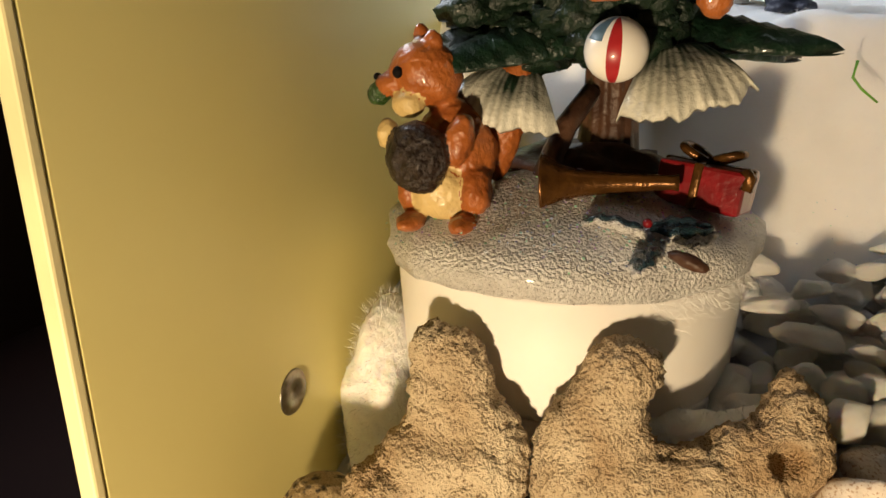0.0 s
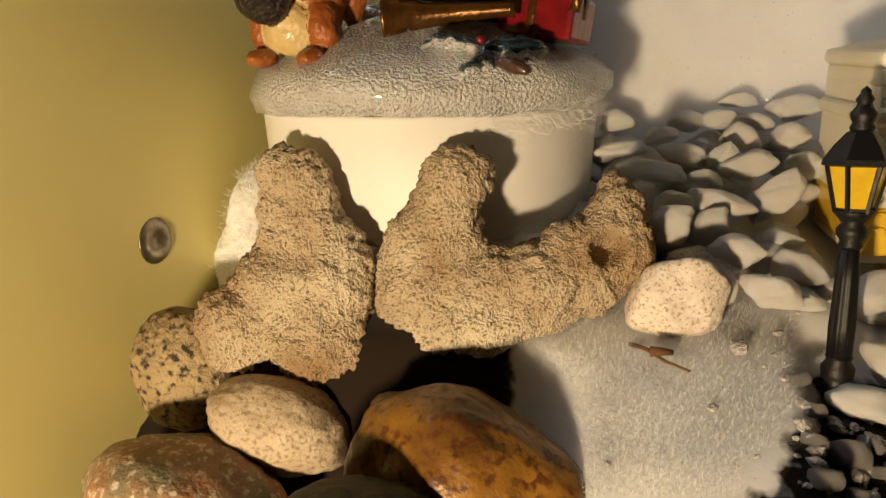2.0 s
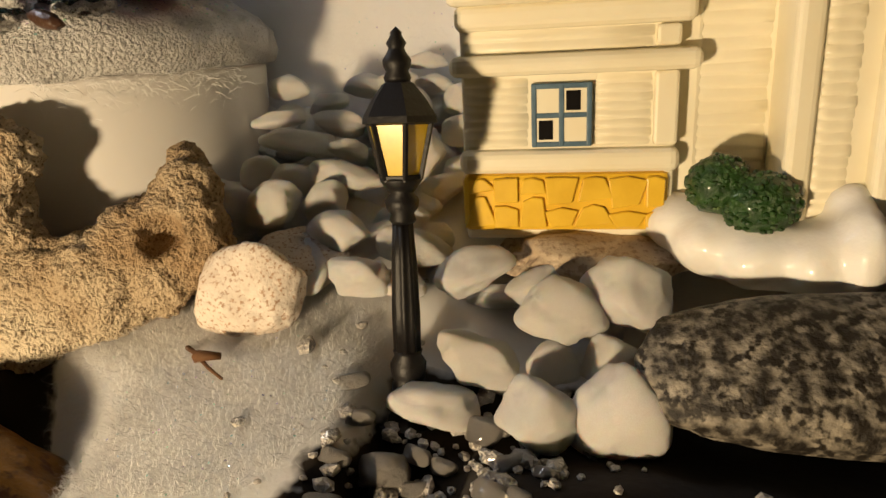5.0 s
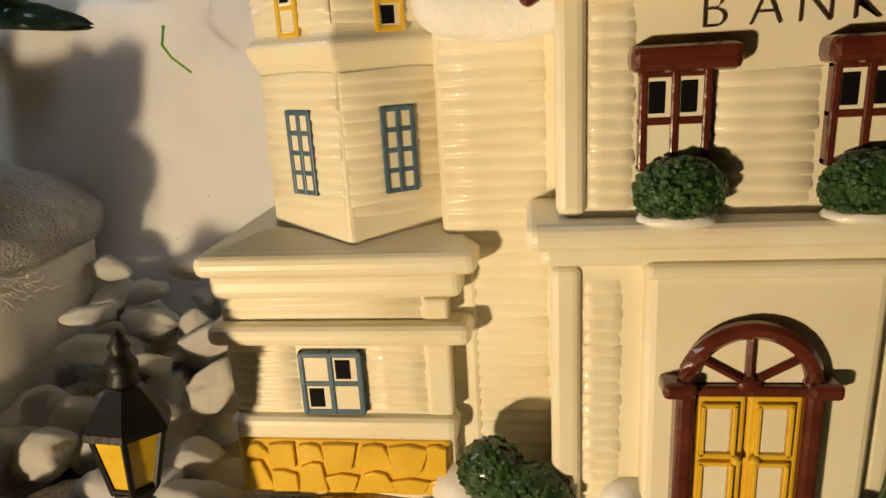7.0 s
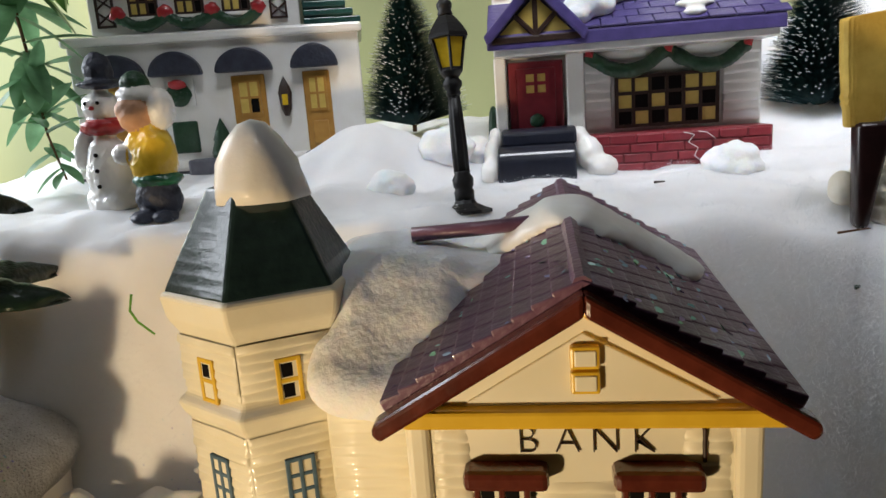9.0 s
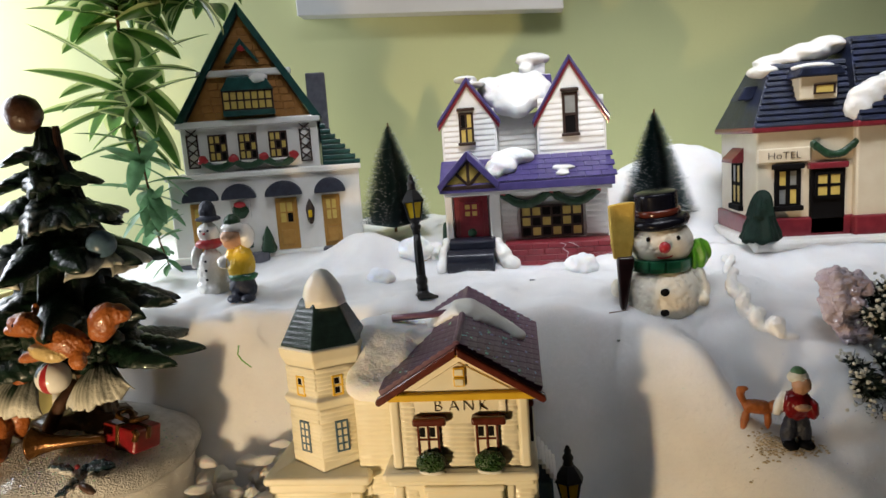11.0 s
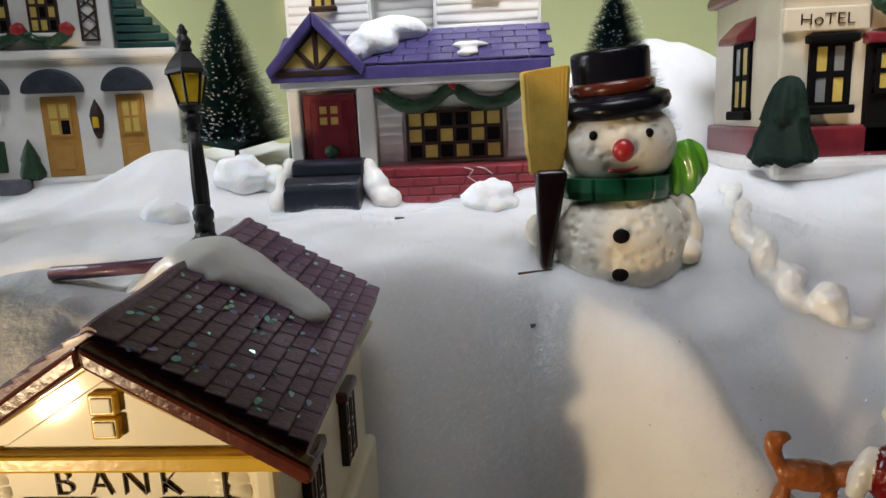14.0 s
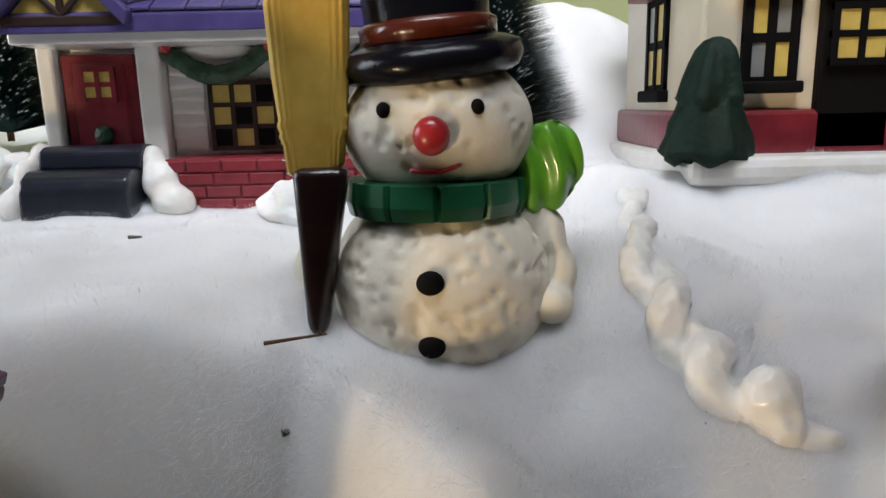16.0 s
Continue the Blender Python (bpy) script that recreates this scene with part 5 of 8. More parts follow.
def street_lamps():
    first = street_lamp()
    first.matrix_basis = pose(0.1078, 0.1850, 0.0170, -7, 1.6, 12) @ pose(0, 0, 0, 0, 0, 42) @ Matrix.Diagonal((1.02, 1.02, 1.02, 1))
    copy_thing(first, pose(0.1940, 0.3450, 0.1825, -7, 1.8, 40))
    copy_thing(first, pose(0.2850, 0.2275, 0.0310, -6, 2, 20))


stones()
pebbles()
gravel()
street_lamps()


# ---- the pot and the resin tree standing on it ----
def pot():
    p = anchored("plant_pot", (-0.029, 0.272, 0.030), "upturned white plastic pot carrying the tree ornament", "pot")
    bm = bmesh.new()
    lathe(bm, [(0.0640, 0.0525), (0.0650, 0.0560), (0.0672, 0.0960), (0.0660, 0.0975)], 72, -0.029, 0.272)
    part("body", bm, "pot", p, "", True)
    bm = bmesh.new()
    lathe(bm, [(0.0622, 0.018), (0.0652, 0.0520), (0.0646, 0.0535), (0.0630, 0.0535)], 72, -0.029, 0.272)
    part("rim", bm, "pot", p, "", True)


def branch(length, width, drop, frosting, seed):
    """A moulded fir branch along +x: a drooping, tapering tongue with slanting needle grooves."""
    bm = bmesh.new()
    lay = bm.verts.layers.float.new("frost")
    n, m = 30, 26
    rows = []
    for i in range(n + 1):
        t = i / n
        w = (width * (1 - t) ** 0.62 * (0.65 + 0.35 * min(1, t * 3)) + 0.0020) * (1 if t < 0.97 else 0.55)
        row = []
        for j in range(m):
            q = 2 * math.pi * j / m
            u, v = math.cos(q), math.sin(q)
            groove = math.sin(2 * math.pi * (t * 8 * length / 0.06 + 1.1 * abs(u)) + 2 * noise.noise((t * 3, u * 2, seed)))
            s = 1 + 0.09 * groove * min(1, 4 * (1 - t)) + 0.10 * noise.noise((t * 5, u * 2, v + seed))
            p = (length * t - 0.10 * length * abs(u) * t, w * u * s, -drop * t ** 1.5 + (0.52 if v > 0 else 0.34) * w * v * s - 0.25 * w * u * u)
            vert = bm.verts.new(p)
            vert[lay] = frosting * (0.15 + 0.85 * t) * (0.65 + 0.45 * groove) * (0.4 + 0.6 * max(0, v)) + 0.25 * frosting * noise.noise((t * 9, u * 4, seed))
            row.append(vert)
        rows.append(row)
    for a, b in zip(rows, rows[1:]):
        for j in range(m):
            bm.faces.new((a[j], a[(j + 1) % m], b[(j + 1) % m], b[j]))
    bm.faces.new(rows[0][::-1])
    bm.faces.new(rows[-1])
    return bm


def fan(radius, half, ridges, seed, frosting=1.0):
    """A shell-shaped branch tip: fine ridges spread from its root to a ragged pale rim."""
    bm = bmesh.new()
    lay = bm.verts.layers.float.new("frost")
    n, m = 14, ridges * 6
    sheets = []
    for side in (0, 1):
        rows = []
        for i in range(n + 1):
            t = 0.06 + 0.94 * i / n
            row = []
            for j in range(m + 1):
                u = -1 + 2 * j / m
                ridge = 0.5 + 0.5 * math.cos(u * ridges * math.pi + 2.2 * noise.noise((u * 3, t * 1.5, seed)))
                rag = 0.13 * noise.noise((u * 4, seed, 0)) + 0.03 * ridge
                x = radius * t * (1 + (rag - 0.22 * u * u) * t)
                y = radius * math.sin(half) * u * (0.30 + 0.80 * t ** 0.7)
                z = radius * (0.30 * math.sin(t * 2.2) - 0.30 * u * u * (0.3 + 0.7 * t)) + 0.00040 * ridge * t + 0.0016 * noise.noise((u * 2.5, t * 2.5, seed + 9)) * t - side * 0.0030 * (1.1 - 0.5 * t)
                v = bm.verts.new((x, y, z))
                v[lay] = frosting * (0.12 + 0.75 * t + 0.18 * (ridge - 0.4) + 0.35 * noise.noise((u * 3, t * 3, seed + 4)))
                row.append(v)
            rows.append(row)
        for a, b in zip(rows, rows[1:]):
            for j in range(m):
                f = (a[j], a[j + 1], b[j + 1], b[j])
                bm.faces.new(f if side == 0 else f[::-1])
        sheets.append([q[0] for q in rows] + rows[-1][1:] + [q[-1] for q in rows[-2::-1]] + rows[0][-2::-1])
    a, b = sheets
    for k in range(len(a)):
        k2 = (k + 1) % len(a)
        if a[k] is not a[k2]:
            bm.faces.new((a[k], a[k2], b[k2], b[k]))
    return bm


def facing(at, out, up):
    """Axes with x along out and z as near up as can be."""
    x = Vector(out).normalized()
    y = Vector(up).cross(x).normalized()
    m = Matrix((x, y, x.cross(y))).transposed().to_4x4()
    return Matrix.Translation(at) @ m


def holly_shape(s, thick):
    """A curled leaf with toothed edges and a sunk vein."""
    bm = bmesh.new()
    top, under = [], []
    for a in range(19):
        u = a / 18
        w = 0.50 * s * (math.sin(math.pi * min(0.98, max(0.02, u))) ** 0.6) * (0.78 + 0.34 * abs(math.cos(u * math.pi * 3.5)))
        row, low = [], []
        for b in range(9):
            v = b / 4 - 1
            z = 0.0016 * (1 - abs(v)) * abs(v) * 3 - 0.16 * s * (2 * u - 1) ** 2 + 0.0007 * math.sin(u * 21) * abs(v)
            p = (s * (2 * u - 1), w * v, z)
            row.append(bm.verts.new(p))
            low.append(bm.verts.new((p[0], p[1] * 0.92, p[2] - thick)))
        top.append(row)
        under.append(low)
    for a in range(18):
        for b in range(8):
            bm.faces.new((top[a][b], top[a + 1][b], top[a + 1][b + 1], top[a][b + 1]))
            bm.faces.new((under[a][b], under[a][b + 1], under[a + 1][b + 1], under[a + 1][b]))
        bm.faces.new((top[a][0], under[a][0], under[a + 1][0], top[a + 1][0]))
        bm.faces.new((top[a][8], top[a + 1][8], under[a + 1][8], under[a][8]))
    for b in range(8):
        bm.faces.new((top[0][b], top[0][b + 1], under[0][b + 1], under[0][b]))
        bm.faces.new((top[18][b], under[18][b], under[18][b + 1], top[18][b + 1]))
    return bm


def tree_ornament():
    t = anchored("tree_ornament", (-0.029, 0.272, 0.098), "glossy dark resin fir tree ornament with frosted branches", "ornament")
    bm = bmesh.new()
    lathe(bm, [(0.060, 0.0962), (0.0690, 0.0975), (0.0722, 0.1020), (0.0716, 0.1080), (0.0670, 0.1135), (0.0560, 0.1185), (0.0380, 0.1260), (0.0220, 0.1330), (0.0, 0.1345)], 90, -0.029, 0.272, 0.06)
    for v in bm.verts:
        v.co += 0.0024 * noise.noise_vector(v.co * 60) + 0.0008 * noise.noise_vector(v.co * 210)
    part("snow_base", bm, "grit_snow", t, "gritty white snow disc with glitter", True)
    rnd = random.Random(4)
    spots = []
    for k in range(1300):
        a, r = rnd.uniform(math.pi, 2 * math.pi), 0.072 * math.sqrt(rnd.uniform(0.15, 1))
        z = lerp_table(r, [(0, 0.1345), (0.022, 0.133), (0.038, 0.126), (0.056, 0.1185), (0.067, 0.1135), (0.0722, 0.105)])
        spots.append(((-0.029 + r * math.cos(a), 0.272 + r * math.sin(a), z + 0.0008), (math.cos(a) * 0.4, math.sin(a) * 0.4, 1)))
    tagged(part("glitter", glitter(bmesh.new(), spots, 0.00042, rnd), "glitter", t), kind="stuff")
    bm = bmesh.new()
    lathe(bm, [(0.0150, 0.128), (0.0118, 0.136), (0.0105, 0.150), (0.0100, 0.170), (0.0060, 0.250), (0.0020, 0.318)], 48, -0.014, 0.270, 0.10, 13, 0.12)
    part("trunk", bm, "resin_bark", t, "ridged brown trunk", True)
    part("root", tube(bmesh.new(), [(-0.036, 0.243, 0.116), (-0.034, 0.246, 0.130), (-0.028, 0.254, 0.146), (-0.020, 0.262, 0.158)], 0.0052, 10, 0.0035), "resin_bark", t, "", True)
    tiers = ((0.178, 0.078, 0.0190, 0.010, (-16, 20, 55, 90, 125, 160, 190, 218), 0.1), (0.216, 0.070, 0.0200, 0.016, 9, 0.25), (0.247, 0.061, 0.0180, 0.017, 9, 0.35), (0.272, 0.048, 0.0150, 0.015, 8, 0.4),
             (0.289, 0.033, 0.0110, 0.009, 7, 0.2), (0.303, 0.024, 0.0085, 0.007, 6, 0.1))
    for k, (z, length, width, drop, spread, frosting) in enumerate(tiers):
        cx = -0.016 - 0.014 * (z - 0.178) / 0.14
        angles = spread if k == 0 else [-10 + 360 * (j + 0.5 * (k % 2)) / spread + rnd.uniform(-7, 7) for j in range(spread)]
        for a in angles:
            amount = frosting * rnd.choice((0.2, 0.6, 1.6))
            ob = part("branch", branch(length * rnd.uniform(0.92, 1.04), width, drop, amount, rnd.uniform(0, 50)), "resin_fir", t, "", True)
            ob.matrix_basis = pose(cx, 0.270, z, rnd.uniform(-6, 6), rnd.uniform(-3, 3), a)
        if k in (2, 3):
            for j in range(0, len(angles), 2):
                a = radians(angles[j] + 180 / len(angles) + rnd.uniform(-5, 5))
                p = radians(rnd.uniform(24, 42))
                ob = part("branch_tip", fan(length * 0.50, radians(46), 7, rnd.uniform(0, 50), rnd.choice((0.0, 0.3, 0.8))), "resin_fir", t, "frosted fan-shaped branch tip", True)
                d = Vector((math.cos(a) * math.cos(p), math.sin(a) * math.cos(p), -math.sin(p)))
                ob.matrix_basis = facing((cx + length * 0.38 * math.cos(a), 0.270 + length * 0.38 * math.sin(a), z - 0.004), d, (0, 0, 1))
    for at, d, r, seed in (((-0.0445, 0.2470, 0.1690), (-0.22, -0.42, -0.88), 0.0265, 3.3), ((0.0060, 0.2450, 0.1740), (0.24, -0.42, -0.88), 0.0265, 8.1)):
        ob = part("branch_tip", fan(r, radians(48), 12, seed), "resin_fir", t, "frosted fan-shaped branch tip", True)
        ob.matrix_basis = facing(at, d, (0, -1, 0.4))
    bm = bmesh.new()
    lathe(bm, [(0.012, 0.176), (0.034, 0.184), (0.036, 0.205), (0.030, 0.228), (0.024, 0.250), (0.017, 0.275), (0.010, 0.300), (0.004, 0.318)], 48, -0.022, 0.270, 0.35, 11, 0.25)
    part("inner_foliage", bm, "conifer", t, "", True)
    bm = bmesh.new()
    for k in range(60):
        a = rnd.uniform(0, 6.3)
        blob(bm, (-0.018 + 0.026 * math.cos(a), 0.270 + 0.026 * math.sin(a), rnd.uniform(0.172, 0.200)), (0.010, 0.010, 0.007), 3, 0.5, 3.5, k)
    part("inner_foliage", bm, "conifer", t, "", True)
    bm = bmesh.new()
    for k in range(46):
        blob(bm, (rnd.uniform(-0.064, -0.006), rnd.uniform(0.246, 0.268), rnd.uniform(0.170, 0.192)), (0.010, 0.009, 0.0065), 3, 0.5, 3.5, k)
    part("inner_foliage", bm, "conifer", t, "", True)
    # dark brown lump on the disc round the trunk
    part("trunk_mound", blob(bmesh.new(), (-0.022, 0.266, 0.124), (0.034, 0.024, 0.0150), 4, 0.25, 3, 5, (0, 0, 0), 0.06), "resin_bark", t, "dark brown mound round the foot of the trunk", True)
    part("top_nut", blob(bmesh.new(), (-0.030, 0.265, 0.326), (0.011, 0.011, 0.012), 3, 0.1), "resin_bark", t, "", True)
    # baubles, gift and trumpet moulded onto it
    bm = bmesh.new()
    bmesh.ops.create_uvsphere(bm, u_segments=28, v_segments=16, radius=0.0098)
    ball = part("bauble", bm, "white", t, "white bauble with red and blue stripes", True)
    for name in ("nose", "blue"):
        ball.data.materials.append(M[name])
    for p in ball.data.polygons:
        a = math.degrees(math.atan2(p.center.x, -p.center.y))
        if abs(a) < 17:
            p.material_index = 1
        elif -70 < a < -22 and p.center.z > 0.003:
            p.material_index = 2
    ball.matrix_basis = pose(-0.0105, 0.2290, 0.1720, 10, 4, 0)
    part("bauble", blob(bmesh.new(), (0.0177, 0.250, 0.246), (0.0085, 0.0085, 0.0085), 3), "blue", t, "shiny blue bauble", True)
    gift = part("gift_box", bmesh.new(), "red", t, "glossy red gift box with gold ribbon")
    m = pose(0.0195, 0.2490, 0.1235, -6, 6, -20) @ Matrix.Diagonal((1.10, 1.1, 0.84, 1))
    bm = new_box(-0.0130, 0.0130, -0.0090, 0.0090, -0.004, 0.0135, 0.0016)
    bmesh.ops.transform(bm, matrix=m, verts=bm.verts)
    bm.to_mesh(gift.data)
    bm.free()
    bm = bmesh.new()
    box(bm, -0.0022, 0.0006, -0.0095, 0.0095, -0.0042, 0.0141, 0.0006)
    box(bm, -0.0135, 0.0135, -0.0016, 0.0016, 0.0050, 0.0140, 0.0006)
    for s in (-1, 1):
        tube(bm, [(0.0 + s * 0.0085 * math.sin(math.pi * q / 10) * (1 if q else 1), -0.004 * s * math.sin(2 * math.pi * q / 10), 0.0140 + 0.0052 * math.sin(math.pi * q / 10 + 0.1)) for q in range(11)], 0.0017, 8)
    tube(bm, [(0.0120, -0.0092, 0.0145), (0.0142, -0.0090, 0.0120), (0.0135, -0.0098, 0.0070)], 0.0017, 8)
    bmesh.ops.transform(bm, matrix=m, verts=bm.verts)
    part("ribbon", bm, "gold", gift, "", True)
    bm = bmesh.new()
    lathe(bm, [(0.0105, 0.0), (0.0098, 0.0010), (0.0065, 0.006), (0.0045, 0.013), (0.0034, 0.024), (0.0024, 0.042), (0.0030, 0.044)], 20)
    horn = part("trumpet", bm, "gold", t, "gold toy trumpet lying in the snow", True)
    horn.matrix_basis = pose(-0.0330, 0.2330, 0.1290, 0, 88, 4)
    # holly leaves and a cone in the snow
    for x, y, z, a, s in ((-0.0085, 0.2215, 0.1200, 160, 0.010), (0.0125, 0.2235, 0.1190, 10, 0.0095), (0.0020, 0.2090, 0.1130, -95, 0.0090)):
        for name, mat, grow, low in (("leaf_snow", "grit_snow", 1.16, -0.0012), ("holly_leaf", "holly", 1.0, 0.0004)):
            bm = holly_shape(s * grow, 0.0016)
            ob = part(name, bm, mat, t, "dark glittering holly leaf" if mat == "holly" else "", True)
            ob.matrix_basis = pose(x, y, z + low, 28, 0, a)
    part("berry", blob(bmesh.new(), (0.0022, 0.2200, 0.1205), (0.0016, 0.0016, 0.0016), 2), "red", t, "", True)
    part("cone", blob(bmesh.new(), (0.0145, 0.2090, 0.1125), (0.0065, 0.0024, 0.0022), 3, 0.2, 4, 1, (0, 15, -20)), "resin_bark", t, "", True)


def plain_figure(name, pieces, label, category="figurine"):
    """A small moulded and painted figure as one mesh; pieces are (centre, size, material, turn)."""
    mats = []
    for piece in pieces:
        if piece[2] not in mats:
            mats.append(piece[2])
    bulk = [p for p in pieces if max(p[1]) > 0.0021]
    ob = fused(name, [(p[0], p[1], *p[3:]) for p in bulk], 0.0007, mats[0], 0.0004, 0.0003, 160, 600)
    mesh = ob.data
    mesh.materials.clear()
    for mat in mats:
        mesh.materials.append(M[mat])
    frames = [(Vector(p[0]), Euler([radians(a) for a in (p[3] if len(p) > 3 else (0, 0, 0))]).to_matrix().inverted(), p[1], mats.index(p[2])) for p in bulk]
    for face in mesh.polygons:
        best = (9e9, 0)
        for c, turn, size, index in frames:
            d = turn @ (face.center - c)
            best = min(best, (abs(math.sqrt(sum((d[i] / size[i]) ** 2 for i in range(3))) - 1) * min(size), index))
        face.material_index = best[1]
    bm = bmesh.new()
    bm.from_mesh(mesh)
    for p in pieces:
        if p not in bulk:
            n = len(bm.faces)
            blob(bm, p[0], p[1], 2)
            bm.faces.ensure_lookup_table()
            for f in bm.faces[n:]:
                f.material_index, f.smooth = mats.index(p[2]), True
    bm.to_mesh(mesh)
    bm.free()
    return tagged(ob, label, category)


pot()
tree_ornament()
plain_figure("squirrel_figurine", [((-0.0745, 0.230, 0.1655), (0.0128, 0.0105, 0.0112), "fur", (0, 10, 0)), ((-0.0850, 0.228, 0.1625), (0.0062, 0.0055, 0.0048), "fur", (0, -12, 0)), ((-0.0790, 0.2245, 0.1560), (0.0058, 0.0045, 0.0050), "belly"), ((-0.0762, 0.232, 0.1770), (0.0030, 0.0022, 0.0045), "fur"), ((-0.0705, 0.2265, 0.1745), (0.0038, 0.0024, 0.0048), "fur"),
                                   ((-0.0908, 0.2275, 0.1645), (0.0015, 0.0014, 0.0014), "black"), ((-0.0808, 0.2202, 0.1662), (0.0018, 0.0014, 0.0020), "black"), ((-0.0905, 0.2270, 0.1590), (0.0042, 0.0030, 0.0040), "bush"), ((-0.0665, 0.2340, 0.1370), (0.0155, 0.0120, 0.0190), "fur"), ((-0.0690, 0.2250, 0.1265), (0.0108, 0.0062, 0.0100), "belly"),
                                   ((-0.0570, 0.2275, 0.1265), (0.0060, 0.0075, 0.0092), "fur"), ((-0.0800, 0.2280, 0.1255), (0.0045, 0.0070, 0.0080), "fur"), ((-0.0735, 0.2165, 0.1395), (0.0110, 0.0075, 0.0122), "cone"), ((-0.0845, 0.2190, 0.1465), (0.0036, 0.0042, 0.0055), "belly"), ((-0.0605, 0.2210, 0.1445), (0.0050, 0.0055, 0.0092), "fur", (0, 15, 0)),
                                   ((-0.0780, 0.2205, 0.1165), (0.0048, 0.0078, 0.0032), "fur"), ((-0.0590, 0.2205, 0.1162), (0.0050, 0.0078, 0.0034), "fur"), ((-0.0500, 0.2450, 0.1500), (0.0075, 0.0070, 0.0230), "fur", (0, 12, 0))],
             "orange and cream resin squirrel holding a pine cone").data.transform(Matrix.Translation((0.0022, 0, 0)))
x, y, z = 0.0060, 0.2200, 0.1960
plain_figure("squirrel_figurine", [((x, y, z), (0.0170, 0.0085, 0.0095), "fur", (0, 18, 0)), ((x - 0.0195, y - 0.003, z + 0.0110), (0.0090, 0.0070, 0.0075), "fur"), ((x - 0.0265, y - 0.004, z + 0.0085), (0.0045, 0.0040, 0.0035), "fur"), ((x - 0.0070, y - 0.005, z - 0.0050), (0.0110, 0.0060, 0.0050), "belly", (0, 18, 0)),
                                   ((x - 0.0160, y - 0.004, z - 0.0070), (0.0100, 0.0035, 0.0035), "fur", (0, -10, 0)), ((x + 0.0100, y - 0.004, z - 0.0100), (0.0050, 0.0040, 0.0065), "fur"), ((x + 0.0230, y + 0.004, z + 0.0090), (0.0085, 0.0065, 0.0120), "fur", (0, 25, 0)), ((x + 0.0300, y + 0.006, z + 0.0130), (0.0085, 0.0055, 0.0060), "fur"),
                                   ((x - 0.0150, y + 0.002, z + 0.0190), (0.0022, 0.0018, 0.0035), "fur"), ((x - 0.0215, y - 0.0085, z + 0.0120), (0.0013, 0.0010, 0.0014), "black")],
             "orange resin squirrel crouching on a fir branch")


# ---- houses on the upper snow ----
def small_window(parent, m, w, h, cols, rows, frame_mat, pattern, bar=0.0012, name="window"):
    """A painted window: one lattice frame and a pane for each opening, by a pattern of materials."""
    edge = new_box(-w / 2 - bar / 2, w / 2 + bar / 2, -0.0013, 0.001, h / 2 - bar / 2, h / 2 + bar / 2)
    bmesh.ops.transform(edge, matrix=m, verts=edge.verts)
    win = part(name, edge, frame_mat, parent)
    rods = [(x - bar / 2, x + bar / 2, -0.0014, -h / 2 - bar / 2, h / 2 + bar / 2) for x in [-w / 2 + w * i / cols for i in range(cols + 1)]]
    rods += [(-w / 2 - bar / 2, w / 2 + bar / 2, -0.0012, z - bar / 2, z + bar / 2) for z in [-h / 2 + h * j / rows for j in range(rows)]]
    for x0, x1, y, z0, z1 in rods:
        b = new_box(x0, x1, y, 0.001, z0, z1)
        bmesh.ops.transform(b, matrix=m, verts=b.verts)
        part("bar", b, frame_mat, win)
    for j in range(rows):
        for i in range(cols):
            x, z = -w / 2 + w * (i + 0.5) / cols, -h / 2 + h * (j + 0.5) / rows
            b = new_box(x - w / cols * 0.46, x + w / cols * 0.46, -0.0008, 0.0008, z - h / rows * 0.46, z + h / rows * 0.46)
            bmesh.ops.transform(b, matrix=m, verts=b.verts)
            part("pane", b, pattern[(i + j * cols) % len(pattern)], win)
    return win


def brick_rows(parent, x0, x1, z0, z1, y, rows, length, mat, slant=0.0, m=None):
    """Single bricks, in bond, each a part."""
    h = (z1 - z0) / rows
    for r in range(rows):
        x = x0 + slant * (rows - 1 - r) - (length / 2 if r % 2 else 0)
        start = x0 + slant * (rows - 1 - r)
        while x < x1:
            a, b = max(x, start), min(x + length, x1)
            if b - a > length * 0.2:
                bm = new_box(a + 0.0003, b - 0.0003, y - 0.0012, y + 0.0010, z0 + r * h + 0.0003, z0 + (r + 1) * h - 0.0003, 0.0004, 1)
                if m is not None:
                    bmesh.ops.transform(bm, matrix=m, verts=bm.verts)
                part("brick", bm, mat, parent)
            x += length


def shingle_rows(parent, x0, x1, y0, z0, y1, z1, rows, length, mat):
    """Tiles on a roof plane that rises from (y0, z0) to (y1, z1)."""
    ang = math.atan2(z1 - z0, y1 - y0)
    run = math.hypot(z1 - z0, y1 - y0)
    h = run / rows
    mesh = bpy.data.meshes.new("shingle")
    b = new_box(-length / 2 + 0.0002, length / 2 - 0.0002, -h * 0.58, h * 0.52, -0.0006, 0.0006, 0.0003, 1)
    b.to_mesh(mesh)
    b.free()
    mesh.materials.append(M[mat])
    for r in range(rows):
        d = (r + 0.5) * h
        x = x0 + length / 2 + (length / 2 if r % 2 else 0)
        while x < x1 - length * 0.2:
            ob = new("shingle", mesh)
            ob.parent = parent
            ob.matrix_basis = Matrix.Translation((x, y0 + d * math.cos(ang), z0 + d * math.sin(ang) + 0.0008)) @ Matrix.Rotation(ang - 0.06, 4, "X")
            x += length


def lumpy(name, spots, mat, parent, label, seed=0, voxel=0.0011, relax=8):
    ob = fused(name, [(c, tuple(1.25 * v for v in s)) for c, s in spots], voxel, mat, 0.0007, 0.0, 130, 300, (), seed, relax)
    ob.parent = parent
    if parent.name in ANCHORED:
        ob.matrix_parent_inverse = parent.matrix_basis.inverted()
    ob["label"] = label
    return ob


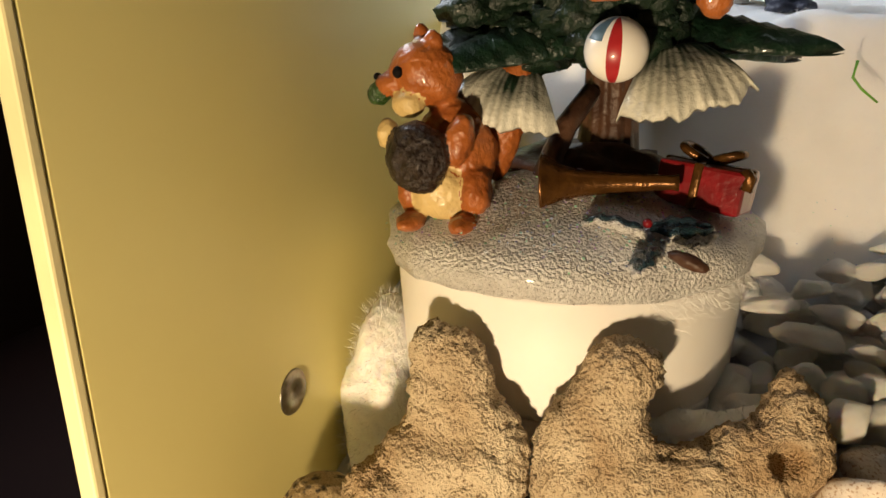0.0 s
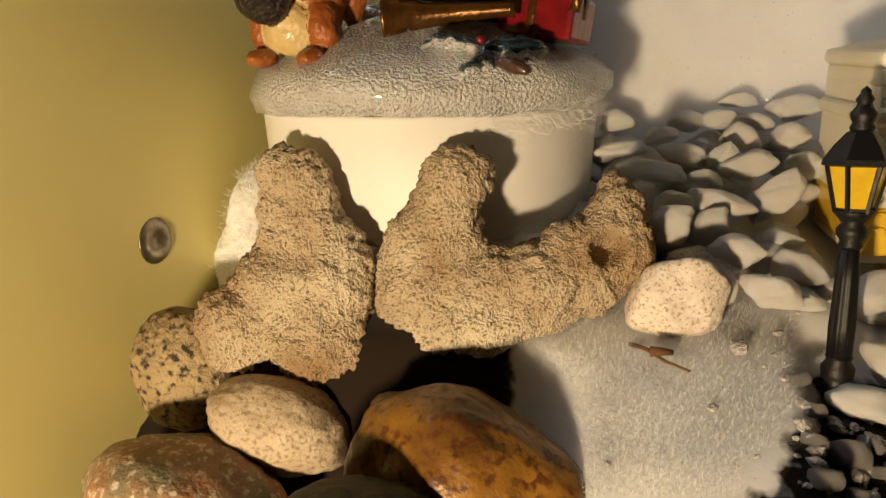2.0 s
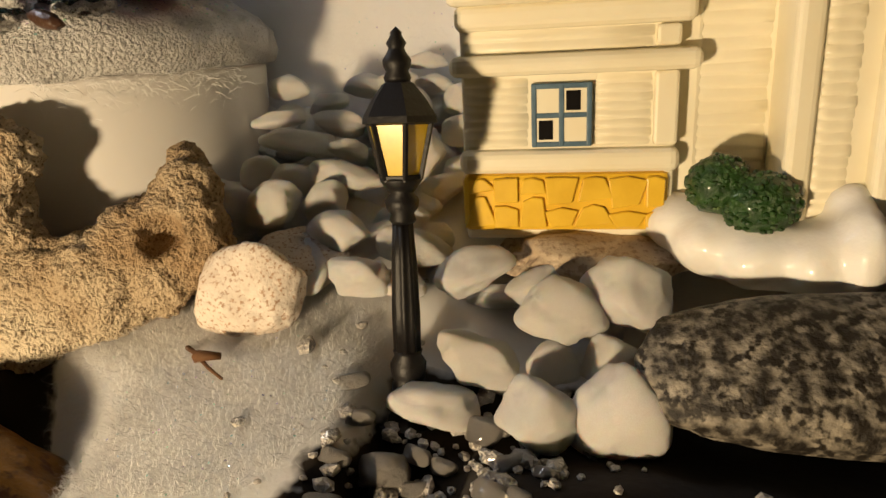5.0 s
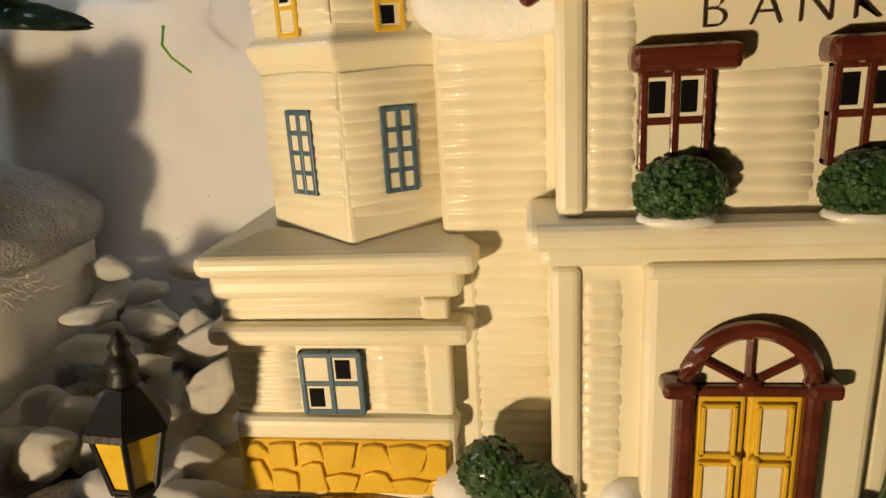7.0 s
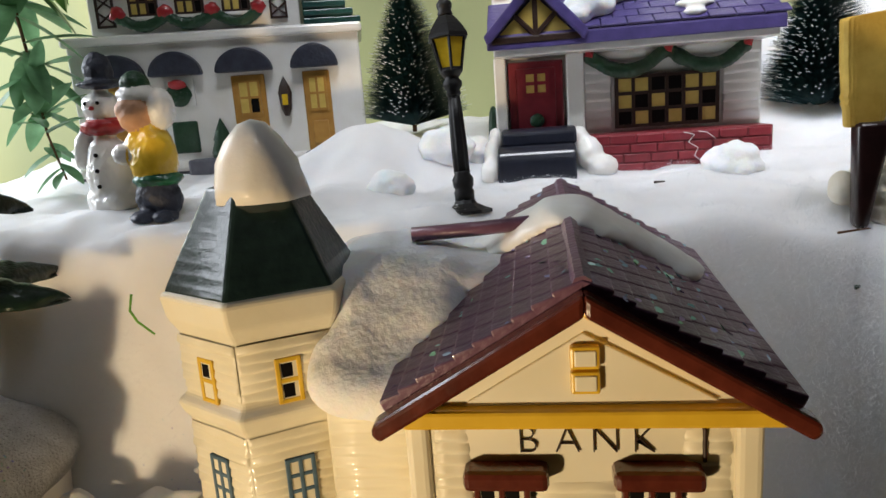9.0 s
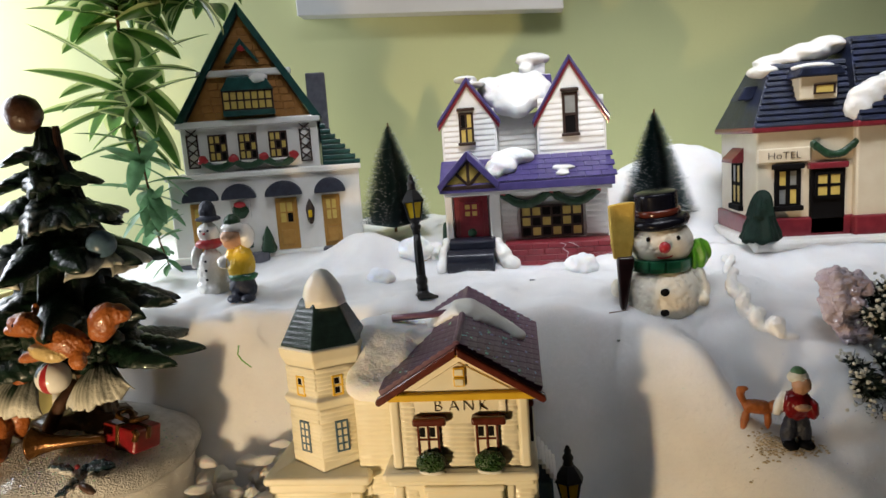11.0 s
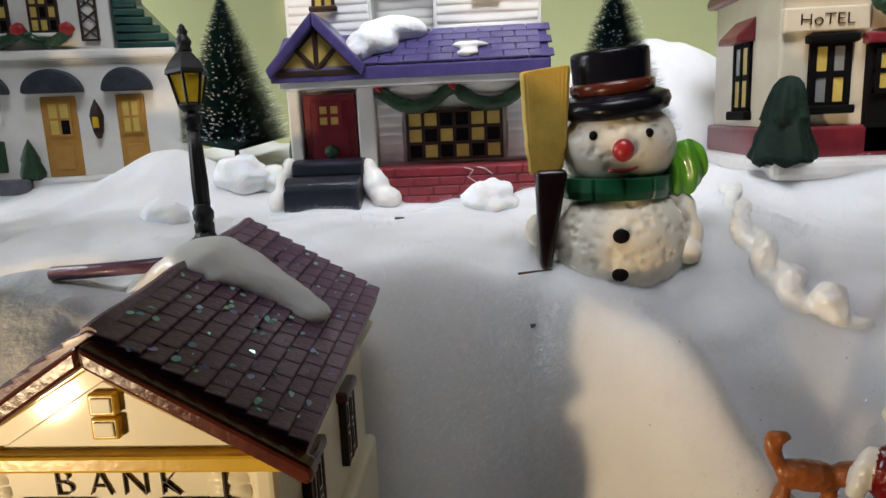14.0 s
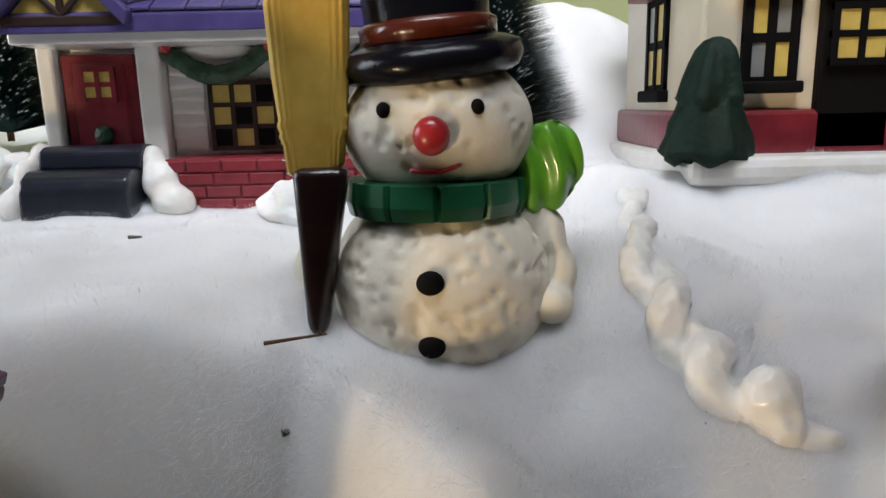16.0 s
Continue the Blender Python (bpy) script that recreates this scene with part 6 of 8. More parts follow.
def gabled(bm, x0, x1, z0, eave, apex, y0, y1):
    """Walls with a gable at the front."""
    prism(bm, [(x0, z0), (x1, z0), (x1, eave), ((x0 + x1) / 2, apex), (x0, eave)], y0, y1, 0.0008)


def roof_pair(parent, x0, x1, eave, apex, y0, y1, mat, fascia, over=0.003, thick=0.0045):
    cx = (x0 + x1) / 2
    k = (apex - eave) / ((x1 - x0) / 2)
    for s in (-1, 1):
        hw = (x1 - x0) / 2 + over
        e = apex - k * hw
        part("roof_slope", prism(bmesh.new(), [(cx, apex + thick), (cx + s * hw, e + thick), (cx + s * hw, e), (cx, apex)], y0 - 0.0035, y1, 0.0008), mat, parent)
        part("fascia", prism(bmesh.new(), [(cx, apex + 0.0004), (cx + s * (hw - 0.0006), e + 0.0004), (cx + s * (hw - 0.0010), e - 0.0030), (cx, apex - 0.0034)], y0 - 0.0020, y0 + 0.002, 0.0004), fascia, parent)


def purple_house():
    h = anchored("purple_roofed_house", (0.272, 0.49, 0.186), "white clapboard ceramic house with violet roofs and red door", "ceramic house")
    for x0, x1, eave, apex in ((0.2030, 0.2500, 0.3080, 0.3400), (0.2830, 0.3400, 0.3060, 0.3520)):
        bm = bmesh.new()
        gabled(bm, x0, x1, 0.186, eave, apex, 0.4560, 0.525)
        part("wall", bm, "white", h)
    part("wall", new_box(0.2480, 0.2850, 0.4720, 0.525, 0.186, 0.3120, 0.0008), "white", h)
    part("wall", new_box(0.2480, 0.2850, 0.4555, 0.475, 0.186, 0.2600, 0.0006), "white", h)
    for x0, x1, z0, z1, y, n in ((0.2045, 0.2485, 0.264, 0.318, 0.4560, 12), (0.2845, 0.3385, 0.264, 0.322, 0.4560, 12), (0.2505, 0.2825, 0.266, 0.308, 0.4720, 9), (0.2500, 0.2640, 0.207, 0.246, 0.4545, 8), (0.3205, 0.3390, 0.207, 0.246, 0.4545, 8)):
        part("siding", siding(bmesh.new(), x0, x1, z0, z1, y, n, 0.0006), "white", h)
    roof_pair(h, 0.2030, 0.2500, 0.3080, 0.3400, 0.4560, 0.525, "violet", "brick_red")
    roof_pair(h, 0.2830, 0.3400, 0.3060, 0.3520, 0.4560, 0.525, "violet", "brick_red")
    part("rear_roof", prism(bmesh.new(), [(0.2500, 0.318), (0.2620, 0.344), (0.2980, 0.344), (0.3000, 0.318)], 0.478, 0.530, 0.001), "violet", h)
    part("chimney", new_box(0.2730, 0.2940, 0.495, 0.512, 0.338, 0.3560, 0.001), "white", h)
    lumpy("chimney_snow", [((0.2835, 0.503, 0.3590), (0.0125, 0.0110, 0.0050)), ((0.2780, 0.497, 0.3500), (0.0060, 0.0060, 0.0060))], "snow", h, "white snow on the chimney", 2)
    rnd = random.Random(3)
    heap = []
    for k in range(60):
        x = rnd.uniform(0.243, 0.290)
        low = 0.3130 + 0.55 * abs(x - 0.2655)
        z = rnd.uniform(low, 0.3400)
        heap.append(((x, 0.462 + (z - 0.313) * 0.75, z), (0.0078, 0.0070, 0.0062)))
    lumpy("roof_snow", heap, "snow", h, "white snow in the roof valley", 5, 0.0011, 16)
    lumpy("roof_snow", [((0.2250, 0.470, 0.3435), (0.0085, 0.0150, 0.0022)), ((0.2330, 0.470, 0.3385), (0.0075, 0.0150, 0.0022))], "snow", h, "thin white snow on the gable", 6)
    small_window(h, pose(0.2245, 0.4555, 0.3020), 0.0105, 0.0250, 2, 2, "ink", ("lit_pane", "lit_pane", "black", "lit_pane"), 0.0018)
    small_window(h, pose(0.3110, 0.4555, 0.3080), 0.0105, 0.0330, 1, 2, "ink", ("black", "grey_pane"), 0.0022)
    for x, z in ((0.2245, 0.3165), (0.3110, 0.3265), (0.2245, 0.2880), (0.3110, 0.2900)):
        part("window_cap", new_box(x - 0.0075, x + 0.0075, 0.4520, 0.457, z, z + 0.0028, 0.0008), "ink", h)
    # porch roof with its half-timbered gable
    porch = part("porch_roof", prism(bmesh.new(), [(0.4260, 0.2500), (0.4260, 0.2565), (0.4560, 0.2760), (0.4580, 0.2600)], 0.2010, 0.3420, 0.0008, "x"), "violet", h, "violet tiled porch roof")
    shingle_rows(porch, 0.2440, 0.3415, 0.4265, 0.2570, 0.4555, 0.2755, 5, 0.0125, "violet")
    bm = bmesh.new()
    prism(bm, [(0.2050, 0.2550), (0.2255, 0.2745), (0.2450, 0.2550)], 0.4275, 0.456)
    part("porch_gable", bm, "lit_pane", h, "yellow half-timbered gable")
    for s in (-1, 1):
        part("gable_roof", prism(bmesh.new(), [(0.2252, 0.2840), (0.2252 + s * 0.0255, 0.2570), (0.2252 + s * 0.0235, 0.2520), (0.2252, 0.2768)], 0.4225, 0.456, 0.001), "violet", h)
        part("timber", tube(bmesh.new(), [(0.2252, 0.4268, 0.2560), (0.2252 + s * 0.0100, 0.4268, 0.2660)], 0.0013, 6), "ink", h)
    part("timber", new_box(0.2240, 0.2265, 0.4262, 0.429, 0.2550, 0.2750, 0.0004), "ink", h)
    part("timber", new_box(0.2035, 0.2470, 0.4255, 0.430, 0.2528, 0.2562, 0.0006), "ink", h)
    lumpy("porch_snow", [((0.2520, 0.440, 0.2690), (0.0110, 0.0100, 0.0060)), ((0.2620, 0.450, 0.2760), (0.0150, 0.0090, 0.0060)), ((0.2460, 0.434, 0.2640), (0.0060, 0.0070, 0.0050))], "fluff", h, "tuft of white cotton snow", 8)
    lumpy("porch_snow", [((0.3030, 0.4385, 0.2655), (0.0086, 0.0056, 0.0018)), ((0.3015, 0.4310, 0.2610), (0.0052, 0.0046, 0.0017))], "snow", h, "patch of white snow", 9)
    # porch front
    part("porch_beam", new_box(0.2040, 0.3400, 0.4290, 0.4560, 0.2470, 0.2520, 0.0008), "white", h)
    for x, half in ((0.2058, 0.0032), (0.2450, 0.0046)):
        part("pilaster", new_box(x - half, x + half, 0.4475, 0.4580, 0.200, 0.2480, 0.0012, 3), "white", h)
    door = part("door", new_box(0.2100, 0.2388, 0.4510, 0.4580, 0.2080, 0.2450, 0.0008), "brick_red", h, "crimson painted door")
    part("door_leaf", new_box(0.2140, 0.2348, 0.4500, 0.4560, 0.2080, 0.2415, 0.0008), "brick_red", door)
    small_window(door, pose(0.2244, 0.4502, 0.2335), 0.0120, 0.0115, 2, 2, "brick_red", ("lit_pane",), 0.0018)
    part("wreath", bush_ball(bmesh.new(), (0.2244, 0.4495, 0.2140), (0.0042, 0.0020, 0.0042), 3, 20), "leaf_green", door, "small green wreath", True)
    win = small_window(h, pose(0.2920, 0.4535, 0.2205), 0.0510, 0.0255, 6, 3, "ink", ("black", "lit_pane", "black", "lit_pane", "black", "lit_pane", "lit_pane", "black", "lit_pane", "black", "lit_pane", "black", "lit_pane", "lit_pane", "black", "black", "lit_pane", "lit_pane"), 0.0018)
    for a, b in ((0.2530, 0.2900), (0.2940, 0.3300)):
        pts = [(a + (b - a) * k / 12, 0.4500 - 0.002 * math.sin(math.pi * k / 12), 0.2445 - 0.0085 * math.sin(math.pi * k / 12)) for k in range(13)]
        lumpy("garland", [(p, (0.0030, 0.0024, 0.0030)) for p in pts], "leaf_green", h, "dark green garland swag", 1, 0.0007, 1)
        part("garland_snow", blob(bmesh.new(), ((a + b) / 2, 0.4520, 0.2455), (0.0150, 0.0028, 0.0036), 3, 0.1), "snow", h, "", True)
    for x in (0.2525, 0.2920, 0.3310):
        part("bow", lathe(bmesh.new(), [(0.0, -0.003), (0.0032, 0.0), (0.0, 0.003)], 8, 0, 0), "nose", h, "red bow").matrix_basis = pose(x, 0.4480, 0.2465, 0, 60, 0)
    base = part("brick_base", prism(bmesh.new(), [(0.2520, 0.2050), (0.3400, 0.2050), (0.3400, 0.1780), (0.2660, 0.1780), (0.2600, 0.1900)], 0.4360, 0.4560, 0.0006), "brick_red", h, "crimson brick plinth")
    brick_rows(base, 0.2535, 0.3395, 0.1850, 0.2045, 0.4360, 4, 0.0135, "brick_red", 0.0035)
    for pts in ([(0.456, 0.2105), (0.4385, 0.2105), (0.4345, 0.2085), (0.4340, 0.2020), (0.456, 0.2020)], [(0.456, 0.2025), (0.4290, 0.2022), (0.4240, 0.1995), (0.4222, 0.1950), (0.4215, 0.1840), (0.456, 0.1840)]):
        low = pts[0][1] < 0.205
        part("step", prism(bmesh.new(), pts, 0.2035 if low else 0.2055, 0.2430 if low else 0.2440, 0.0012, "x"), "navy_black", h, "dark blue glazed step")
    lumpy("corner_snow", [((0.2460, 0.4420, 0.2035), (0.0036, 0.0050, 0.0060)), ((0.2500, 0.4370, 0.1965), (0.0056, 0.0060, 0.0070)), ((0.2560, 0.4320, 0.1895), (0.0070, 0.0060, 0.0050))], "snow", h, "white snow beside the steps", 12)
    lumpy("corner_snow", [((0.2020, 0.4440, 0.2050), (0.0030, 0.0060, 0.0060)), ((0.2000, 0.4360, 0.1970), (0.0034, 0.0060, 0.0070)), ((0.1990, 0.4280, 0.1900), (0.0040, 0.0060, 0.0060))], "snow", h, "white snow beside the steps", 13)
    part("vine", bush_ball(bmesh.new(), (0.2005, 0.4620, 0.2080), (0.0035, 0.0060, 0.0170), 5, 40), "leaf_green", h, "dark green climbing vine", True)


def green_house():
    h = thing("white_guest_house", pose(0.0330, 0.4790, 0.0, 0, 0, 14), "white ceramic house with dark awnings and steep brick gable", "ceramic house")
    bm = bmesh.new()
    box(bm, -0.0830, 0.0880, 0.0, 0.075, 0.190, 0.2760, 0.0012)
    box(bm, -0.0680, 0.0540, 0.0030, 0.075, 0.270, 0.3220, 0.0012)
    part("wall", bm, "white", h)
    for z0, z1, x0, x1, y in ((0.2735, 0.2790, -0.085, 0.0905, -0.004), (0.3195, 0.3255, -0.071, 0.0570, -0.002)):
        part("cornice", new_box(x0, x1, y, 0.075, z0, z1, 0.0016), "white", h)
    part("plinth", new_box(-0.0850, 0.0900, -0.0040, 0.075, 0.184, 0.1980, 0.001), "grey_stone", h, "grey painted stone plinth")
    part("ground_snow", new_box(-0.0860, 0.0915, -0.0060, 0.02, 0.1975, 0.2040, 0.002), "snow", h)
    part("side_roof", prism(bmesh.new(), [(0.0560, 0.2790), (0.0560, 0.3190), (0.0900, 0.2790)], 0.004, 0.075, 0.001), "teal_roof", h, "teal-green side roof")
    for k in range(8):
        t = k / 8
        part("roof_course", new_box(0.0560, 0.0905 - 0.0335 * t, 0.0022, 0.006, 0.2795 + 0.0385 * t, 0.2795 + 0.0385 * t + 0.0036, 0.0006), "teal_roof", h)
    gable = part("gable", prism(bmesh.new(), [(-0.0620, 0.3240), (0.0490, 0.3240), (-0.0065, 0.4180)], 0.0040, 0.072, 0.0008), "brick_tan", h, "orange-tan brick gable")
    rows = 13
    for r in range(rows):
        z0, z1 = 0.3260 + r * 0.0066, 0.3260 + r * 0.0066 + 0.0060
        half = 0.0535 * (1 - (z1 - 0.324) / 0.094)
        x = -0.0065 - half + (0.005 if r % 2 else 0)
        while x < -0.0065 + half - 0.003:
            part("brick", new_box(x + 0.0003, min(x + 0.0100, -0.0065 + half), 0.0028, 0.0050, z0, z1, 0.0004, 1), "brick_tan", gable)
            x += 0.0103
    for s in (-1, 1):
        part("roof_edge", prism(bmesh.new(), [(-0.0065, 0.4270), (-0.0065 + s * 0.0650, 0.3240), (-0.0065 + s * 0.0570, 0.3240), (-0.0065, 0.4160)], -0.0020, 0.075, 0.0010), "teal_roof", h, "dark green roof edge")
        part("dormer_roof", prism(bmesh.new(), [(-0.0065, 0.3960), (-0.0065 + s * 0.0150, 0.3750), (-0.0065 + s * 0.0125, 0.3740), (-0.0065, 0.3905)], -0.0020, 0.01, 0.0006), "teal_roof", h)
    part("bow", blob(bmesh.new(), (-0.0065, -0.001, 0.3870), (0.0036, 0.0020, 0.0030), 2, 0.3), "nose", h, "", True)
    part("snow_band", new_box(-0.0480, 0.0350, -0.0010, 0.006, 0.3630, 0.3690, 0.0016), "snow", h)
    bay = part("bay_window", new_box(-0.0270, 0.0180, -0.0060, 0.006, 0.3280, 0.3330, 0.0010), "teal_roof", h)
    part("bay_roof", prism(bmesh.new(), [(-0.0275, 0.3500), (0.0185, 0.3500), (0.0120, 0.3620), (-0.0200, 0.3620)], -0.0070, 0.006, 0.0012), "teal_roof", bay)
    small_window(bay, pose(-0.0045, -0.0045, 0.3415), 0.0430, 0.0160, 7, 2, "ink", ("lit_pane",), 0.0014)
    part("bay_snow", blob(bmesh.new(), (0.0060, -0.0040, 0.3605), (0.0085, 0.0060, 0.0055), 3, 0.2), "snow", bay, "", True)
    for k, x in enumerate((-0.0360, -0.0095, 0.0175)):
        small_window(h, pose(x, 0.0018, 0.3010), 0.0150, 0.0225, 3, 3, "ink", ("lit_pane", "lit_pane", "black", "lit_pane", "black", "lit_pane"), 0.0015)
        part("sill", new_box(x - 0.0095, x + 0.0095, -0.0020, 0.004, 0.2865, 0.2890, 0.0007), "white", h)
    for x in (-0.0580, 0.0420):
        rail = part("trellis", new_box(x - 0.0051, x + 0.0051, 0.001, 0.003, 0.2840, 0.2852, 0.0002), "ink", h, "black iron trellis")
        for dx in (-0.0045, 0.0045):
            part("post", new_box(x + dx - 0.0006, x + dx + 0.0006, 0.001, 0.003, 0.2840, 0.3140), "ink", rail)
        for k in range(4):
            z = 0.2860 + k * 0.0085
            for e in (-1, 1):
                part("bar", tube(bmesh.new(), [(x - 0.0045 * e, 0.002, z), (x + 0.0045 * e, 0.002, z + 0.0070)], 0.0006, 5), "ink", rail)
    for a, b in ((-0.0490, -0.0240), (-0.0220, 0.0030), (0.0050, 0.0300)):
        pts = [(a + (b - a) * k / 8, -0.0020, 0.2885 - 0.0055 * math.sin(math.pi * k / 8)) for k in range(9)]
        lumpy("garland", [(p, (0.0027, 0.0020, 0.0026)) for p in pts], "leaf_green", h, "green garland", 2, 0.0007, 1)
    for x in (-0.0495, -0.0230, 0.0040, 0.0310):
        part("bow", blob(bmesh.new(), (x, -0.0030, 0.2905), (0.0048, 0.0022, 0.0042), 2, 0.35, 3, int(x * 999)), "nose", h, "red bow", True)
    # ground floor
    for k, x in enumerate((-0.0560, -0.0220, 0.0180, 0.0600)):
        w = (0.0160, 0.0155, 0.0170, 0.0145)[k]
        bm = bmesh.new()
        prism(bm, [(x + w * math.cos(math.pi * q / 12), 0.2540 + 0.0140 * math.sin(math.pi * q / 12)) for q in range(13)], -0.0075, 0.002, 0.0012)
        part("awning", bm, "denim", h, "dark scalloped awning")
    for x, w in ((0.0190, 0.0200), (0.0600, 0.0165), (-0.0580, 0.0165)):
        door = part("door", new_box(x - w / 2, x + w / 2, -0.0012, 0.003, 0.2040, 0.2520, 0.0008), "door_tan", h, "tan painted door")
        small_window(door, pose(x, -0.0012, 0.2385), w * 0.62, 0.0195, 2, 2, "door_tan", ("lit_pane", "black", "lit_pane", "lit_pane") if x < 0.03 else ("lit_pane",), 0.0014)
        part("door_panel", new_box(x - w * 0.3, x + w * 0.3, -0.0022, 0.002, 0.2080, 0.2220, 0.0006), "door_tan", door)
    small_window(h, pose(-0.0220, -0.0005, 0.2440), 0.0170, 0.0150, 2, 1, "white", ("white",), 0.0012)
    part("wreath", bush_ball(bmesh.new(), (-0.0220, -0.0025, 0.2430), (0.0080, 0.0024, 0.0080), 6, 30), "leaf_green", h, "round green wreath", True)
    part("bow", blob(bmesh.new(), (-0.0220, -0.0045, 0.2490), (0.0055, 0.0020, 0.0030), 2, 0.3), "nose", h, "red bow", True)
    part("shutter", new_box(-0.0290, -0.0140, -0.0020, 0.002, 0.2080, 0.2270, 0.0010), "leaf_green", h, "dark green panel")
    bm = bmesh.new()
    lathe(bm, [(0.0065, 0.0), (0.0070, 0.004), (0.0050, 0.011), (0.0056, 0.012), (0.0030, 0.019), (0.0, 0.025)], 20, 0, 0, 0.2)
    part("shrub", bm, "leaf_green", h, "small green conifer", True).matrix_basis = pose(0.0, -0.0030, 0.2030)
    bm = bmesh.new()
    lathe(bm, [(0.0012, 0.226), (0.0030, 0.230), (0.0042, 0.240), (0.0030, 0.244), (0.0010, 0.248), (0.0, 0.2500)], 6, 0.0405, -0.003)
    lan = part("wall_lantern", bm, "ink", h, "black wall lantern")
    part("pane", new_box(0.0388, 0.0422, -0.0072, -0.004, 0.2325, 0.2390, 0.0004), "amber", lan)
    for x in (0.0600, -0.0100):
        part("step", new_box(x - 0.0105, x + 0.0105, -0.0115, 0.002, 0.1935, 0.2040, 0.0014), "grey_stone", h, "grey painted doorstep")
    part("chimney", new_box(0.0460, 0.0640, 0.030, 0.046, 0.300, 0.3660, 0.0012), "grey_stone", h, "grey chimney stack")


def hotel():
    h = anchored("hotel_house", (0.50, 0.44, 0.202), "cream ceramic hotel with navy mansard roof and yellow windows", "ceramic house")
    bm = bmesh.new()
    box(bm, 0.4410, 0.5140, 0.4020, 0.490, 0.200, 0.2880, 0.0014)
    box(bm, 0.5080, 0.5720, 0.3960, 0.490, 0.200, 0.2880, 0.0016)
    part("wall", bm, "pale", h)
    for x0, x1, y in ((0.4380, 0.5100, 0.3990), (0.5060, 0.5750, 0.3925)):
        part("plinth", new_box(x0, x1, y, 0.492, 0.2040, 0.2190, 0.0016), "brick_red", h, "crimson painted plinth")
    part("ground_snow", new_box(0.4330, 0.5800, 0.3840, 0.495, 0.196, 0.2050, 0.003), "snow", h)
    roof = part("roof", bmesh.new(), "navy", h, "navy blue tiled mansard roof")
    bm = bmesh.new()
    for (x0, x1, y0, tx0, tx1, ty0, z0, z1) in ((0.4370, 0.5160, 0.3980, 0.4580, 0.5160, 0.4240, 0.2865, 0.3330), (0.5060, 0.5780, 0.3900, 0.5120, 0.5640, 0.4200, 0.2865, 0.3480)):
        v = [bm.verts.new(p) for p in ((x0, y0, z0), (x1, y0, z0), (x1, 0.494, z0), (x0, 0.494, z0), (tx0, ty0, z1), (tx1, ty0, z1), (tx1, 0.475, z1), (tx0, 0.475, z1))]
        for f in ((0, 1, 5, 4), (1, 2, 6, 5), (2, 3, 7, 6), (3, 0, 4, 7), (4, 5, 6, 7), (3, 2, 1, 0)):
            bm.faces.new([v[k] for k in f])
    bm.to_mesh(roof.data)
    bm.free()
    for (x0, x1, y0, tx0, tx1, ty0, z0, z1, n) in ((0.4370, 0.5160, 0.3980, 0.4580, 0.5160, 0.4240, 0.2865, 0.3330, 11), (0.5060, 0.5780, 0.3900, 0.5120, 0.5640, 0.4200, 0.2865, 0.3480, 13)):
        for k in range(n):
            t = (k + 0.3) / n
            a, b = x0 + (tx0 - x0) * t, x1 + (tx1 - x1) * t
            y, z = y0 + (ty0 - y0) * t, z0 + (z1 - z0) * t
            bm = new_box(a + 0.0006, b - 0.0006, -0.0011, 0.0011, -0.0019, 0.0019, 0.0006, 1)
            bmesh.ops.transform(bm, matrix=Matrix.Translation((0, y - 0.0006, z)) @ Matrix.Rotation(-0.35, 4, "X"), verts=bm.verts)
            part("roof_course", bm, "navy", roof)
    for x0, x1, y in ((0.4365, 0.5120, 0.3970), (0.5050, 0.5790, 0.3890)):
        part("eave", new_box(x0, x1, y, 0.494, 0.2825, 0.2872, 0.0014), "brick_red", h)
    lumpy("roof_snow", [((0.4700, 0.440, 0.3350), (0.0160, 0.0150, 0.0050)), ((0.4900, 0.438, 0.3400), (0.0150, 0.0150, 0.0060)), ((0.5030, 0.438, 0.3440), (0.0110, 0.0150, 0.0060)), ((0.4560, 0.432, 0.3280), (0.0100, 0.0120, 0.0040))], "snow", roof, "white snow along the ridge", 3)
    lumpy("roof_snow", [((0.5150, 0.4000, 0.3030), (0.0110, 0.0060, 0.0080)), ((0.5240, 0.4020, 0.3100), (0.0110, 0.0060, 0.0060)), ((0.5350, 0.4060, 0.3160), (0.0080, 0.0060, 0.0045)), ((0.5090, 0.3990, 0.2960), (0.0080, 0.0060, 0.0080))], "snow", roof, "drift of white snow", 6)
    dormer = part("dormer", new_box(0.4700, 0.4960, 0.4000, 0.430, 0.3040, 0.3220, 0.0012), "pale", h)
    part("dormer_roof", prism(bmesh.new(), [(0.4660, 0.3200), (0.5000, 0.3200), (0.4960, 0.3270), (0.4700, 0.3270)], 0.3950, 0.432, 0.0012), "navy", dormer)
    part("dormer_snow", blob(bmesh.new(), (0.4820, 0.4080, 0.3275), (0.0150, 0.0120, 0.0030), 3, 0.15), "snow", dormer, "", True)
    small_window(dormer, pose(0.4865, 0.3995, 0.3110), 0.0130, 0.0060, 1, 1, "ink", ("lit_pane",), 0.0012)
    part("side_dormer", prism(bmesh.new(), [(0.4360, 0.3080), (0.4420, 0.3180), (0.4560, 0.3180), (0.4560, 0.3080)], 0.430, 0.450, 0.001), "navy", h)
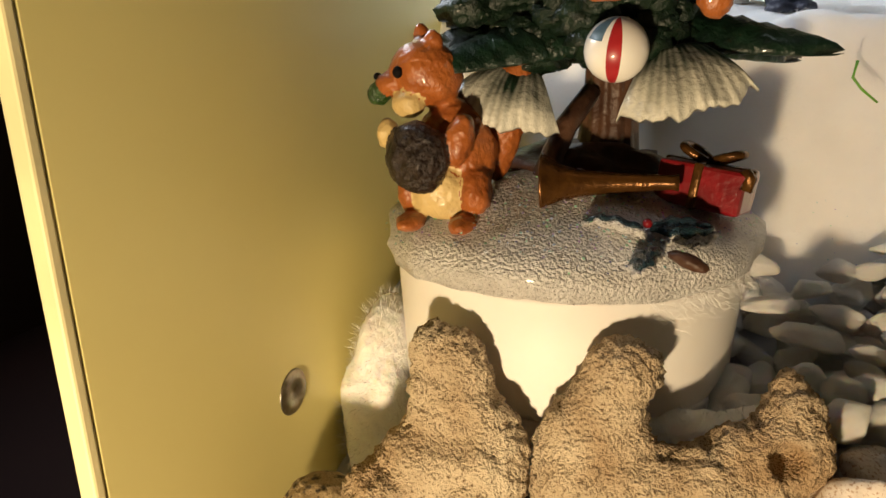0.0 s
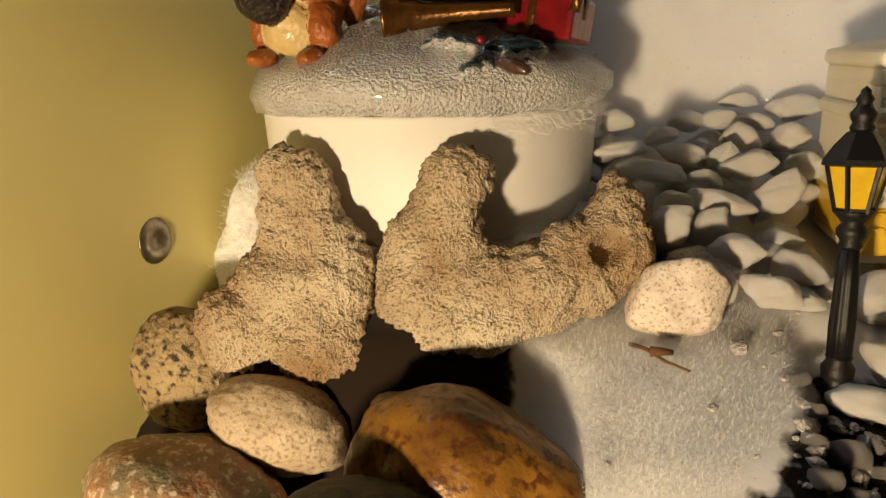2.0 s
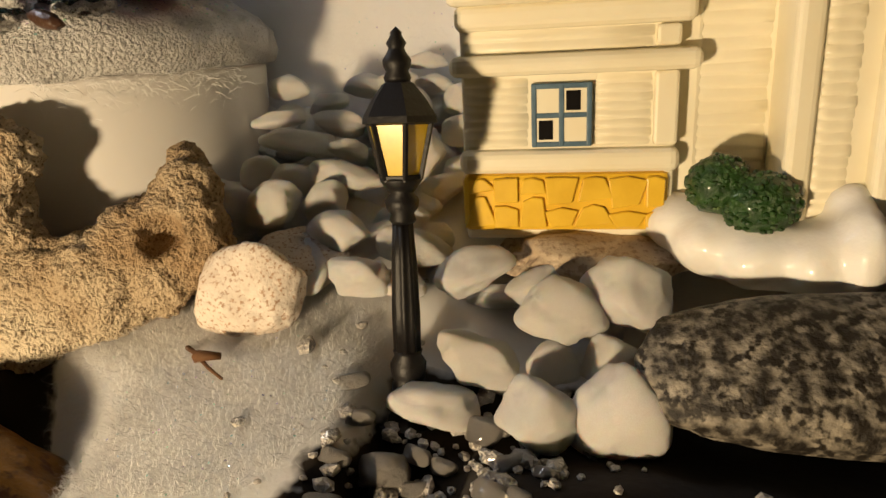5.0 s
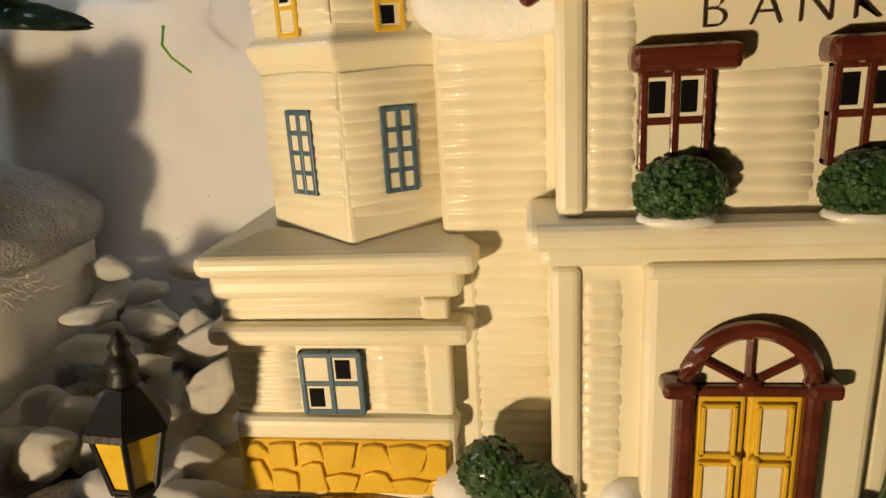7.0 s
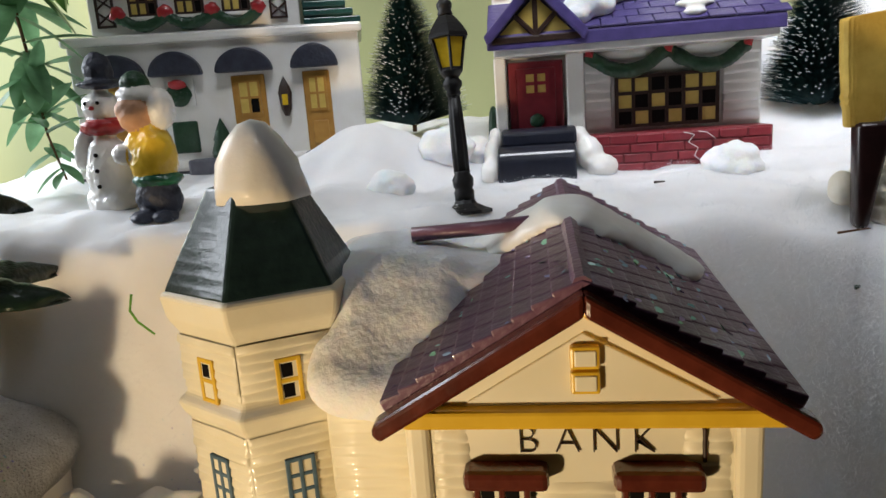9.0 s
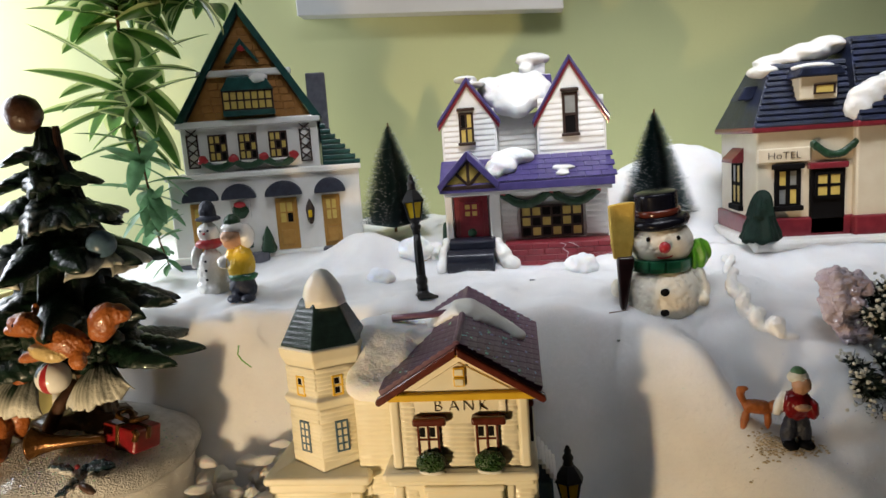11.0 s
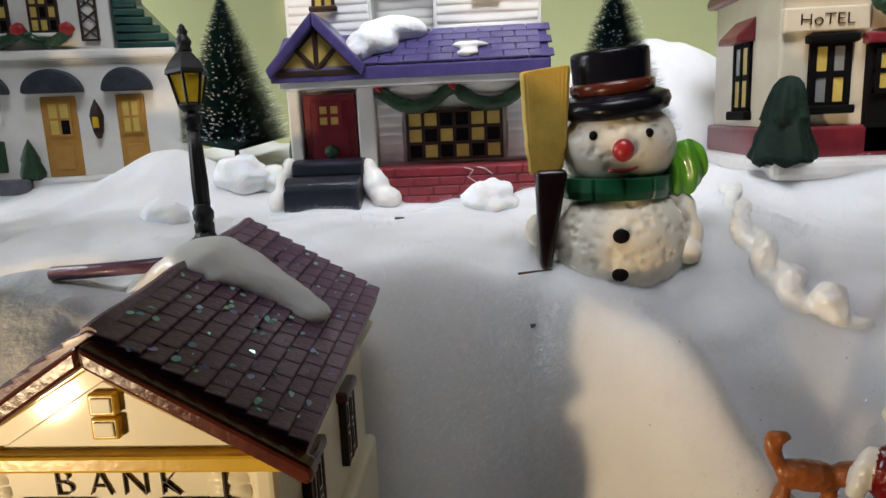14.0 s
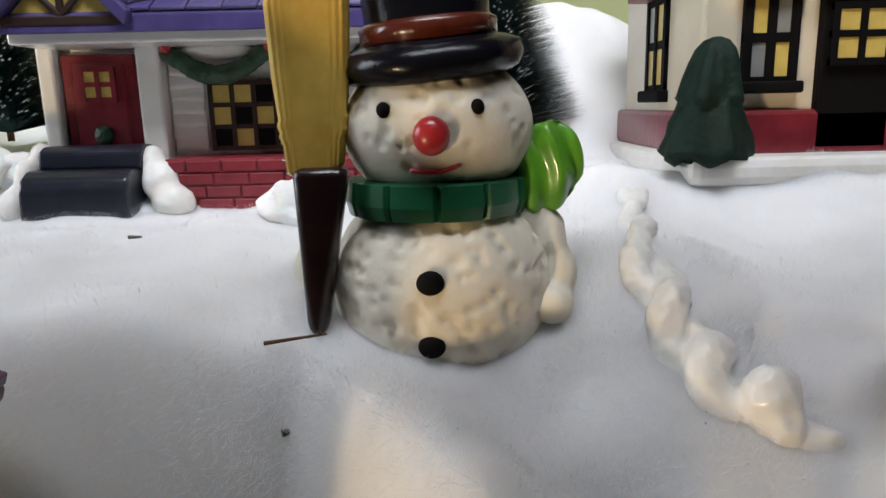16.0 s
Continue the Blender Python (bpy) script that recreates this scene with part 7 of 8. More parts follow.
    # openings
    for x, y, z, w, hh, pat in ((0.4625, 0.4015, 0.2415, 0.0150, 0.0270, ("grey_pane", "lit_pane", "lit_pane", "grey_pane")), (0.5420, 0.3955, 0.2410, 0.0180, 0.0300, ("grey_pane", "lit_pane", "lit_pane", "grey_pane"))):
        small_window(h, pose(x, y, z), w, hh, 2, 2, "black", pat, 0.0030)
        part("window_cap", new_box(x - w / 2 - 0.0035, x + w / 2 + 0.0035, y - 0.0040, y + 0.001, z + hh / 2, z + hh / 2 + 0.0038, 0.0008), "black", h)
        part("window_sill", new_box(x - w / 2 - 0.0030, x + w / 2 + 0.0030, y - 0.0040, y + 0.001, z - hh / 2 - 0.0038, z - hh / 2, 0.0008), "black", h)
    small_window(h, pose(0.4408, 0.4450, 0.2430, 0, 0, -90), 0.0200, 0.0320, 2, 2, "black", ("lit_pane", "lit_pane", "grey_pane", "lit_pane"), 0.0030)
    part("side_awning", prism(bmesh.new(), [(0.4320, 0.2600), (0.4325, 0.2630), (0.4415, 0.2720), (0.4415, 0.2600)], 0.431, 0.459, 0.0008), "brick_red", h, "crimson side awning")
    part("window_sill", new_box(0.4370, 0.4415, 0.432, 0.458, 0.2220, 0.2265, 0.0008), "black", h)
    door = part("door", new_box(0.4780, 0.5020, 0.3990, 0.404, 0.2060, 0.2540, 0.0008), "black", h, "black door with four yellow panes")
    small_window(door, pose(0.4900, 0.3985, 0.2420), 0.0175, 0.0170, 2, 2, "black", ("lit_pane",), 0.0022)
    part("door_cap", new_box(0.4765, 0.5035, 0.3965, 0.404, 0.2540, 0.2585, 0.0010), "brick_red", h)
    sign = part("sign", new_box(0.4415, 0.4780, 0.3995, 0.403, 0.2600, 0.2705, 0.0008), "pale", h, "cream sign board")
    letters("lettering", "HoTEL", pose(0.4595, 0.3992, 0.2628, 90), 0.0052, "ink", sign, 0.0003, 1.15)
    pts = [(0.4790 + 0.0300 * k / 12, 0.3985, 0.2725 - 0.0090 * math.sin(math.pi * k / 12)) for k in range(13)]
    lumpy("garland", [(p, (0.0022, 0.0019, 0.0024)) for p in pts], "leaf_green", h, "green garland over the door", 3, 0.0007, 1)
    part("bow", blob(bmesh.new(), (0.5420, 0.3930, 0.2720), (0.0070, 0.0025, 0.0055), 2, 0.35), "nose", h, "red bow", True)
    part("bow_leaf", blob(bmesh.new(), (0.5420, 0.3935, 0.2640), (0.0080, 0.0025, 0.0030), 2, 0.35), "leaf_green", h, "", True)
    bm = bmesh.new()
    rings = []
    for r, z in ((0.0100, 0.1960), (0.0138, 0.1985), (0.0134, 0.2010), (0.0122, 0.2060), (0.0108, 0.2110), (0.0094, 0.2155), (0.0086, 0.2180), (0.0094, 0.2190), (0.0092, 0.2210), (0.0082, 0.2270), (0.0070, 0.2330), (0.0056, 0.2380), (0.0036, 0.2412), (0.0012, 0.2425)):
        ring = []
        for k in range(48):
            a = 2 * math.pi * k / 48
            tier = 1.0 if z < 0.2185 else 0.0
            fold = 1 + 0.10 * math.sin(5 * a + 2.1 * tier) + 0.05 * math.sin(9 * a + 40 * z) + 0.10 * noise.noise((math.cos(a) * 1.6, math.sin(a) * 1.6, z * 160))
            drop = 0.0018 * math.sin(5 * a + 1.0) if z in (0.1960, 0.1985, 0.2180, 0.2190) else 0.0
            ring.append(bm.verts.new((0.4400 + r * fold * math.cos(a) + 0.05 * (z - 0.197), 0.3930 + r * fold * math.sin(a), 0.2415 + (z + drop - 0.2425) * 0.82)))
        rings.append(ring)
    for a, b in zip(rings, rings[1:]):
        for k in range(48):
            bm.faces.new((a[k], a[(k + 1) % 48], b[(k + 1) % 48], b[k]))
    bm.faces.new(rings[0][::-1])
    bm.faces.new(rings[-1])
    part("conifer", bm, "dark_fir", h, "dark green moulded conifer", True)


def bottle_brush(x, y, z0, z1, r, seed):
    """A bristle tree: thin twisted bristles round a wire, pale at their tips."""
    rnd = random.Random(seed)
    t = anchored("bottle_brush_tree", (x, y, z0), "dark green bristle fir tree with frosted tips", "miniature tree", "bristle trees")
    part("trunk", tube(bmesh.new(), [(x, y, z0 - 0.004), (x, y, z1)], 0.0016, 6, 0.0008), "bark", t)
    for name, mat, count, lo, hi in (("bristles", "needle", 10500, 0.0, 1.0), ("frosted_tips", "fibre", 1000, 0.90, 1.03)):
        bm = bmesh.new()
        for k in range(count):
            q = 1 - rnd.random() ** 0.62
            a = rnd.uniform(0, 2 * math.pi)
            reach = r * (1 - q) ** 0.85 * rnd.uniform(0.80, 1.06) + 0.0022
            d = Vector((math.cos(a), math.sin(a), 0.22))
            base = Vector((x, y, z0 + (z1 - z0) * q * 0.97))
            side = Vector((-math.sin(a), math.cos(a), 0.3)) * 0.00062
            p0, p1 = base + d * reach * lo, base + d * reach * hi
            v = [bm.verts.new(p) for p in (p0 - side, p0 + side, p1)]
            bm.faces.new(v)
        tagged(part(name, bm, mat, t, "frosted white bristle tips" if lo else ""), kind="stuff")


purple_house()
green_house()
hotel()
bottle_brush(0.1460, 0.5180, 0.2140, 0.3140, 0.0350, 1)
bottle_brush(0.3880, 0.5050, 0.2080, 0.3085, 0.0360, 2)


# ---- the big snowman ----
from mathutils import kdtree


def dimpled(bm, c, size, seed, count, depth=0.0008):
    """A rounded lump with many small shallow pits."""
    rnd = random.Random(seed)
    tree = kdtree.KDTree(count)
    for k in range(count):
        d = Vector((rnd.gauss(0, 1), rnd.gauss(0, 1), rnd.gauss(0, 1))).normalized()
        tree.insert(Vector([c[i] + d[i] * size[i] for i in range(3)]), k)
    tree.balance()
    n = len(bm.verts)
    blob(bm, c, size, 6, 0.014, 2, seed)
    bm.verts.ensure_lookup_table()
    c = Vector(c)
    for v in bm.verts[n:]:
        p, k, dist = tree.find(v.co)
        r = 0.0009 + 0.0010 * ((k * 7919) % 101) / 101
        if dist < r:
            v.co -= (v.co - c).normalized() * depth * (1 - (dist / r) ** 2)
    return bm


def snowman():
    s = anchored("snowman", (0.3545, 0.3280, 0.162), "white ceramic snowman with black hat, broom and green scarf", "snowman")
    bm = bmesh.new()
    dimpled(bm, (0.3560, 0.3290, 0.1835), (0.0254, 0.0250, 0.0240), 1, 460, 0.0007)
    part("body", bm, "snowman", s, "", True)
    bm = bmesh.new()
    dimpled(bm, (0.3555, 0.3270, 0.2180), (0.0206, 0.0195, 0.0168), 2, 190, 0.00045)
    part("head", bm, "snowman", s, "", True)
    for name, spots in (("arm", [((0.3745, 0.3270, 0.1985), (0.0056, 0.0065, 0.0075)), ((0.3790, 0.3260, 0.1925), (0.0052, 0.0065, 0.0080)), ((0.3815, 0.3240, 0.1855), (0.0046, 0.0055, 0.0070)), ((0.3795, 0.3185, 0.1800), (0.0048, 0.0050, 0.0048))]), ("mitten", [((0.3275, 0.3260, 0.1880), (0.0050, 0.0060, 0.0064))])):
        ob = fused(name, spots, 0.0008, "snowman", 0.0002, 0.0, 200, 300, (), 4, 12)
        ob.parent = s
        ob.matrix_parent_inverse = s.matrix_basis.inverted()
    hat = part("hat", bmesh.new(), "hat", s, "glossy black top hat, slightly tilted")
    bm = bmesh.new()
    lathe(bm, [(0.0160, -0.0004), (0.0186, 0.0004), (0.0198, 0.0030), (0.0190, 0.0056), (0.0162, 0.0070), (0.0140, 0.0078), (0.0132, 0.0100), (0.0136, 0.0205), (0.0133, 0.0220), (0.0120, 0.0228), (0.0, 0.0231)], 48, 0, 0, 0.035)
    for v in bm.verts:
        if v.co.z < 0.009 and abs(v.co.x) > 0.009:
            v.co.z += 0.10 * (abs(v.co.x) - 0.009) * (1 if v.co.x > 0 else 0.4)
    m = pose(0.3548, 0.3270, 0.2284, 3, -5, 0)
    bmesh.ops.transform(bm, matrix=m, verts=bm.verts)
    bm.to_mesh(hat.data)
    bm.free()
    for p in hat.data.polygons:
        p.use_smooth = True
    bm = bmesh.new()
    lathe(bm, [(0.0134, 0.0078), (0.0146, 0.0084), (0.0147, 0.0112), (0.0134, 0.0122)], 48)
    bmesh.ops.transform(bm, matrix=m, verts=bm.verts)
    part("hat_band", bm, "brown", hat, "dark red hat band", True)
    for x, z in ((0.3450, 0.2222), (0.3632, 0.2224)):
        part("eye", blob(bmesh.new(), (x, 0.3106 if x < 0.35 else 0.3098, z), (0.0014, 0.0014, 0.0016), 3), "black", s, "", True)
    part("nose", blob(bmesh.new(), (0.3542, 0.3066, 0.2172), (0.0036, 0.0030, 0.0038), 3), "nose", s, "round red nose", True)
    part("mouth", tube(bmesh.new(), [(0.3500 + 0.0012 * k, 0.3096 - 0.00012 * k * (8 - k) * 0.3, 0.2106 - 0.00006 * k * (8 - k) + 0.00010 * k) for k in range(9)], 0.0005, 6), "nose", s, "", True)
    for z, y in ((0.1890, 0.3042), (0.1755, 0.3056)):
        part("button", blob(bmesh.new(), (0.3533, y, z), (0.0028, 0.0016, 0.0025), 3), "black", s, "black button", True)
    scarf = part("scarf", bmesh.new(), "scarf", s, "dark green ribbed scarf")
    bm = bmesh.new()
    pts = [(0.3550 + 0.0180 * math.cos(a), 0.3270 + 0.0176 * math.sin(a), 0.2040) for a in [2 * math.pi * k / 144 for k in range(145)]]
    rings = []
    for k, p in enumerate(pts[:-1]):
        a = 2 * math.pi * k / 144
        out = Vector((math.cos(a), math.sin(a), 0))
        deep = 0.0013 if k % 12 == 0 else 0.0
        rings.append([bm.verts.new(Vector(p) + out * u * 0.9 + Vector((0, 0, w))) for u, w in ((-0.004, -0.0040), (0.0016 - deep, -0.0038), (0.0024 - deep, -0.0010), (0.0020 - deep, 0.0034), (-0.004, 0.0040))])
    for k in range(144):
        a, b = rings[k], rings[(k + 1) % 144]
        for j in range(5):
            bm.faces.new((a[j], b[j], b[(j + 1) % 5], a[(j + 1) % 5]))
    bm.to_mesh(scarf.data)
    bm.free()
    bm = bmesh.new()
    blob(bm, (0, 0, 0), (0.0078, 0.0044, 0.0108), 5, 0.05, 2, 3)
    for v in bm.verts:
        fold = math.sin(v.co.x * 900 + v.co.z * 420)
        v.co.y += 0.0010 * fold * (1 if v.co.y > 0 else -1)
        v.co.x += 0.22 * (v.co.z if v.co.z < 0 else 0)
    ob = part("scarf_tail", bm, "lime", scarf, "lime green scarf end", True)
    ob.matrix_basis = pose(0.3792, 0.3250, 0.2085, 0, 8, 10)
    broom = part("broom_head", bmesh.new(), "straw", s, "yellow straw broom head")
    bm = bmesh.new()
    rings = []
    for w, z in ((0.0068, 0.0), (0.0074, 0.0006), (0.0080, 0.0060), (0.0086, 0.0074), (0.0090, 0.0080), (0.0086, 0.0088), (0.0092, 0.0100), (0.0092, 0.0106), (0.0088, 0.0114), (0.0098, 0.0200), (0.0106, 0.0345), (0.0104, 0.0356), (0.0090, 0.0360)):
        ring = []
        for k in range(96):
            q = 2 * math.pi * k / 96
            c, d = math.cos(q), math.sin(q)
            x = w * math.copysign(abs(c) ** 0.55, c)
            deep = 0.00022 * (1 + math.cos(x / w * 40)) * (1 if z < 0.035 else 0)
            ring.append(bm.verts.new((x, 0.0020 + (0.0034 - deep) * math.copysign(abs(d) ** 0.5, d), z + 0.0008 * x / w)))
        rings.append(ring)
    for a, b in zip(rings, rings[1:]):
        for k in range(96):
            bm.faces.new((a[k], a[(k + 1) % 96], b[(k + 1) % 96], b[k]))
    bm.faces.new(rings[0][::-1])
    bm.faces.new(rings[-1])
    bmesh.ops.transform(bm, matrix=pose(0.3300, 0.3170, 0.2102, 0, 0, 0) @ Matrix.Diagonal((0.80, 1, 0.97, 1)), verts=bm.verts)
    bm.to_mesh(broom.data)
    bm.free()
    for p in broom.data.polygons:
        p.use_smooth = True
    bm = bmesh.new()
    prism(bm, [(0.3258, 0.2110), (0.3372, 0.2110), (0.3345, 0.1960), (0.3312, 0.1765), (0.3290, 0.1750), (0.3270, 0.1770)], 0.3125, 0.3200, 0.0018)
    part("broom_handle", bm, "broom_brown", s, "dark brown broom handle", True)


snowman()

# ---- small painted figures ----
x, y, z = 0.0265, 0.3720, 0.1880
plain_figure("snowman_figurine", [((x, y, z + 0.0150), (0.0120, 0.0110, 0.0220), "white"), ((x, y, z + 0.0040), (0.0130, 0.0120, 0.0100), "white"), ((x, y, z + 0.0480), (0.0082, 0.0080, 0.0085), "white"), ((x, y, z + 0.0395), (0.0110, 0.0100, 0.0042), "nose"), ((x + 0.0010, y, z + 0.0585), (0.0100, 0.0095, 0.0022), "denim"),
                                  ((x + 0.0010, y, z + 0.0650), (0.0065, 0.0065, 0.0075), "denim"), ((x, y - 0.0108, z + 0.0270), (0.0010, 0.0010, 0.0010), "black"), ((x, y - 0.0116, z + 0.0200), (0.0010, 0.0010, 0.0010), "black"), ((x, y - 0.0118, z + 0.0130), (0.0010, 0.0010, 0.0010), "black"), ((x - 0.003, y - 0.0075, z + 0.0500), (0.0009, 0.0007, 0.0009), "black"),
                                  ((x + 0.003, y - 0.0075, z + 0.0500), (0.0009, 0.0007, 0.0009), "black"), ((x, y - 0.0080, z + 0.0478), (0.0012, 0.0016, 0.0010), "nose"), ((x - 0.011, y - 0.002, z + 0.0300), (0.0040, 0.0050, 0.0100), "white", (0, 15, 0))],
             "small white snowman with red scarf and dark top hat")
x, y, z = 0.0545, 0.3600, 0.1860
plain_figure("doll_figurine", [((x, y, z + 0.0090), (0.0105, 0.0090, 0.0110), "denim"), ((x, y, z + 0.0270), (0.0112, 0.0092, 0.0150), "yellow"), ((x + 0.0010, y, z + 0.0170), (0.0112, 0.0094, 0.0035), "scarf"), ((x - 0.004, y - 0.001, z + 0.0460), (0.0085, 0.0080, 0.0085), "skin"), ((x - 0.003, y + 0.001, z + 0.0540), (0.0092, 0.0085, 0.0045), "white"),
                               ((x - 0.003, y, z + 0.0590), (0.0062, 0.0060, 0.0050), "leaf_green"), ((x + 0.0070, y + 0.001, z + 0.0470), (0.0055, 0.0065, 0.0090), "white"), ((x - 0.0105, y - 0.003, z + 0.0290), (0.0060, 0.0050, 0.0050), "white"), ((x - 0.004, y - 0.007, z + 0.0010), (0.0060, 0.0070, 0.0030), "denim"), ((x + 0.006, y - 0.007, z + 0.0010), (0.0050, 0.0070, 0.0030), "denim")],
             "plain painted doll in a yellow coat beside the snowman")
x, y, z = 0.4055, 0.2300, ground(0.4055, 0.2300) - 0.0005
plain_figure("doll_figurine", [((x - 0.0042, y, z + 0.0090), (0.0046, 0.0044, 0.0115), "denim", (0, 8, 0)), ((x + 0.0044, y, z + 0.0090), (0.0046, 0.0044, 0.0115), "denim", (0, -6, 0)), ((x, y, z + 0.0260), (0.0088, 0.0065, 0.0100), "red"), ((x - 0.0090, y + 0.001, z + 0.0260), (0.0034, 0.0034, 0.0085), "white", (0, 20, 0)), ((x + 0.0085, y - 0.003, z + 0.0230), (0.0034, 0.0050, 0.0065), "red"),
                               ((x + 0.0020, y - 0.003, z + 0.0385), (0.0055, 0.0052, 0.0055), "skin"), ((x + 0.0010, y, z + 0.0430), (0.0062, 0.0058, 0.0040), "bud"), ((x + 0.0010, y, z + 0.0460), (0.0042, 0.0040, 0.0036), "dusty_leaf"), ((x - 0.0048, y - 0.004, z + 0.0010), (0.0046, 0.0060, 0.0028), "black"), ((x + 0.0048, y - 0.004, z + 0.0010), (0.0046, 0.0060, 0.0028), "black"), ((x + 0.0015, y - 0.0062, z + 0.0255), (0.0045, 0.0030, 0.0020), "skin")],
             "plain painted doll in a red jumper and dark trousers").data.transform(Matrix.Translation((x - 0.0020, y, z)) @ Matrix.Scale(0.86, 4) @ Matrix.Translation((-x, -y, -z)))
x, y, z = 0.3870, 0.2390, ground(0.3870, 0.2390) - 0.0015
plain_figure("dog_figurine", [((x, y, z + 0.0120), (0.0088, 0.0038, 0.0042), "fur", (0, 10, 0)), ((x + 0.0105, y - 0.001, z + 0.0125), (0.0048, 0.0036, 0.0038), "fur"), ((x + 0.0055, y, z + 0.0050), (0.0019, 0.0022, 0.0065), "fur"), ((x - 0.0065, y, z + 0.0050), (0.0022, 0.0022, 0.0065), "fur", (0, 12, 0)), ((x - 0.0085, y, z + 0.0185), (0.0022, 0.0020, 0.0050), "fur", (0, -15, 0)), ((x - 0.0070, y, z + 0.0225), (0.0026, 0.0020, 0.0016), "fur")],
             "small brown painted dog on the snow slope")
rnd = random.Random(77)
bm = bmesh.new()
for k in range(700):
    x = rnd.gauss(0.3985, 0.0072)
    y = rnd.gauss(0.2275 - 0.25 * (x - 0.4005), 0.0024)
    q = rnd.uniform(0.0004, 0.0011)
    blob(bm, (x, y, ground(x, y) + q * 0.3), (q, q * 0.8, q * 0.6), 1, 0.4, 1.5, k)
tagged(part("sand", bm, "sand"), "pale sand and moss sprinkled at the figures' feet", "sand", kind="stuff")


# ---- cotton lumps, crystal, sprigs, hanging plant, debris ----
def cotton_lump(x, y, r, seed, label="lumpy white cotton-covered stone in the snow"):
    z = ground(x, y)
    ob = part("snow_stone", blob(bmesh.new(), (x, y, z + r * 0.22), (r, r * 0.85, r * 0.75), 4, 0.24, 1.8, seed, (0, 0, 0), 0.05), "fluff", None, "", True)
    return tagged(ob, label, "stone")


for k, (x, y, r) in enumerate(((0.1760, 0.4420, 0.0150), (0.3100, 0.3960, 0.0130), (0.1530, 0.3960, 0.0110), (0.1880, 0.4500, 0.0120))):
    cotton_lump(x, y, r, 70 + k)


def braid():
    """A twisted white rope of clay lying down the slope."""
    line = [(0.4135, 0.378), (0.4095, 0.360), (0.4045, 0.340), (0.4030, 0.325), (0.4040, 0.312), (0.4075, 0.302), (0.4130, 0.2945), (0.4205, 0.2900)]
    rnd = random.Random(9)
    spots = []
    for k in range(60):
        t = k / 59
        q = t * (len(line) - 1)
        i = min(int(q), len(line) - 2)
        x, y = line[i][0] + (line[i + 1][0] - line[i][0]) * (q - i), line[i][1] + (line[i + 1][1] - line[i][1]) * (q - i)
        w = (0.0040 + 0.0052 * t ** 1.5) * (1 - 0.25 * smooth01((t - 0.92) / 0.08))
        for strand in (0, math.pi):
            a = strand + t * 15 + 0.5 * math.sin(t * 9)
            spots.append(((x + 0.62 * w * math.cos(a), y, ground(x, y) - 0.0006 + 0.55 * w * math.sin(a)), (0.62 * w * rnd.uniform(0.9, 1.1), 0.0036, 0.60 * w)))
    ob = fused("twisted_rope", spots, 0.0008, "snow", 0.0008, 0.0003, 150, 500, (), 5, 3)
    tagged(ob, "twisted white clay rope lying on the snow", "rope")


def crystal():
    ob = fused("quartz_crystal", [((0.4470, 0.2850, 0.1940), (0.0100, 0.0100, 0.0110), (10, -20, 0)), ((0.4500, 0.2840, 0.1830), (0.0125, 0.0115, 0.0140), (0, -15, 20)), ((0.4560, 0.2830, 0.1700), (0.0110, 0.0105, 0.0130), (0, -20, 0)), ((0.4460, 0.2800, 0.1790), (0.0075, 0.0070, 0.0100)), ((0.4590, 0.2850, 0.1920), (0.0060, 0.0080, 0.0090))], 0.0010, "crystal", 0.0030, 0.0010, 130, 420, (), 6, 4)
    for p in ob.data.polygons:
        p.use_smooth = False
    tagged(ob, "rough pinkish quartz crystal standing on the slope", "crystal")


def sprig(x, y, z, r, seed, lean=(0, 0, 0)):
    """A dark sprig with fine leaves and clusters of cream buds."""
    rnd = random.Random(seed)
    s = thing("flower_sprig", pose(x, y, z, *lean), "dark green sprig with clusters of tiny cream-white buds", "plant", "budding sprigs")
    stems, leaves, buds = bmesh.new(), bmesh.new(), bmesh.new()
    for k in range(15):
        a, up = rnd.uniform(0, 2 * math.pi), rnd.uniform(0.25, 1.25)
        d = Vector((math.cos(a) * math.cos(up), math.sin(a) * math.cos(up), math.sin(up)))
        end = d * r * rnd.uniform(0.7, 1.05)
        tube(stems, [(0, 0, 0), end * 0.5 + Vector((0, 0, 0.002)), end], 0.0006, 5, 0.0003)
        for j in range(150):
            p = end * rnd.uniform(0.10, 0.98)
            q = Vector((rnd.uniform(-1, 1), rnd.uniform(-1, 1), rnd.uniform(-0.4, 1))).normalized()
            w = q.orthogonal().normalized() * 0.0013
            tip = p + q * 0.0075
            leaves.faces.new([leaves.verts.new(v) for v in (p - w, p + w, tip)])
        for j in range(20):
            p = end + Vector((rnd.gauss(0, 1), rnd.gauss(0, 1), rnd.gauss(0, 0.8))) * 0.0030
            blob(buds, p, (0.0011, 0.0011, 0.0011), 1, 0.3, 2, j)
    tagged(part("stems", stems, "bark", s), kind="stuff")
    tagged(part("leaves", leaves, "dark_leaf", s), kind="stuff")
    tagged(part("buds", buds, "bud", s, "clusters of cream buds"), kind="stuff")


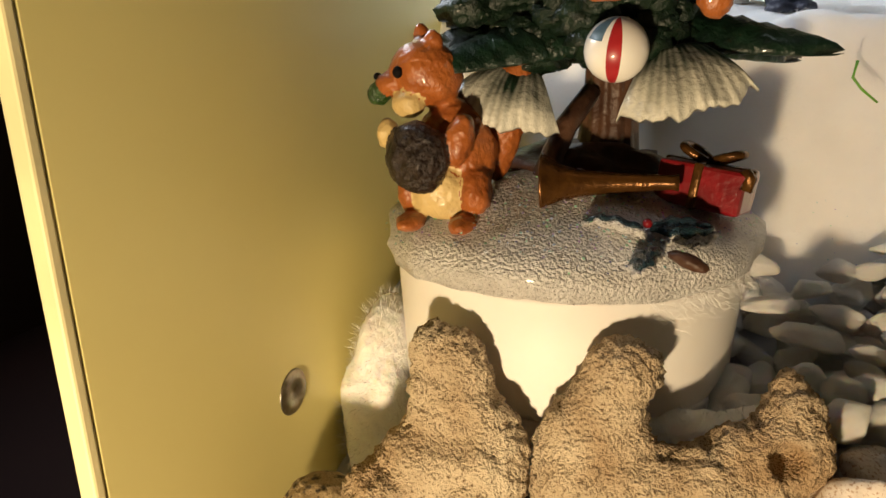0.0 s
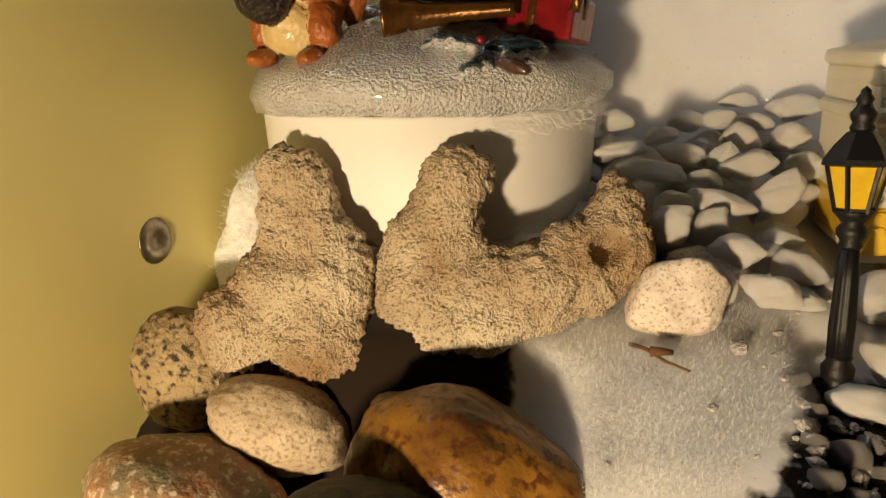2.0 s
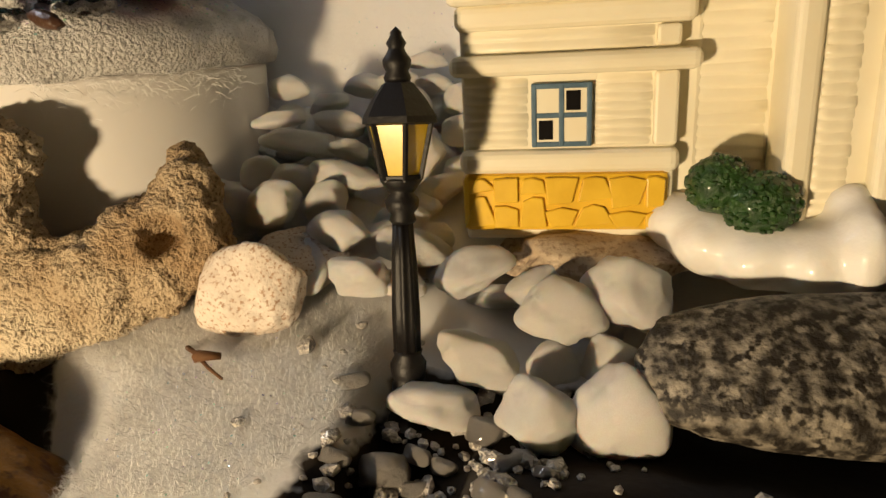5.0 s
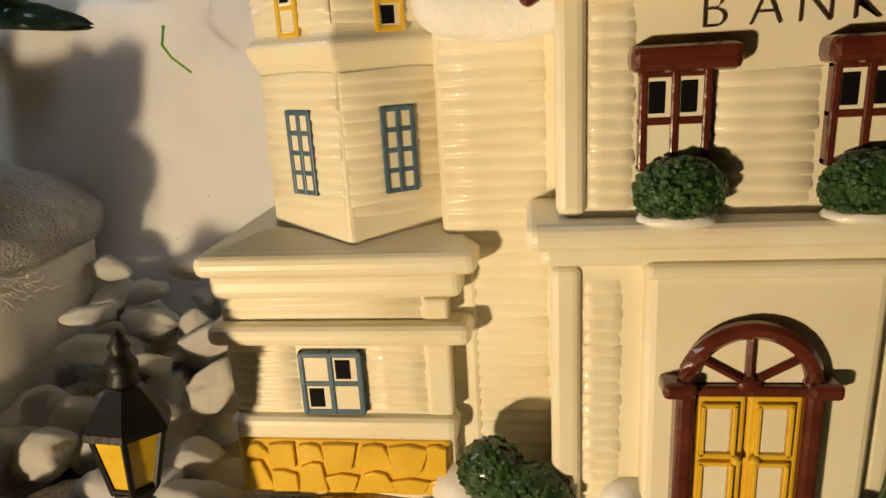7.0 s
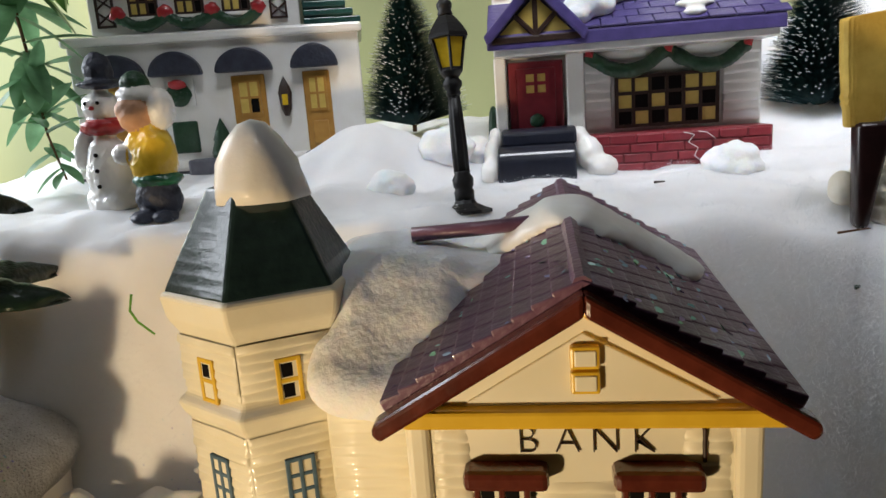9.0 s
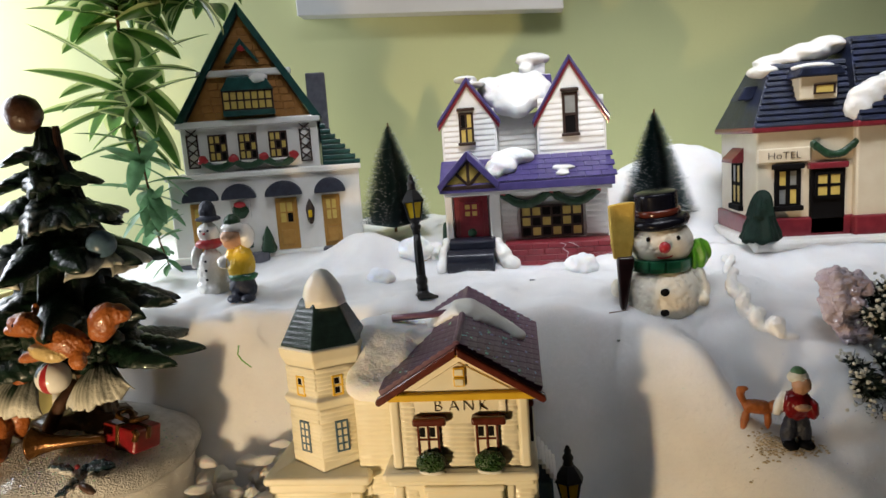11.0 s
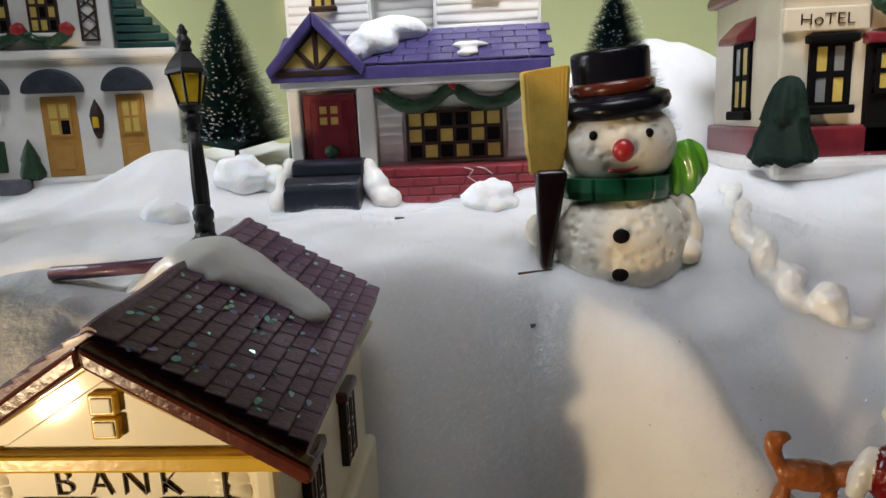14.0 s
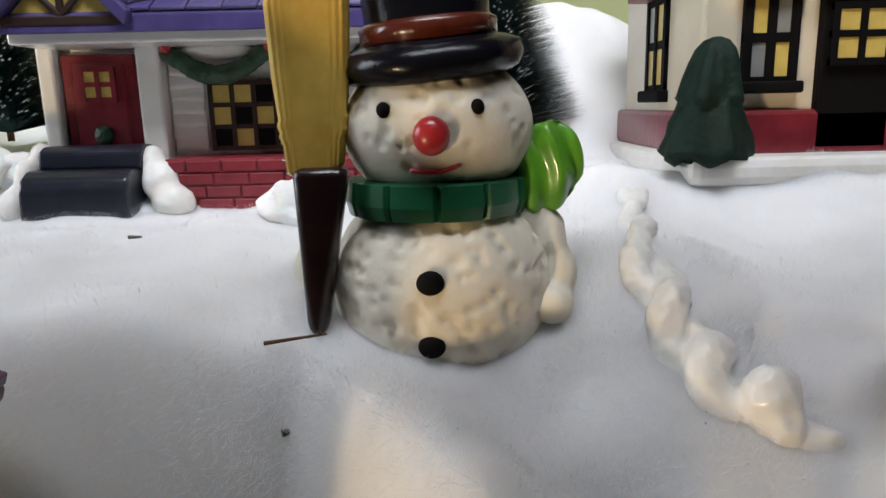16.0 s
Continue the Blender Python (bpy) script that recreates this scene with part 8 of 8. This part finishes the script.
def leaf(length, width, bend):
    bm = bmesh.new()
    lay = bm.verts.layers.float.new("rim")
    n = 10
    rows = []
    for i in range(n + 1):
        t = i / n
        w = width * math.sin(math.pi * min(1, 0.06 + 0.94 * t)) ** 0.75
        z = -bend * t * t
        rows.append([bm.verts.new((length * t, u * w, z + 0.25 * w * abs(u))) for u in (-1, -0.72, -0.45, 0, 0.45, 0.72, 1)])
        for v, rim in zip(rows[-1], (1, 0.75, 0.1, 0.3, 0.1, 0.75, 1)):
            v[lay] = rim
    for a, b in zip(rows, rows[1:]):
        for j in range(6):
            bm.faces.new((a[j], a[j + 1], b[j + 1], b[j]))
    return bm


def hanging_plant():
    rnd = random.Random(23)
    p = anchored("hanging_plant", (-0.062, 0.440, 0.46), "artificial hanging plant with long variegated green leaves", "plant")
    line = [(-0.070, 0.445, 0.520), (-0.064, 0.442, 0.440), (-0.062, 0.438, 0.370), (-0.058, 0.434, 0.320), (-0.050, 0.430, 0.270), (-0.044, 0.426, 0.225), (-0.036, 0.424, 0.200)]
    part("stem", tube(bmesh.new(), line, 0.0016, 6, 0.0006), "bark", p)

    def at(t):
        k = min(len(line) - 2, int(t * (len(line) - 1)))
        f = t * (len(line) - 1) - k
        return Vector(line[k]).lerp(Vector(line[k + 1]), f)

    whorls = ((0.06, 16, 0.066, 0.0125, "variegated"), (0.22, 15, 0.066, 0.0130, "variegated"), (0.38, 20, 0.078, 0.0120, "variegated"), (0.50, 8, 0.052, 0.0085, "variegated"), (0.57, 10, 0.046, 0.0062, "dusty_leaf"), (0.66, 12, 0.044, 0.0055, "dusty_leaf"), (0.76, 10, 0.034, 0.0046, "dusty_leaf"), (0.86, 6, 0.022, 0.0044, "dusty_leaf"), (0.94, 5, 0.018, 0.0040, "dusty_leaf"))
    for t, n, length, width, mat in whorls:
        for k in range(n):
            ob = part("leaf", leaf(length * rnd.uniform(0.75, 1.1), width * rnd.uniform(0.8, 1.15), length * 0.16), mat, p, "", True)
            ob.matrix_basis = Matrix.Translation(at(min(0.99, t + rnd.uniform(-0.05, 0.05)))) @ pose(0, 0, 0, rnd.uniform(-25, 25), rnd.uniform(-45, 48), 360 * k / n + rnd.uniform(-14, 14))
    for q in range(4):
        x = -0.060 + 0.030 * q
        for k in range(12):
            ob = part("leaf", leaf(0.048 * rnd.uniform(0.7, 1.1), 0.0090, 0.012), "variegated", p, "", True)
            ob.matrix_basis = pose(x - 0.02 + rnd.uniform(-0.012, 0.012), 0.455 + rnd.uniform(-0.012, 0.012), 0.430 + rnd.uniform(-0.02, 0.03), rnd.uniform(-30, 30), rnd.uniform(-25, 45), rnd.uniform(0, 360))


def debris():
    def bit(name, x, y, pts, r, mat, label):
        z = ground(x, y)
        ob = part(name, tube(bmesh.new(), [(a, b, c + r) for a, b, c in pts], r, 6, r * 0.5), mat, None, "", True)
        ob.matrix_basis = pose(x, y, z + 0.0006)
        tagged(ob, label, "debris")

    bit("dry_twig", 0.0600, 0.1800, [(-0.0075, 0.006, 0.002), (-0.003, 0.002, 0.0025), (0.002, -0.002, 0.001), (0.008, -0.007, 0.001)], 0.0007, "bark", "thin broken brown twig on the cotton")
    bit("dry_leaf", 0.0610, 0.1800, [(-0.003, 0.0005, 0.0015), (0.0, 0.0, 0.002), (0.003, 0.001, 0.0015)], 0.0017, "bark", "curled scrap of dry brown leaf")
    bit("dry_twig", 0.3251, 0.3096, [(-0.006, -0.002, 0.001), (0.0, 0.0, 0.0012), (0.006, 0.003, 0.001)], 0.0005, "bark", "tiny brown twig beside the snowman")
    bit("leaf_scrap", 0.3240, 0.3020, [(-0.0012, 0, 0.0005), (0.0012, 0.001, 0.0008)], 0.0009, "leaf_green", "tiny dark scrap of leaf on the snow")
    bit("leaf_scrap", 0.2720, 0.3600, [(-0.0020, 0.001, 0.0005), (0.0020, -0.0005, 0.0008)], 0.0006, "gravel", "tiny grey scrap on the snow")
    ob = part("cotton_thread", tube(bmesh.new(), [(-0.004, 0, 0.004), (0.001, -0.0012, 0.0025), (-0.002, -0.001, -0.001), (0.0025, -0.0016, -0.004), (0.001, -0.0010, -0.008), (0.0045, 0, -0.011)], 0.00022, 5), "fibre", None, "", True)
    ob.matrix_basis = pose(0.3010, 0.4345, 0.2000)
    tagged(ob, "loose white cotton thread caught on the bricks", "thread")
    ob = part("cotton_thread", tube(bmesh.new(), [(0, 0, 0.003), (0.004, -0.0012, 0.0022), (0.008, -0.001, -0.001)], 0.0002, 5), "fibre", None, "", True)
    ob.matrix_basis = pose(0.3040, 0.4345, 0.2010)
    tagged(ob, "short white cotton thread caught on the bricks", "thread")
    ob = part("moss_thread", tube(bmesh.new(), [(0, 0, 0.010), (-0.001, -0.001, 0.004), (0.002, -0.002, 0.0), (0.008, -0.002, -0.005)], 0.0006, 6, 0.0004), "lime", None, "", True)
    ob.matrix_basis = pose(0.0720, 0.3010, 0.1560)
    tagged(ob, "thin yellow-green thread stuck to the cotton", "thread")


def fuzz():
    """Loose cotton fibres standing off the snow."""
    rnd = random.Random(31)
    verts, faces = [], []
    zones = ((40000, 0.17, 0.50, 0.27, 0.44), (15000, 0.315, 0.425, 0.285, 0.345), (24000, 0.30, 0.47, 0.14, 0.31), (22000, 0.02, 0.10, 0.14, 0.21), (7000, -0.11, 0.20, 0.29, 0.40))
    for count, x0, x1, y0, y1 in zones:
        for k in range(count):
            x, y = rnd.uniform(x0, x1), rnd.uniform(y0, y1)
            z = ground(x, y)
            if is_gravel(x, y) > 0.3 and z < low_ground(x, y) + 0.02:
                continue
            up = Vector((z - ground(x + 0.0015, y), z - ground(x, y + 0.0015), 0.0015))
            steep = up.length / 0.0015
            up.normalize()
            for copy in range(min(5, int(steep + rnd.random()))):
                along = Vector((rnd.gauss(0, 1), rnd.gauss(0, 1), rnd.gauss(0, 1)))
                along = (along - up * along.dot(up)).normalized()
                p = Vector((x, y, z)) + along.cross(up) * rnd.uniform(-0.001, 0.001) * steep - up * 0.0003
                l = rnd.uniform(0.002, 0.007)
                side = along.cross(up) * 0.000045
                mid = p + along * l * 0.5 + up * rnd.uniform(0.0004, 0.0024)
                end = p + along * l + up * rnd.uniform(-0.0002, 0.0026)
                n = len(verts)
                verts.extend((p, p + side, mid, mid + side, end))
                faces.extend(((n, n + 1, n + 3, n + 2), (n + 2, n + 3, n + 4)))
    for k in range(900):
        q = radians(rnd.uniform(-62, -8))
        r = 0.068 + rnd.gauss(0.002, 0.002)
        x, y, z = -0.029 + r * math.cos(q), 0.272 + r * math.sin(q), rnd.gauss(0.0965, 0.0035)
        d = Vector((rnd.gauss(0, 1), rnd.gauss(0, 1), rnd.gauss(0, 1))).normalized() * rnd.uniform(0.002, 0.007)
        n = len(verts)
        verts.extend(((x, y, z), (x + 0.00006, y, z + 0.00006), (x + d.x * 0.5, y + d.y * 0.5, z + d.z * 0.5 + 0.0006), (x + d.x * 0.5, y + d.y * 0.5, z + d.z * 0.5 + 0.00068), (x + d.x, y + d.y, z + d.z)))
        faces.extend(((n, n + 1, n + 3, n + 2), (n + 2, n + 3, n + 4)))
    mesh = bpy.data.meshes.new("cotton_fibres")
    mesh.from_pydata(verts, [], faces)
    mesh.materials.append(M["fibre"])
    tagged(new("cotton_fibres", mesh), "fine loose fibres of the white cotton wool", "cotton fibres", kind="stuff")


braid()
crystal()
sprig(0.4740, 0.2820, 0.1650, 0.0290, 1, (10, -18, 0))
sprig(0.4620, 0.2500, 0.1350, 0.0290, 2, (15, -12, 0))
sprig(0.4560, 0.2000, 0.1080, 0.0170, 3, (15, -10, 0))
sprig(0.4640, 0.2000, 0.0860, 0.0200, 5, (15, -10, 0))
for k, (x, y, z) in enumerate(((0.4530, 0.2050, 0.1330), (0.4580, 0.2030, 0.1120))):
    ob = part("slope_stone", chunk(random.Random(50 + k), (0.0150, 0.0120, 0.0085), 12, 4, 14), "beige", None, "", True)
    ob.matrix_basis = pose(x, y, z, 0, 20, 30 * k)
    tagged(ob, "pale smooth stone among the sprigs on the slope", "stone")
sprig(0.2990, 0.2620, 0.0470, 0.0170, 4)
hanging_plant()
debris()
fuzz()


def tufts():
    """Loose tufts of cotton tucked beside the pot."""
    for k, spots in enumerate(([((-0.101, 0.258, 0.044), (0.013, 0.026, 0.030)), ((-0.100, 0.255, 0.022), (0.019, 0.032, 0.036)), ((-0.094, 0.240, 0.012), (0.016, 0.018, 0.026))],
                               [((0.022, 0.222, 0.040), (0.020, 0.014, 0.016)), ((0.040, 0.226, 0.044), (0.016, 0.014, 0.014))])):
        ob = fused("cotton_tuft", spots, 0.0012, "fluff", 0.0008 if k == 0 else 0.0016, 0.0006, 60, 330, (), k, 14)
        tagged(ob, "loose fluffy tuft of white cotton wool beside the pot", "cotton")
        rnd = random.Random(61 + k)
        verts, faces = [], []
        for c, size in spots:
            for j in range(2600):
                d = Vector((rnd.gauss(0, 1), rnd.gauss(0, 1), rnd.gauss(0, 1))).normalized()
                p = Vector([c[i] + d[i] * size[i] * rnd.uniform(0.96, 1.0) for i in range(3)])
                along = (Vector((rnd.gauss(0, 1), rnd.gauss(0, 1), rnd.gauss(0, 1))) + d * 0.9).normalized() * rnd.uniform(0.002, 0.0065)
                side = along.cross(d).normalized() * 0.00006
                mid = p + along * 0.5 + d * 0.0007
                n = len(verts)
                verts.extend((p - side, p + side, mid + side, mid - side, p + along))
                faces.extend(((n, n + 1, n + 2, n + 3), (n + 3, n + 2, n + 4)))
        mesh = bpy.data.meshes.new("loose_fibres")
        mesh.from_pydata(verts, [], faces)
        mesh.materials.append(M["fibre"])
        strands = tagged(new("loose_fibres", mesh), kind="stuff")
        strands.parent = ob
        strands.matrix_parent_inverse = ob.matrix_basis.inverted()


tufts()


def snow_glitter():
    """Clear flecks caught in the cotton."""
    rnd = random.Random(41)
    spots = []
    for count, cx, cy, sx, sy in ((40, 0.085, 0.308, 0.012, 0.003), (30, 0.110, 0.311, 0.010, 0.003), (110, 0.065, 0.165, 0.015, 0.015), (160, 0.385, 0.235, 0.030, 0.040)):
        for k in range(count):
            x, y = rnd.gauss(cx, sx), rnd.gauss(cy, sy)
            n = Vector((ground(x - 0.002, y) - ground(x + 0.002, y), ground(x, y - 0.002) - ground(x, y + 0.002), 0.004)).normalized()
            if is_gravel(x, y) < 0.4:
                spots.append(((x, y, ground(x, y) + 0.0003), n))
    tagged(part("snow_glitter", glitter(bmesh.new(), spots, 0.00026, rnd), "glitter"), "tiny clear glitter flecks in the cotton snow", "glitter", kind="stuff")


snow_glitter()
